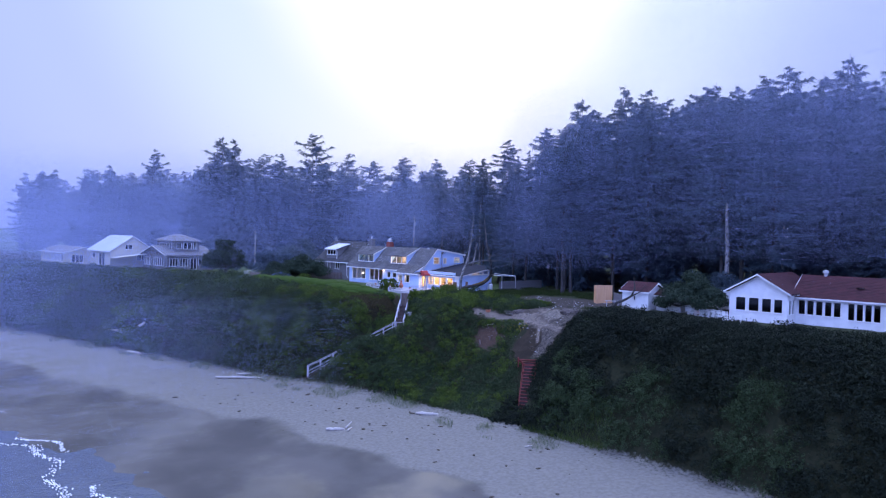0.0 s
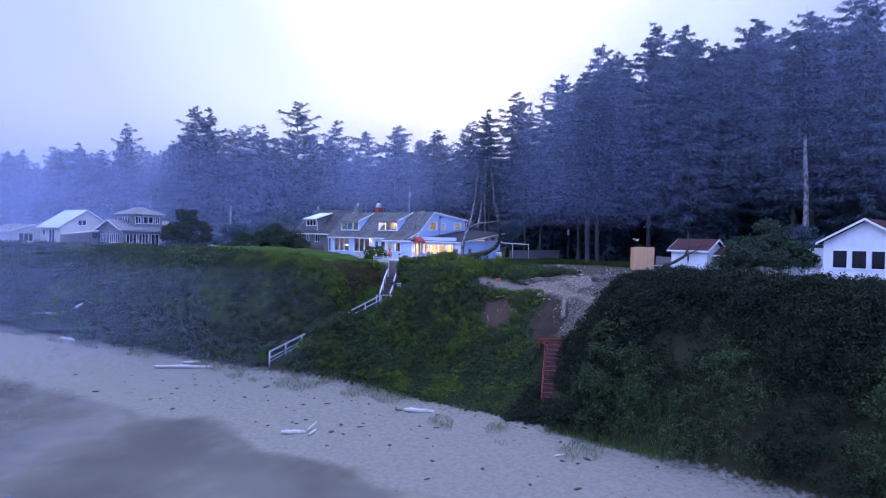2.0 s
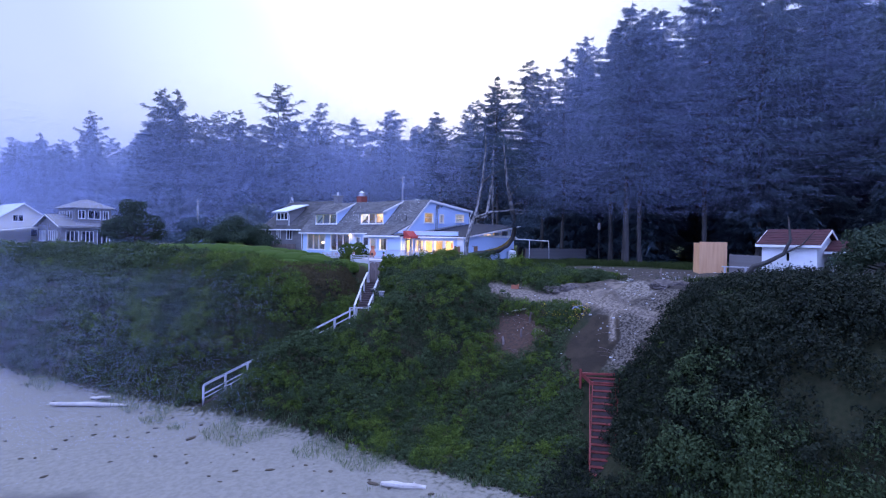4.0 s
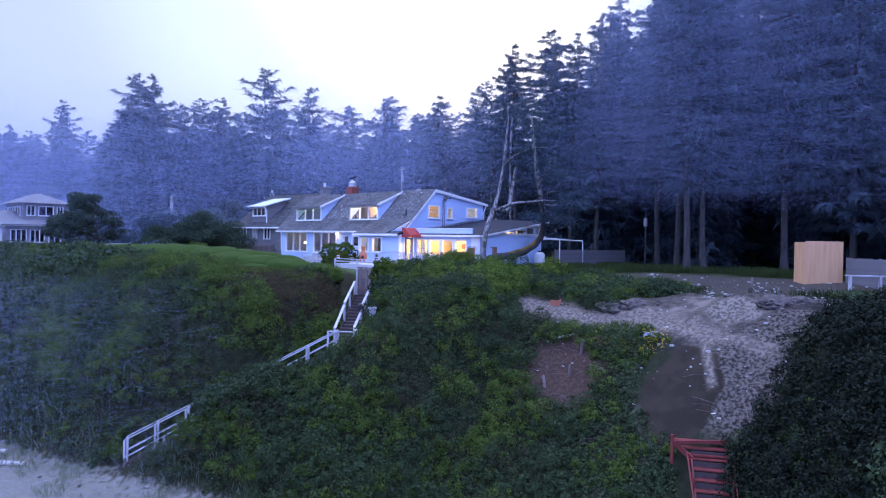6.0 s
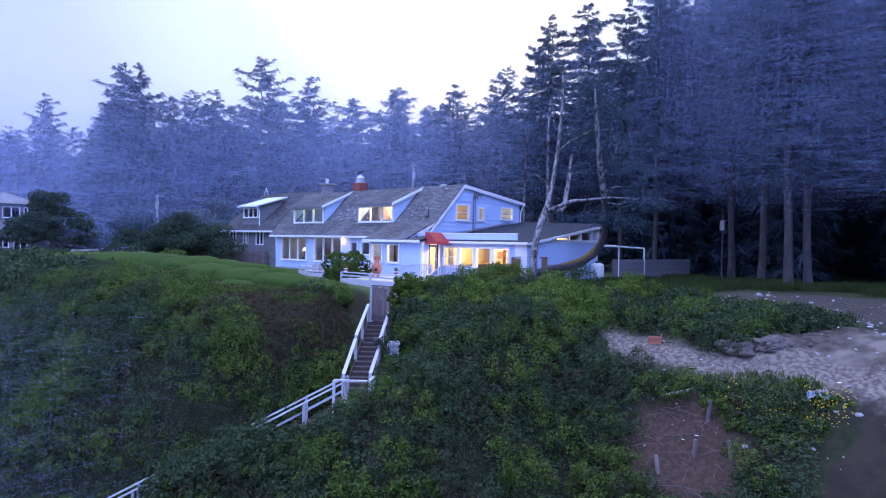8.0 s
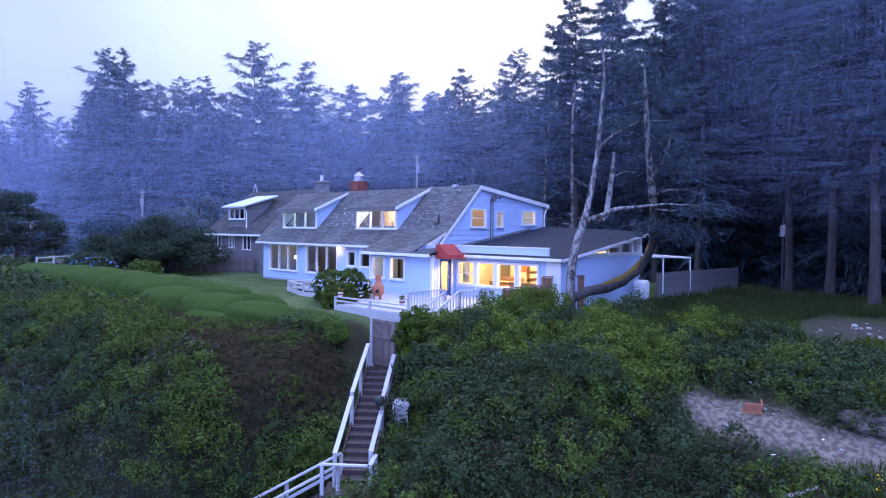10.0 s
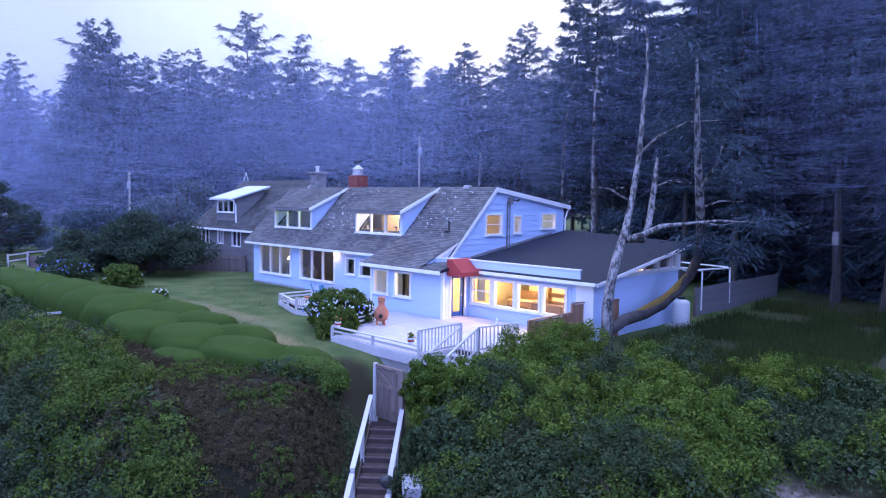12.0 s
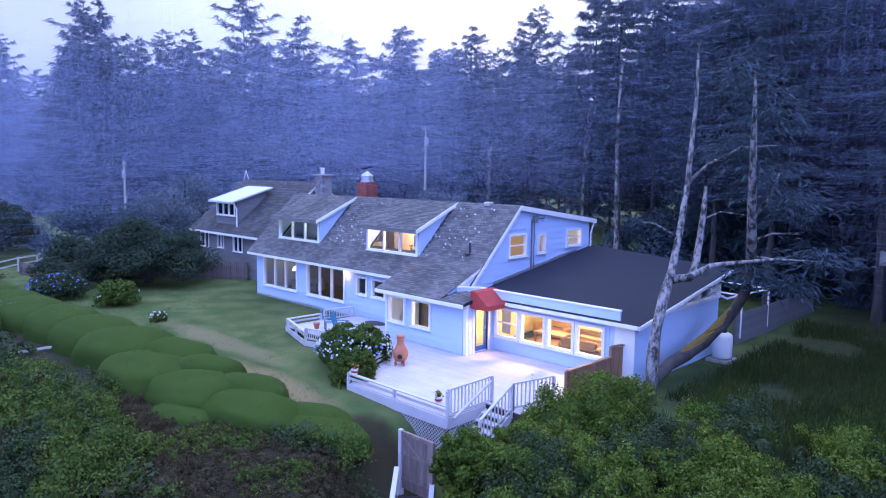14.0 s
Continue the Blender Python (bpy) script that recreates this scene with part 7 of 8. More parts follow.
s = Vector((-flat.y, flat.x, 0))
turn = math.degrees(math.atan2(flat.y, flat.x))
for k in range(14):
    p = a + (b - a) * (k / 13)
    part("tread", boxes((-0.16, 0.16, -0.62, 0.62, -0.025, 0.025)), "red", rs).matrix_basis = pose(*p, 0, 0, turn)
    part("riser", boxes((-0.17, -0.15, -0.62, 0.62, 0.03, 0.24)), "wood_dark", rs).matrix_basis = pose(*p, 0, 0, turn)
for sg in (-1, 1):
    o = s * sg * 0.66
    bm = bmesh.new()
    beam(bm, a + o, b + o, 0.06, 0.24)
    part("stringer", bm, "red", rs)
    bm = bmesh.new()
    beam(bm, a + o * 1.25 + Vector((0, 0, 0.2)), b + o + Vector((0, 0, 0.7)), 0.05, 0.08)
    part("handrail", bm, "red", rs)
    for t in (0.25, 0.55, 0.85):
        p = a + (b - a) * t + o * 1.05
        part("post", boxes((p.x - 0.03, p.x + 0.03, p.y - 0.03, p.y + 0.03, p.z - 0.3, p.z + 0.6)), "red", rs)
bm = bmesh.new()
beam(bm, (28.57, -12.19, 8.05), (30.25, -10.25, 8.05), 0.1, 0.12)
part("head_beam", bm, "red", rs)
part("head_post", boxes((28.52, 28.62, -12.24, -12.14, 7.2, 8.35)), "red", rs)
for k, half in enumerate((1.16, 0.98, 0.8)):
    p = a + Vector((-0.42, 0.48, 0.5)) + Vector((0.16, -0.18, -0.2)) * k
    part("wide_tread", boxes((-0.14, 0.14, -half, half, -0.03, 0.03)), "red", rs).matrix_basis = pose(*p, 0, 0, turn)
for sg in (-1, 1):
    bm = bmesh.new()
    beam(bm, Vector((29.4, -11.2, 8.0)) + s * sg * 1.2, a + s * sg * 0.68 + Vector((0.1, -0.1, 0.0)), 0.06, 0.2)
    part("flared_stringer", bm, "red", rs)

# ---- on the beach and the path ----


def log(name, x, y, length, r, turn, seed, label, z=None, tilt=0, bend=0.03):
    rng = np.random.default_rng(seed)
    o = empty(name, x, y, (float(height(x, y)) if z is None else z) + r * 0.6, turn, label, "driftwood", "driftwood on the beach")
    bm = bmesh.new()
    n = 9
    tube(bm, [(length * (i / (n - 1) - 0.5), bend * length * math.sin(3 * i / n + seed), r * 0.12 * rng.normal() + tilt * i / n) for i in range(n)], [r * (0.75 + 0.35 * math.sin(math.pi * i / (n - 1)) + 0.05 * rng.normal()) for i in range(n)], 9)
    part("stem", bm, "drift", o)
    bm = bmesh.new()
    tube(bm, [(length * 0.2, 0, 0.0), (length * 0.24, 0.25 * r, r * 1.3)], [r * 0.3, r * 0.2], 6)
    part("knot", bm, "drift", o)


log("driftwood_log", 19.4, -31.1, 1.9, 0.17, 48, 1, "short stout bleached log lying on the sand")
log("driftwood_log", 20.5, -30.1, 1.3, 0.1, -55, 2, "thin bleached branch lying on the sand")
log("driftwood_log", 19.8, -29.7, 1.0, 0.07, 100, 3, "thin bleached branch stuck in the sand", None, 0.5)
log("driftwood_log", 23.8, -22.0, 2.5, 0.17, 31, 4, "long bleached log at the foot of the bluff")
log("driftwood_log", -5.6, -28.2, 6.4, 0.16, 31, 5, "long thin white driftwood trunk at the foot of the bluff", None, 0.2, 0.05)
log("driftwood_log", -6.4, -27.0, 2.2, 0.13, 20, 6, "short white driftwood piece beside a trunk", None, 0.3)
log("driftwood_log", -31.4, -31.6, 3.5, 0.2, 12, 7, "white driftwood log far along the beach")
log("driftwood_log", -40.0, -31.0, 4.0, 0.16, 25, 8, "white driftwood log far along the beach")
log("driftwood_log", -35.0, -29.2, 1.4, 0.2, 70, 9, "white driftwood stump far along the beach", None, 1.0)
log("driftwood_log", -18.5, -18.8, 4.5, 0.09, 50, 10, "long pale dead branch lying on the bluff", 9.4, 1.6, 0.12)
log("driftwood_log", 20.9, -7.95, 1.7, 0.05, 42, 11, "crooked pale branch lying on the bare slope", 10.85, 0.3, 0.15)
log("driftwood_log", 38.0, -22.5, 0.8, 0.08, 60, 13, "short pale branch on the sand")

rng = np.random.default_rng(31)
bm = bmesh.new()
for _ in range(150):
    x = rng.uniform(-30, 46)
    y = TOE(x) - rng.gamma(2.0, 3.2) - 0.6
    z = float(height(x, y))
    if z < 0.9:
        continue
    sc = rng.uniform(0.05, 0.17) * (1.5 if rng.random() < 0.12 else 1)
    bmesh.ops.create_icosphere(bm, subdivisions=1, radius=1.0, matrix=Matrix.Translation((x, y, z + 0.02)) @ pose(0, 0, 0, 0, 0, rng.uniform(0, 180)) @ Matrix.Diagonal((sc * rng.uniform(1, 2.4), sc, sc * 0.35, 1)))
tagged(part("seaweed", bm, "weed", None), "scattered dark seaweed and wrack on the sand", "seaweed", kind="stuff")
bm = bmesh.new()
for _ in range(420):
    x, y = rng.uniform(18, 32), rng.uniform(-9, 5)
    z = float(height(x, y))
    sc = 0.02 + 0.1 * rng.random() ** 3
    bmesh.ops.create_icosphere(bm, subdivisions=1, radius=1.0, matrix=Matrix.Translation((x, y, z + 0.02)) @ pose(0, 0, 0, rng.uniform(0, 40), 0, rng.uniform(0, 180)) @ Matrix.Diagonal((sc * 1.4, sc, sc * 0.7, 1)))
tagged(part("rubble", bm, "concrete", None), "loose pale stones and clods along the path", "rubble", kind="stuff")
for i, (x, y, sc) in enumerate(((21.8, -5.2, 0.8), (22.8, -4.8, 0.75), (29.4, -3.6, 0.9), (30.3, -3.0, 0.8), (31.6, -5.2, 0.6))):
    o = empty("soil_mound", x, y, float(height(x, y)) - 0.1, 40 * i, "grey-brown crumbly heap of dug soil beside the path", "soil mound", "mounds of soil")
    bm = bmesh.new()
    bmesh.ops.create_icosphere(bm, subdivisions=4, radius=1.0)
    for v in bm.verts:
        k = 1 + 0.35 * noise.noise(v.co * 1.5 + Vector((i * 3.1, 0, 0))) + 0.15 * noise.noise(v.co * 5 + Vector((i, 2, 0)))
        v.co = Vector((v.co.x * 1.1 * sc * k, v.co.y * 0.8 * sc * k, max(v.co.z, -0.3) * 0.5 * sc * k))
    part("mound", bm, "soil_heap", o)
    bm = bmesh.new()
    for _ in range(12):
        q = rng.normal(size=2) * 0.7 * sc
        bmesh.ops.create_icosphere(bm, subdivisions=1, radius=rng.uniform(0.05, 0.14), matrix=Matrix.Translation((q[0], q[1], 0.15)))
    tagged(part("clods", bm, "soil_heap", o), kind="stuff")
tp = empty("tarp", 25.0, -6.9, float(height(25.0, -6.9)), 20, "crumpled blue-grey plastic tarp on the mud slide", "tarp")
bm = bmesh.new()
bmesh.ops.create_grid(bm, x_segments=16, y_segments=12, size=0.42)
for v in bm.verts:
    v.co.z = 0.16 + 0.22 * noise.noise(v.co * 4) + 0.1 * noise.noise(v.co * 9) - 0.25 * v.co.length ** 2
part("sheet", bm, "tarp", tp)
part("ballast", boxes((-0.15, 0.2, -0.1, 0.1, 0.15, 0.28), bevel=0.03), "stone", tp)
tr = empty("red_crate", 18.9, -6.3, float(height(18.9, -6.3)) - 0.05, 25, "rusty red broken crate beside the path", "crate")
for k in range(3):
    part("slat", boxes((-0.25, 0.25, -0.2, -0.18, 0.03 + 0.13 * k, 0.14 + 0.13 * k)), "terracotta", tr).rotation_euler = (0.12 * k, 0.0, 0.05 * k)
    part("slat", boxes((0.25, 0.27, -0.18, 0.2, 0.03 + 0.13 * k, 0.14 + 0.13 * k)), "terracotta", tr)
for x, y, tall, tilt in ((22.0, -8.5, 0.75, 4), (23.1, -9.3, 0.55, -5), (22.0, -9.5, 0.5, 3), (21.2, -10.4, 0.5, -8), (24.0, -11.0, 0.45, 6), (26.0, 3.0, 0.6, 0)):
    sk = empty("stake", x, y, float(height(x, y)), 30, "short weathered wooden stake driven into the slope", "stake", "stakes on the slope")
    part("stem", moved(lathe(((0.075, -0.2), (0.07, tall * 0.6), (0.062, tall), (0.02, tall + 0.02)), 9), pose(0, 0, 0, tilt, tilt, 0)), "wood_old", sk)
bm = bmesh.new()
for k in range(220):
    x, y = (rng.uniform(18.5, 25), rng.uniform(-12.5, -7.6)) if k % 4 else (rng.uniform(27, 33), rng.uniform(-10, -3))
    z = float(height(x, y)) + rng.uniform(0.02, 0.25)
    a, q = rng.uniform(0, 6.28), rng.uniform(0.2, 0.75)
    d = Vector((q * math.cos(a), q * math.sin(a), rng.uniform(-0.15, 0.2)))
    p = Vector((x, y, z))
    tube(bm, [p - d, p + Vector((0, 0, 0.07)), p + d], [0.009, 0.008, 0.004], 3, False)
tagged(part("twigs", bm, "wood_old", None), "dead pale twigs strewn over the bare slope", "twigs", kind="stuff")
sc_ = bmesh.new()
for _ in range(60):
    x, y = rng.uniform(18, 31), rng.uniform(-11, 6)
    w = 0.04 + 0.14 * rng.random() ** 3
    box(sc_, -w, w, -0.03, 0.03, 0, 0.012, m=Matrix.Translation((x, y, float(height(x, y)) + 0.1)) @ pose(0, 0, 0, rng.uniform(-15, 15), 0, rng.uniform(0, 180)))
tagged(part("litter", sc_, "white", None), "scattered pale scraps of wood and paper", "litter", kind="stuff")

# ---- the sea ----
bm = bmesh.new()
xs, ys = np.concatenate([np.linspace(-2500, -120, 12), np.linspace(-100, 120, 90), np.linspace(150, 1500, 10)]), np.concatenate([np.linspace(-2500, -170, 12), np.linspace(-150, -35, 90)])
vs = [[bm.verts.new((x, y, 0.36 + 0.06 * noise.noise((x * 0.25, y * 0.5, 0)))) for y in ys] for x in xs]
for i in range(len(xs) - 1):
    for j in range(len(ys) - 1):
        bm.faces.new((vs[i][j], vs[i + 1][j], vs[i + 1][j + 1], vs[i][j + 1]))
sea = material("sea_water", (0.035, 0.05, 0.075), 0.18, (0.06, 0.075, 0.1), 0.3, 3.0, 0.6, dist=0.15, spec=0.5)
tagged(part("water", bm, sea, None, smooth=True), "calm dark sea at the beach's edge", "water", kind="structure")
bm = bmesh.new()
rng = np.random.default_rng(12)
for line, amp in ((-1.0, 0.5), (1.2, 0.3)):
    for _ in range(1000):
        x = rng.uniform(-30, 34)
        y0_ = -54.6 + 0.12 * (x - 5) * 0.3 + line + 1.3 * math.sin(x * 0.28) + 0.5 * math.sin(x * 0.9)
        if line > 0 and math.sin(x * 0.33 + 1) < 0.2:
            continue
        sc = rng.uniform(0.03, 0.1)
        bmesh.ops.create_icosphere(bm, subdivisions=1, radius=1.0, matrix=Matrix.Translation((x, y0_ + rng.normal() * amp * 0.5, 0.43)) @ Matrix.Diagonal((sc * 2.0, sc * 0.8, 0.05, 1)))
tagged(part("surf", bm, "white", None), "thin white line of foam at the water's edge", "foam", kind="stuff")

# ---- scrub, hedges, grass, mist ----
def flight_gap(x, y):
    """How far a spot lies from the garden stairs."""
    best = np.full(np.shape(x), 99.0)
    for (ax, ay, _), (bx, by, _) in FLIGHTS:
        dx, dy = bx - ax, by - ay
        t = np.clip(((x - ax) * dx + (y - ay) * dy) / (dx * dx + dy * dy), 0, 1)
        best = np.minimum(best, np.hypot(x - ax - t * dx, y - ay - t * dy))
    return best


def patch_noise(x, y, s, o=0.0):
    return np.array([noise.noise((a * s, b * s, o)) for a, b in zip(np.ravel(x), np.ravel(y))])


def mounds(rng, xs, ys, n, keep, rad, lift=0.0, squash=0.85):
    """Scattered bush tops: centres and radii."""
    x, y = rng.uniform(*xs, n), rng.uniform(*ys, n)
    ok = keep(x, y)
    x, y = x[ok], y[ok]
    r = rng.uniform(*rad, len(x))
    z = height(x, y) + lift - 0.15 * r
    return np.stack([x, y, z], 1), r


def bushes(name, c, r, per, size, mat, rng, squash=0.85, parent=None, spread=0.6):
    """Leaves over many bushes as one mesh: each bush is a heap of leafy shoots with gaps between them."""
    subs = np.maximum(7, 13 * r / 0.8).astype(int)
    b = np.repeat(np.arange(len(r)), subs)
    u = rng.normal(size=(len(b), 3))
    u[:, 2] = np.abs(u[:, 2]) * 1.1 - 0.2
    u /= np.linalg.norm(u, axis=1, keepdims=True)
    sc = c[b] + u * (r[b] * rng.uniform(0.62, 0.98, len(b)))[:, None] * np.array([1, 1, squash])
    sr = r[b] * rng.uniform(0.22, 0.42, len(b))
    count = np.maximum(3, (per * r[b] * r[b] / subs[b])).astype(int)
    k = np.repeat(np.arange(len(b)), count)
    d = rng.normal(size=(len(k), 3)) + u[k] * 0.9
    d /= np.linalg.norm(d, axis=1, keepdims=True)
    p = sc[k] + d * (sr[k] * rng.uniform(0.5, 1.1, len(k)))[:, None]
    ln = rng.uniform(0.7, 1.4, len(k)) * size
    return leaflets(name, p, d + rng.normal(size=d.shape) * spread, ln * 1.15, ln * rng.uniform(0.6, 0.95, len(k)), mat, parent, rng)


def on_bluff(x, y, lo=0.9, hi=1.0):
    return (y > TOE(x) + lo) & (y < EDGE(x) + hi)


def bare(x, y):
    """The dug-over path, the mud slide and the flattened slopes, where little grows."""
    e = lambda cx, cy, rx, ry: ((x - cx) / rx) ** 2 + ((y - cy) / ry) ** 2 < 1
    path = (np.abs(y + 7.0 - (x - 17.6) * 0.2) < 1.0) & (x > 17.2) & (x < 26)
    return path | e(27.2, -3.2, 5.0, 4.6) | e(28.4, -8.0, 3.0, 3.3) | e(21.7, -9.7, 1.9, 1.5) | (np.abs((x - 29.1) * 0.848 + (y + 10.9) * 0.53) < 1.0) & (y < -10) & (y > -17)


def cut_slope(x, y):
    return (((x - 0.2) / 6.2) ** 2 + ((y + 13.5) / 1.7) ** 2 < 1) | (((x - 5.0) / 2.2) ** 2 + ((y + 13.2) / 2.4) ** 2 < 1)


rng = np.random.default_rng(5)
scrub = lambda o, lab, cat="scrub": tagged(o, lab, cat, kind="stuff")
c, r = mounds(rng, (-13, 24), (-24, 0), 2700, lambda x, y: on_bluff(x, y, 0.7, 0.3) & (flight_gap(x, y) > np.where((x < 9.4) & (y < -16.4) & (x > 5.2), 0.4, 1.3)) & ~bare(x, y) & ~cut_slope(x, y) & ((y < -9.5) | (x > 8.6)), (0.45, 1.2), 0.1)
bright = patch_noise(c[:, 0], c[:, 1], 0.28) + rng.normal(size=len(c)) * 0.22 > 0.08
scrub(bushes("bluff_scrub", c[bright], r[bright], 800, 0.075, "leaf", rng), "bright green salal and bramble over the bluff")
scrub(bushes("bluff_scrub", c[~bright], r[~bright], 800, 0.075, "leaf_dark", rng), "dark green brambles over the bluff")
c, r = mounds(rng, (-13, 27), (-26, -12), 2300, lambda x, y: (y > TOE(x) + 0.2) & (y < TOE(x) + 4.5) & (flight_gap(x, y) > np.where((x < 9.4) & (x > 5.2), 0.5, 1.2)) & ~bare(x, y), (0.4, 0.75), 0.05)
bright = patch_noise(c[:, 0], c[:, 1], 0.3, 4.0) + rng.normal(size=len(c)) * 0.22 > 0.2
scrub(bushes("bluff_scrub", c[bright], r[bright], 520, 0.11, "leaf", rng), "green brambles low on the bluff")
scrub(bushes("bluff_scrub", c[~bright], r[~bright], 520, 0.11, "leaf_dark", rng), "dark brambles low on the bluff")
# Set on the camera's side of the flight to hide its middle from view.
t = rng.uniform(0.27, 0.58, 70)
c = np.stack([9.95 - 7.6 * t + rng.normal(size=70) * 0.3 + 0.6, -14.35 - 8.55 * t + rng.normal(size=70) * 0.3 - 0.6, 9.6 - 6.5 * t + 0.55], 1)
scrub(bushes("bluff_scrub", c, rng.uniform(0.6, 0.95, 70), 560, 0.11, "leaf_dark", rng), "dark brambles in front of the beach stairs")
c, r = mounds(rng, (-13, 25), (-24, -8), 420, lambda x, y: on_bluff(x, y, 0.7, 0.0) & (flight_gap(x, y) > 1.2) & ~bare(x, y) & ~cut_slope(x, y) & ((y < -14) | (x > 8)), (0.4, 0.8), 0.2)
scrub(bushes("dry_scrub", c, r, 700, 0.065, "leaf_dry", rng, spread=1.2), "dull grey-brown twiggy scrub on the bluff")
c, r = mounds(rng, (-7, 7.5), (-15.8, -10.6), 2300, lambda x, y: cut_slope(x, y), (0.2, 0.42), -0.06)
scrub(bushes("dry_turf", c, r, 1900, 0.045, "turf_dry", rng, spread=1.2), "brown clipped slope below the hedge")
c, r = mounds(rng, (-7, 7.5), (-15.8, -10.8), 900, lambda x, y: cut_slope(x, y) & (patch_noise(x, y, 0.5, 6.0) > 0.12), (0.25, 0.45), 0.02)
scrub(bushes("slope_scrub", c, r, 1300, 0.055, "leaf", rng), "bright bramble patches on the brown slope")
# tall bushes between the deck and the path
c, r = mounds(rng, (7.6, 16.5), (-9.5, -1.6), 105, lambda x, y: (y < -2.0 + 0.1 * (x - 8)) & (flight_gap(x, y) > 1.7) & (x + 0.35 * y > 5.6), (0.7, 1.15), 0.35)
c[:, 2] += rng.uniform(-0.45, 0.4, len(c))
shade = patch_noise(c[:, 0], c[:, 1], 0.4, 3.0) + rng.normal(size=len(c)) * 0.15 > -0.12
scrub(bushes("garden_scrub", c[shade], r[shade], 2300, 0.062, "leaf_lush", rng), "glossy green evergreen bushes beside the deck")
scrub(bushes("garden_scrub", c[~shade], r[~shade], 2100, 0.062, "leaf_dark", rng), "dark green evergreen bushes beside the deck")
c, r = mounds(rng, (15.0, 25), (-4.8, 1.6), 170, lambda x, y: ((x - 19.4) / 4.6) ** 2 + ((y + 1.8) / 2.8) ** 2 < 1, (0.5, 0.95), 0.1)
scrub(bushes("path_scrub", c, r, 600, 0.1, "leaf_dark", rng), "dark green bushes between the path and the meadow")
c, r = mounds(rng, (20.5, 26.5), (-9, -6.0), 70, lambda x, y: ((x - 23.8) / 2.0) ** 2 + ((y + 7.6) / 1.0) ** 2 < 1, (0.3, 0.55), 0.05)
scrub(bushes("path_scrub", c, r, 700, 0.09, "leaf", rng), "lush bright green weeds beside the mud slide")
# a low tangle over all the bluff between the bushes
x, y = rng.uniform(-13, 37, 210000), rng.uniform(-27, 0, 210000)
ok = (y > TOE(x) + 0.3) & (y < EDGE(x) + 0.3) & (flight_gap(x, y) > 0.9) & ~bare(x, y) & ~cut_slope(x, y) & ((y < -10) | (x > 8.6))
x, y = x[ok], y[ok]
up = np.array([0.1, -0.35, 1.0]) + rng.normal(size=(len(x), 3)) * 0.5
scrub(leaflets("undergrowth", np.stack([x, y, height(x, y) + rng.uniform(0.05, 0.5, len(x))], 1), up, rng.uniform(0.09, 0.18, len(x)), rng.uniform(0.06, 0.11, len(x)), "leaf_dark", None, rng), "low dark bramble tangle over the bluff")
# darker, rougher growth on the rest of the bluff
c, r = mounds(rng, (23.5, 34), (-19.5, -9.5), 620, lambda x, y: on_bluff(x, y, 0.3, 0.0) & ~bare(x, y) & (y < -9.8 + 0.5 * np.abs(x - 28)), (0.35, 0.7), 0.02)
bright = patch_noise(c[:, 0], c[:, 1], 0.4, 8.0) + rng.normal(size=len(c)) * 0.2 > 0.15
scrub(bushes("bluff_scrub", c[bright], r[bright], 620, 0.09, "leaf", rng), "green brambles beside the red stairs")
scrub(bushes("bluff_scrub", c[~bright], r[~bright], 620, 0.09, "leaf_dark", rng), "dark brambles beside the red stairs")
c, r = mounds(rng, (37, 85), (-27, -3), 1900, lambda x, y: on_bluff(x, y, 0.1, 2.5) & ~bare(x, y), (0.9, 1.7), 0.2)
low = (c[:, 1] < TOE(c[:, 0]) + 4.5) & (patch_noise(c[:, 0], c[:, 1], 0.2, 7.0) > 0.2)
scrub(bushes("dark_scrub", c[~low], r[~low], 330, 0.12, "salal", rng), "dense scrub in a blackened leaf colour")
scrub(bushes("bluff_scrub", c[low], r[low], 330, 0.12, "leaf_dark", rng), "dull brambles low on the bluff")
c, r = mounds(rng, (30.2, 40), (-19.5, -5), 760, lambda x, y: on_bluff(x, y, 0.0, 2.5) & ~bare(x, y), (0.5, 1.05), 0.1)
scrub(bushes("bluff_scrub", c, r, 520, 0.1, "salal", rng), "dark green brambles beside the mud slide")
c, r = mounds(rng, (-140, -12), (-60, -8), 4600, lambda x, y: on_bluff(x, y, 0.4, 1.5), (0.9, 1.7), 0.0)
mid = patch_noise(c[:, 0], c[:, 1], 0.12, 2.0) + rng.normal(size=len(c)) * 0.2 > 0.4
scrub(bushes("far_scrub", c[mid], r[mid], 170, 0.21, "leaf", rng), "green scrub over the far bluff")
scrub(bushes("far_scrub", c[~mid], r[~mid], 170, 0.21, "leaf_dark", rng), "dark green scrub over the far bluff")


def blades(name, x, y, tall, wide, mat, rng, label, lean=0.35):
    n = len(x)
    z = height(x, y)
    ax = np.stack([rng.normal(size=n) * lean, rng.normal(size=n) * lean, np.ones(n)], 1)
    h = tall * rng.uniform(0.5, 1.2, n)
    c = np.stack([x, y, z], 1) + ax * (h * 0.45)[:, None]
    nr = np.stack([rng.normal(size=n), rng.normal(size=n), np.zeros(n)], 1)
    return scrub(cards(name, c, nr, h, wide, mat, None, rng, 0.05, ax), label, "grass")


def clumped(rng, xs, ys, n, keep, scale, cut, o):
    x, y = rng.uniform(*xs, n), rng.uniform(*ys, n)
    ok = keep(x, y)
    x, y = x[ok], y[ok]
    ok = patch_noise(x, y, scale, o) > cut
    return x[ok], y[ok]


x, y = clumped(rng, (9, 34), (-3.5, 16), 60000, lambda x, y: ~bare(x, y) & ((x > 9.5) | (y > 14)) & ~((x > 17) & (y > 1.5) & (y < 8)), 0.3, -0.25, 4.0)
blades("tall_grass", x, y, 0.55, 0.035, "meadow", rng, "tall green meadow grass")
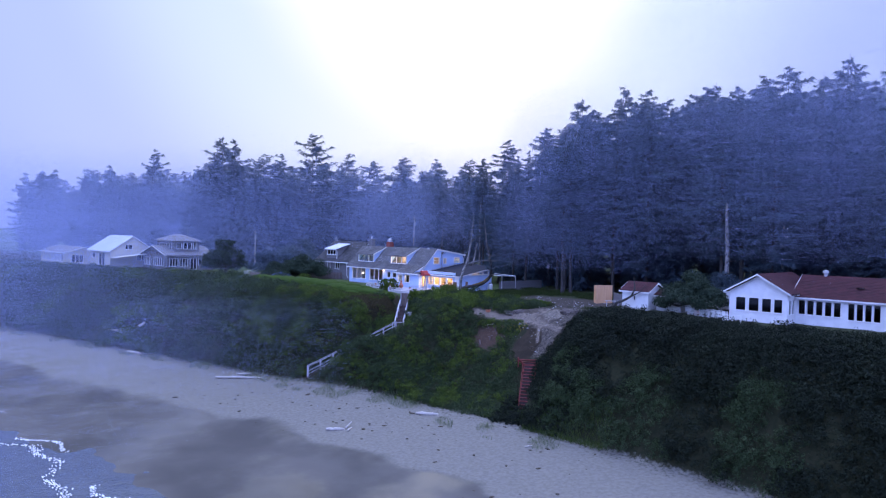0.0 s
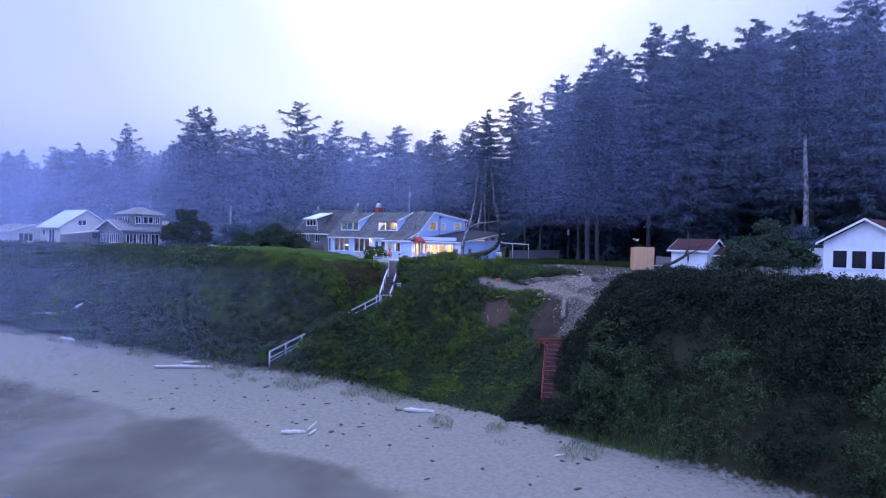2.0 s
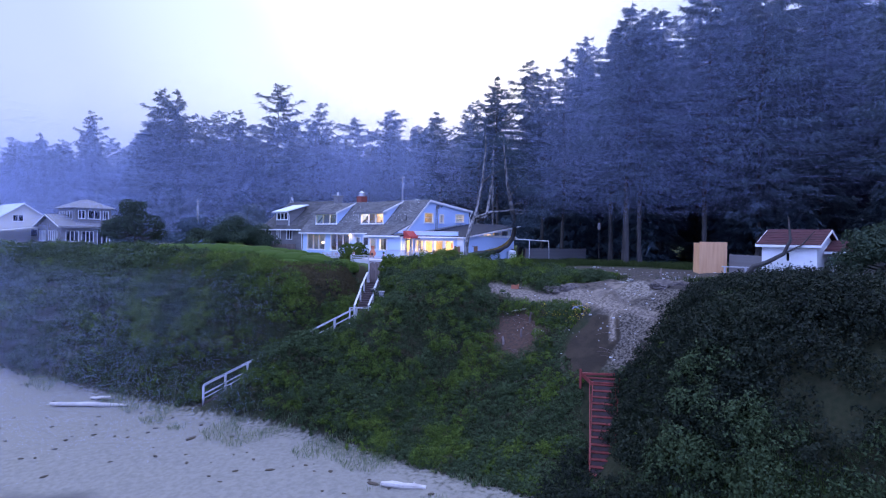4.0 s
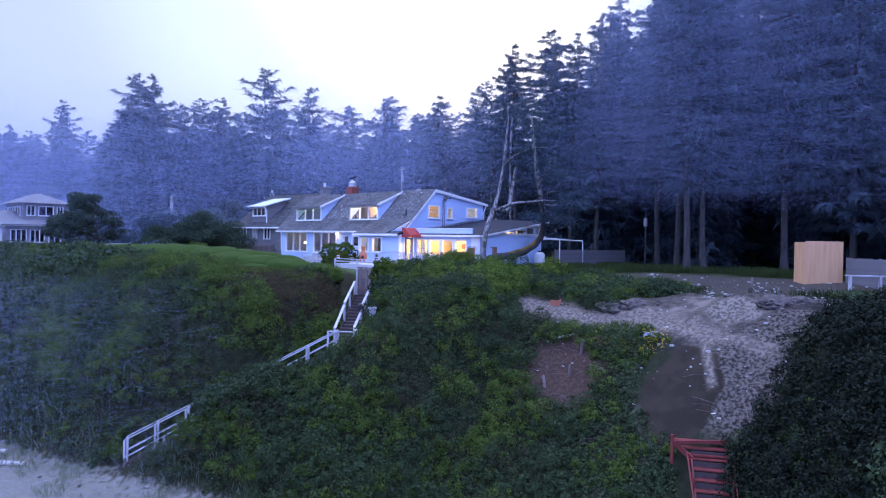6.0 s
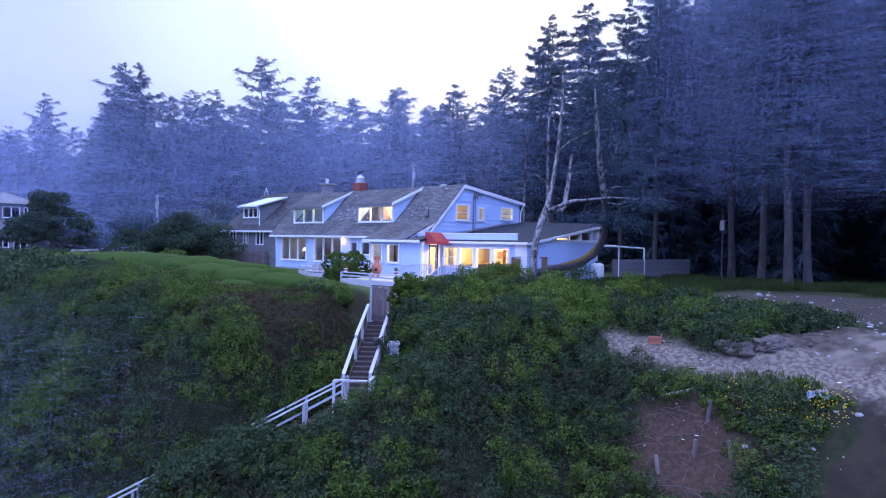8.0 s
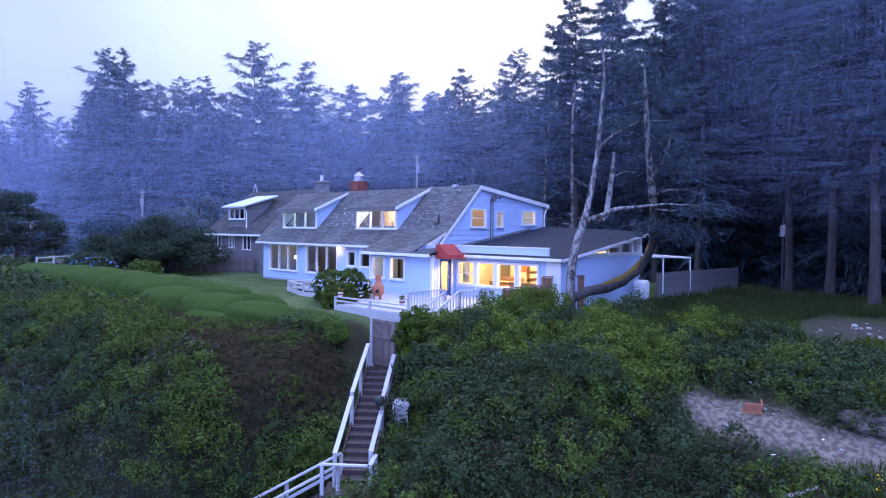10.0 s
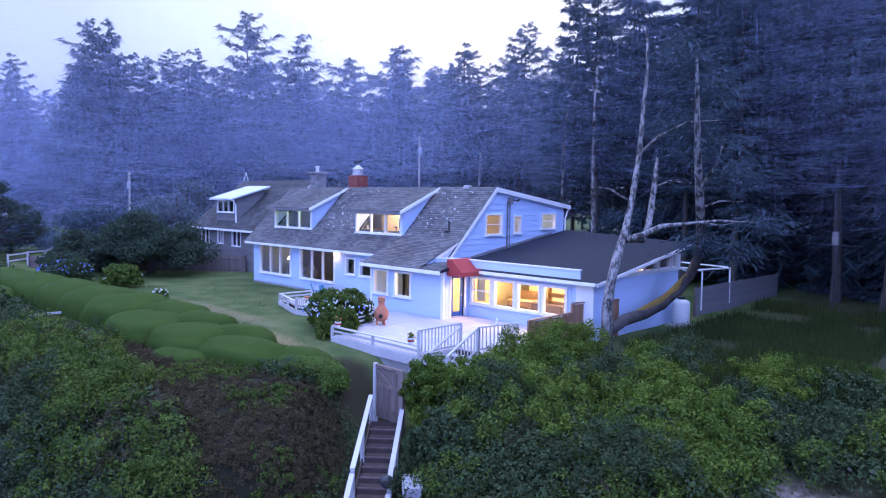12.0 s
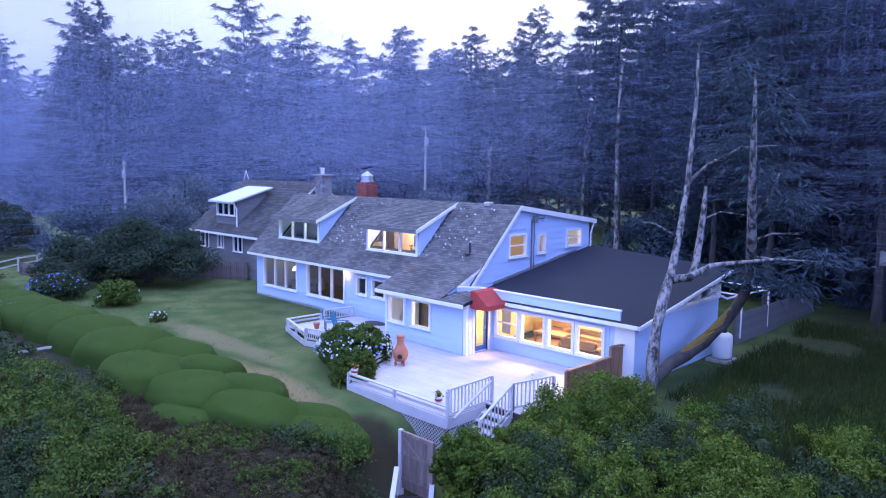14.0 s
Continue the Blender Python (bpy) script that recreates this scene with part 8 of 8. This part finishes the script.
x, y = clumped(rng, (10.5, 23), (-1.8, 2.6), 15000, lambda x, y: ~bare(x, y), 0.35, -0.05, 9.0)
blades("yellow_weeds", x, y, 0.4, 0.06, "leaf", rng, "yellow-green weeds beside the path")
x, y = clumped(rng, (-3, 44), (-27, -17), 26000, lambda x, y: (y < TOE(x) + 1.2) & (y > TOE(x) - 4.0 + 2.5 * patch_noise(x, y, 0.25, 1.0)), 0.35, 0.08, 5.0)
blades("dune_grass", x, y, 0.5, 0.03, "dune", rng, "pale dune grass at the foot of the bluff")
x, y = clumped(rng, (-70, -3), (-42, -24), 24000, lambda x, y: (y < TOE(x) + 2) & (y > TOE(x) - 2.2), 0.15, 0.05, 6.0)
blades("dune_grass", x, y, 0.7, 0.06, "dune", rng, "pale dune grass at the foot of the bluff")
x, y = clumped(rng, (30, 44), (-21, -15.5), 9000, lambda x, y: (y > TOE(x) - 0.8) & (y < TOE(x) + 2.0), 0.3, -0.1, 5.5)
blades("dune_grass", x, y, 0.8, 0.04, "grass", rng, "green dune grass at the foot of the bluff")
x, y = clumped(rng, (17.2, 25), (-9.8, -5.4), 7000, lambda x, y: ((x - 23.6) / 2.3) ** 2 + ((y + 7.5) / 1.2) ** 2 < 1, 0.5, -0.5, 2.0)
blades("weed_patch", x, y, 0.4, 0.035, "leaf", rng, "lush green weeds beside the mud slide")
x, y = clumped(rng, (-27, 2), (-10.5, -0.2), 36000, lambda x, y: (x < -4.5) | (y < -8.2), 0.5, -0.35, 8.0)
blades("lawn", x, y, 0.055, 0.016, "grass", rng, "mown lawn in front of the house", 0.8)


fl = rng.uniform(size=(420, 2)) * np.array([3.8, 1.1]) + np.array([22.3, -8.2])
fl = fl[patch_noise(fl[:, 0], fl[:, 1], 0.8, 3.0) > -0.1]
scrub(leaflets("yellow_flowers", np.stack([fl[:, 0], fl[:, 1], height(fl[:, 0], fl[:, 1]) + rng.uniform(0.3, 0.6, len(fl))], 1), np.array([0.3, -0.3, 1.0]) + rng.normal(size=(len(fl), 3)) * 0.4, 0.055, 0.05, "petal_yellow", None, rng), "small yellow flowers among the weeds", "flowers")


def hedge(x, y, rx, ry, tall, turn, seed, base=None):
    """One clipped cushion of the hedge: a solid heart under a close coat of small leaves."""
    rng = np.random.default_rng(seed)
    z0 = float(height(x, y)) - 0.2 if base is None else base
    h = empty("clipped_hedge", x, y, z0, turn, "smoothly clipped rounded green hedge cushion", "hedge", "clipped garden hedge")
    bm = bmesh.new()
    bmesh.ops.create_icosphere(bm, subdivisions=4, radius=1.0)
    for v in bm.verts:
        q = 1 + 0.07 * noise.noise(Vector((v.co.x * 1.6 + seed, v.co.y * 1.6, v.co.z * 2))) + 0.025 * noise.noise(v.co * 9 + Vector((seed, 0, 0)))
        flat = max(v.co.z, -0.35)
        v.co = Vector((math.copysign(abs(v.co.x) ** 0.85, v.co.x) * rx * q, math.copysign(abs(v.co.y) ** 0.85, v.co.y) * ry * q, math.copysign(abs(flat) ** 0.58, flat) * tall * q))
    verts = np.array([tuple(v.co) for v in bm.verts])
    bm.normal_update()
    norms = np.array([tuple(v.normal) for v in bm.verts])
    part("hedge_core", bm, "hedge", h, smooth=True)
    k = rng.integers(0, len(verts), int(1100 * rx * ry))
    j = rng.integers(0, len(verts), len(k))
    p = verts[k] + rng.normal(size=(len(k), 3)) * 0.07
    p += norms[k] * rng.uniform(-0.02, 0.03, len(k))[:, None]
    ln = rng.uniform(0.035, 0.06, len(k))
    leaflets("hedge_leaves", p, norms[k] + rng.normal(size=p.shape) * 0.3, ln, ln * 0.7, "hedge", h, rng)
    return h


HEDGE = ((-18.5, -12.5, 2.8, 1.6, 1.5, 5), (-15.0, -12.2, 2.6, 1.6, 1.55, 0), (-11.8, -11.9, 2.5, 1.7, 1.5, 8), (-8.8, -11.7, 2.4, 1.8, 1.45, 15), (-6.2, -10.9, 1.9, 1.2, 1.3, 20), (-5.4, -12.3, 2.4, 1.5, 1.2, 5),
         (-3.6, -10.9, 1.6, 0.95, 1.25, 25), (-2.4, -11.9, 2.1, 1.4, 1.1, 10), (-0.9, -10.7, 1.6, 0.9, 1.1, 20), (0.4, -11.4, 2.0, 1.15, 1.0, 15), (2.0, -10.2, 1.5, 0.7, 0.75, 22), (2.7, -10.5, 1.9, 0.8, 0.65, 20), (-1.2, -13.0, 1.5, 0.65, 0.6, 10),
         (-22.0, -12.6, 2.8, 1.5, 1.4, 0), (-25.5, -12.8, 2.8, 1.5, 1.35, 0), (-20.5, -14.9, 3.0, 1.2, 1.1, 5), (-26.5, -15.0, 3.0, 1.4, 1.2, 0))
for i, row in enumerate(HEDGE):
    hedge(*row, 40 + i)


def shrub(x, y, r, tall, mat, size, seed, label, dots=None, per=1500, name="shrub", squash=1.0):
    """A round bush: forking stems and a coat of leaves, with flower heads where it has them."""
    rng = np.random.default_rng(seed)
    z0 = float(height(x, y)) - 0.1
    s = empty(name, x, y, z0, 0, label, "shrub")
    bm = bmesh.new()
    for _ in range(9):
        a, q = rng.uniform(0, 6.28), rng.uniform(0.3, 0.8) * r
        tube(bm, [(0, 0, 0), (0.4 * q * math.cos(a), 0.4 * q * math.sin(a), tall * 0.4), (q * math.cos(a), q * math.sin(a), tall * rng.uniform(0.6, 0.85))], [0.05, 0.035, 0.012], 5)
    part("stems", bm, "bark", s)
    n = 46
    turn, up = rng.uniform(0, 2 * math.pi, n), rng.uniform(0.12, 0.82, n)
    out = r * 0.74 * np.sqrt(1 - up ** 2) * rng.uniform(0.75, 1.0, n)
    c = np.stack([out * np.cos(turn), out * np.sin(turn), up * tall], 1)
    rr = rng.uniform(0.3, 0.42, n) * r
    bushes("foliage", c, rr, per, size, mat, rng, 0.9, s)
    if dots:
        d = rng.normal(size=(400, 3))
        d /= np.linalg.norm(d, axis=1, keepdims=True)
        d[:, 2] = 0.15 + 0.85 * np.abs(d[:, 2])
        for mat2, a, b, lab in dots:
            bm = bmesh.new()
            for q in d[a:b]:
                bmesh.ops.create_icosphere(bm, subdivisions=1, radius=rng.uniform(0.03, 0.055), matrix=Matrix.Translation((q[0] * r * 0.96, q[1] * r * 0.96, tall * 0.44 + q[2] * tall * 0.62)))
            tagged(part("flower_heads", bm, mat2, s, lab), kind="stuff")
    return s


shrub(-1.4, -5.7, 1.65, 1.5, "leaf", 0.075, 70, "hydrangea bush with blue and white flower heads beside the deck", (("petal_white", 0, 300, "small white flower heads"), ("petal_blue", 300, 390, "blue flower heads")), 2600, "hydrangea")
shrub(0.2, -7.0, 0.95, 1.3, "leaf", 0.07, 71, "dense green bush hugging the deck corner", None, 2800)
shrub(-24.8, -9.6, 1.7, 1.5, "leaf_dark", 0.12, 72, "blue hydrangea bush in the garden border", (("petal_blue", 0, 150, "blue flower heads"),), 500, "hydrangea")
shrub(-20.5, -7.8, 1.3, 1.3, "leaf", 0.14, 73, "bright leafy border plant", (("petal_white", 0, 7, "white flowers"),), 400)
shrub(-14.7, -7.9, 0.45, 0.6, "leaf_lush", 0.07, 74, "small white flowering plant on the lawn", (("petal_white", 0, 26, "white flower heads"),), 1500)
shrub(7.9, -8.6, 1.4, 2.25, "leaf_lush", 0.07, 75, "rounded evergreen bush beside the weathered gate", None, 3600)
shrub(10.1, -10.6, 1.3, 1.5, "leaf_dark", 0.10, 76, "dark twiggy bush beside the stairs", None, 1300)

# sea haze as hair-thin blue-tinted triangles, in blocks placed to fit the camera's view
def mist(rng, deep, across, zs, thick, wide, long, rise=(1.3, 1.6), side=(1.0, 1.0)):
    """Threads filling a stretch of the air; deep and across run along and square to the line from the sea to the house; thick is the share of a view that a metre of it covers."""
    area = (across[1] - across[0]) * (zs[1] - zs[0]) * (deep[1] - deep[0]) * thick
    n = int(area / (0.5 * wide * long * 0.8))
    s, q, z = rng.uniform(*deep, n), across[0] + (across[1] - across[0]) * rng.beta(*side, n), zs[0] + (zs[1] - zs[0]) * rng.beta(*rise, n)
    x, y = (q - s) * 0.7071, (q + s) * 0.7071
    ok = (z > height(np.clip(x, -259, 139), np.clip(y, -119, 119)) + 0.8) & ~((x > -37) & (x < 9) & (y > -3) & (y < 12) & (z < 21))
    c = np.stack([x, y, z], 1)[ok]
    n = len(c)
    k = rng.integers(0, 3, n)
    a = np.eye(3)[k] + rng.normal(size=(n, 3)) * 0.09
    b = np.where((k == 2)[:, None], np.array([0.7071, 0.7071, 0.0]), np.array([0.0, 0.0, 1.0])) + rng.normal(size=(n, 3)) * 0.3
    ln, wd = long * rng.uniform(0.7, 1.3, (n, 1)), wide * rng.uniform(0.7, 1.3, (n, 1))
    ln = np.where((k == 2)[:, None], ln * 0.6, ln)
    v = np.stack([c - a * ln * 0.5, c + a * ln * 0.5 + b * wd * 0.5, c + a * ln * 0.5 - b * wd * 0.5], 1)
    return tagged(trios("mist", v, "mist"), "blue-tinted threads standing in for sea haze between shore and wood", "mist", kind="stuff")


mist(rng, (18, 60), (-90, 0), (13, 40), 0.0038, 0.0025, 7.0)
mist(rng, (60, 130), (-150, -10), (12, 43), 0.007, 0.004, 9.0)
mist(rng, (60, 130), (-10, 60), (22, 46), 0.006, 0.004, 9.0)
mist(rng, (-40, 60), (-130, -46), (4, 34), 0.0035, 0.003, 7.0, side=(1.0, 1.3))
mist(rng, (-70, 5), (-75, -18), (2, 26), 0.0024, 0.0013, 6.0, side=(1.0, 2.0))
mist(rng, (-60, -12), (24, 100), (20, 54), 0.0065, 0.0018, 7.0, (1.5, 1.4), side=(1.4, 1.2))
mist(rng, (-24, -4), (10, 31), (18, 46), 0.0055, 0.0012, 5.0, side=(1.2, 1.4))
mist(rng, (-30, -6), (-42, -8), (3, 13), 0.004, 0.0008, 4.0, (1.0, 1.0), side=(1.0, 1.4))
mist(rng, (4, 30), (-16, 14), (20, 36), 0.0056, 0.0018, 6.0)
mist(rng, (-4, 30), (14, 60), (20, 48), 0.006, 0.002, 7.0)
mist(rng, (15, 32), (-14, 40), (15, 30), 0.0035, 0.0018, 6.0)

# ---- furniture and lamps in the rooms ----
def lamp(name, x, y, z, power, colour, size, label, glow="bulb", shape="shade"):
    o = empty(name, x, y, z, 0, label, "lamp")
    if shape == "shade":
        part("shade", lathe(((0.2, 0.0), (0.14, 0.22)), 14), glow, o, "glowing lampshade")
        part("stem", lathe(((0.1, -0.4), (0.02, -0.37), (0.02, 0.0)), 10), "brown", o)
    elif shape == "ceiling":
        part("bowl", lathe(((0.06, -0.14), (0.2, -0.08), (0.22, 0.0)), 16), glow, o, "glowing bowl")
        part("rose", lathe(((0.1, 0.0), (0.1, 0.05)), 12), "metal", o)
    else:
        part("lens", lathe(((0.04, -0.2), (0.09, -0.16), (0.09, 0.0)), 12), glow, o, "bright bulb glass")
        part("bracket", boxes((-0.05, 0.05, -0.02, 0.14, 0.0, 0.1)), "metal", o)
    L = new("light", bpy.data.lights.new("light", "POINT"))
    L.data.energy, L.data.color, L.data.shadow_soft_size = power, colour, size
    L.parent = o
    L.location = (0, -0.12 if shape == "wall" else 0, -0.32 if shape != "shade" else 0.3)
    return o


WARM = (1.0, 0.6, 0.25)
lamp("porch_lamp", -9.05, -0.16, 16.3, 4, (1.0, 0.6, 0.3), 0.08, "lit porch lamp on the blue front wall", shape="wall")
lamp("ceiling_lamp", 3.0, 1.9, 16.42, 620, (1.0, 0.64, 0.3), 0.2, "lit ceiling lamp in the sunroom", "tube", "ceiling")
lamp("ceiling_lamp", 5.8, 1.9, 16.42, 620, (1.0, 0.64, 0.3), 0.2, "lit ceiling lamp in the sunroom", "tube", "ceiling")
lamp("ceiling_lamp", -6.1, 1.5, 19.2, 170, (1.0, 0.74, 0.5), 0.2, "lit ceiling lamp in the attic bedroom", "tube_soft", "ceiling")
lamp("table_lamp", -13.3, 1.5, 18.1, 45, (0.85, 1.0, 0.45), 0.12, "small lit desk lamp behind the dormer window", "tube_soft")
lamp("ceiling_lamp", -10.2, 2.8, 16.5, 22, WARM, 0.2, "lit ceiling lamp in the dining room", "tube", "ceiling")
lamp("table_lamp", -17.0, 2.0, 15.2, 10, WARM, 0.12, "lit table lamp in the living room", "tube_soft")
lamp("ceiling_lamp", -2.0, 6.4, 18.9, 120, (1.0, 0.7, 0.42), 0.15, "lit ceiling lamp behind the gable windows", "tube_soft", "ceiling")
lamp("ceiling_lamp", -2.0, 2.9, 19.3, 60, (1.0, 0.7, 0.42), 0.15, "lit ceiling lamp behind the gable windows", "tube_soft", "ceiling")
lamp("hall_lamp", 0.55, -0.9, 15.95, 120, WARM, 0.12, "lit lamp inside the glazed door", "tube_soft", "ceiling")


def table(x, y, z, w, d, h, label, mat="brown"):
    t = empty("table", x, y, z, 0, label, "table")
    part("tabletop", boxes((-w / 2, w / 2, -d / 2, d / 2, h - 0.04, h), bevel=0.008), mat, t)
    for sx in (-1, 1):
        for sy in (-1, 1):
            part("leg", boxes((sx * (w / 2 - 0.06) - 0.03, sx * (w / 2 - 0.06) + 0.03, sy * (d / 2 - 0.06) - 0.03, sy * (d / 2 - 0.06) + 0.03, 0, h - 0.04)), mat, t)


def sofa(x, y, z, w, turn, label, mat="brown"):
    s = empty("sofa", x, y, z, turn, label, "sofa")
    part("base", boxes((-w / 2, w / 2, -0.4, 0.4, 0.08, 0.42), bevel=0.05), mat, s)
    part("back", boxes((-w / 2, w / 2, 0.22, 0.45, 0.42, 0.85), bevel=0.06), mat, s)
    for sx in (-1, 1):
        part("arm", boxes((sx * w / 2 - 0.12, sx * w / 2 + 0.12, -0.42, 0.42, 0.1, 0.6), bevel=0.05), mat, s)


table(3.2, 1.6, 14.0, 1.5, 0.8, 0.75, "dark wooden table behind the sunroom windows")
sofa(4.9, 1.3, 14.0, 1.7, 180, "brown padded sofa behind the sunroom windows", "brown")
sofa(2.0, 3.4, 14.0, 1.6, 0, "brown padded sofa in the sunroom", "brown")
table(6.4, 1.0, 14.0, 0.6, 0.5, 0.7, "small side table in the sunroom")
table(-10.8, 2.2, 14.05, 1.8, 0.9, 0.75, "dark dining table behind the tall windows")
sofa(-15.6, 2.0, 14.05, 1.9, 10, "pale sofa behind the tall windows", "curtain")
table(-13.3, 1.6, 16.95, 1.2, 0.6, 0.75, "desk behind the dormer window")
bc = empty("bookcase", 3.6, 4.2, 14.0, 0, "tall open wooden shelf against the sunroom wall", "shelf")
for k in range(5):
    part("shelf_board", boxes((-0.8, 0.8, -0.15, 0.15, 0.4 * k, 0.4 * k + 0.03)), "brown", bc)
for sx in (-0.82, 0.8):
    part("side", boxes((sx, sx + 0.02, -0.15, 0.15, 0, 1.7)), "brown", bc)
pic = empty("wall_picture", 2.4, 4.36, 15.3, 0, "framed picture on the sunroom wall", "picture")
part("frame", boxes((-0.3, 0.3, -0.03, 0.02, -0.2, 0.25)), "brown", pic)
part("sheet", boxes((-0.25, 0.25, -0.035, -0.03, -0.15, 0.2)), "orange", pic)
for x0, x1, z0, z1 in ((1.55, 2.05, 14.7, 15.8), (-13.1, -12.75, 17.6, 18.6)):
    yy = 0.1 if z0 < 17 else 0.9
    cu = empty("curtain", 0, 0, 0, label="pale drawn curtain hanging at a window", category="curtain")
    bm = bmesh.new()
    n = 14
    rows = [[bm.verts.new((x0 + (x1 - x0) * i / n, yy + 0.03 * math.sin(i * 2.1), z)) for i in range(n + 1)] for z in (z0, z1)]
    back = [[bm.verts.new((v.co.x, v.co.y + 0.012, v.co.z)) for v in r_] for r_ in rows]
    for i in range(n):
        bm.faces.new((rows[0][i], rows[0][i + 1], rows[1][i + 1], rows[1][i]))
        bm.faces.new((back[0][i + 1], back[0][i], back[1][i], back[1][i + 1]))
    part("cloth", bm, "curtain", cu)
    part("rod", boxes((x0 - 0.1, x1 + 0.1, yy - 0.03, yy + 0.03, z1, z1 + 0.03)), "brown", cu)


oc = empty("office_chair", -5.05, 1.25, 16.95, 25, "dark blue desk chair behind the dormer window", "chair")
part("seat", boxes((-0.25, 0.25, -0.25, 0.25, 0.62, 0.7), bevel=0.03), "teal", oc)
part("backrest", boxes((-0.22, 0.22, 0.2, 0.26, 0.82, 1.42), bevel=0.025), "teal", oc)
part("column", moved(lathe(((0.03, 0.0), (0.03, 0.6)), 8), pose(0, 0, 0.06)), "black", oc)
for sx in (-1, 1):
    part("armrest", boxes((sx * 0.3 - 0.03, sx * 0.3 + 0.03, -0.15, 0.18, 0.88, 0.92), (sx * 0.3 - 0.02, sx * 0.3 + 0.02, 0.0, 0.05, 0.64, 0.88)), "black", oc)
for k in range(5):
    bm = bmesh.new()
    a = k * 1.2566
    beam(bm, (0, 0, 0.08), (0.28 * math.cos(a), 0.28 * math.sin(a), 0.05), 0.04, 0.04)
    part("foot", bm, "black", oc)
for x, mat_, lab in ((-13.0, "leaf_lush", "small green potted plant on the window desk"), (-12.7, "leaf_lush", "small green potted plant on the window desk")):
    pp = empty("potted_plant", x, 1.45, 17.7, 0, lab, "plant")
    part("pot", lathe(((0.06, 0.0), (0.08, 0.12), (0.07, 0.12)), 10), "terracotta", pp)
    rr = np.random.default_rng(int(abs(x) * 10))
    leaflets("leaves", rr.normal(size=(60, 3)) * 0.07 + np.array([0, 0, 0.22]), rr.normal(size=(60, 3)), 0.08, 0.05, mat_, pp, rr)
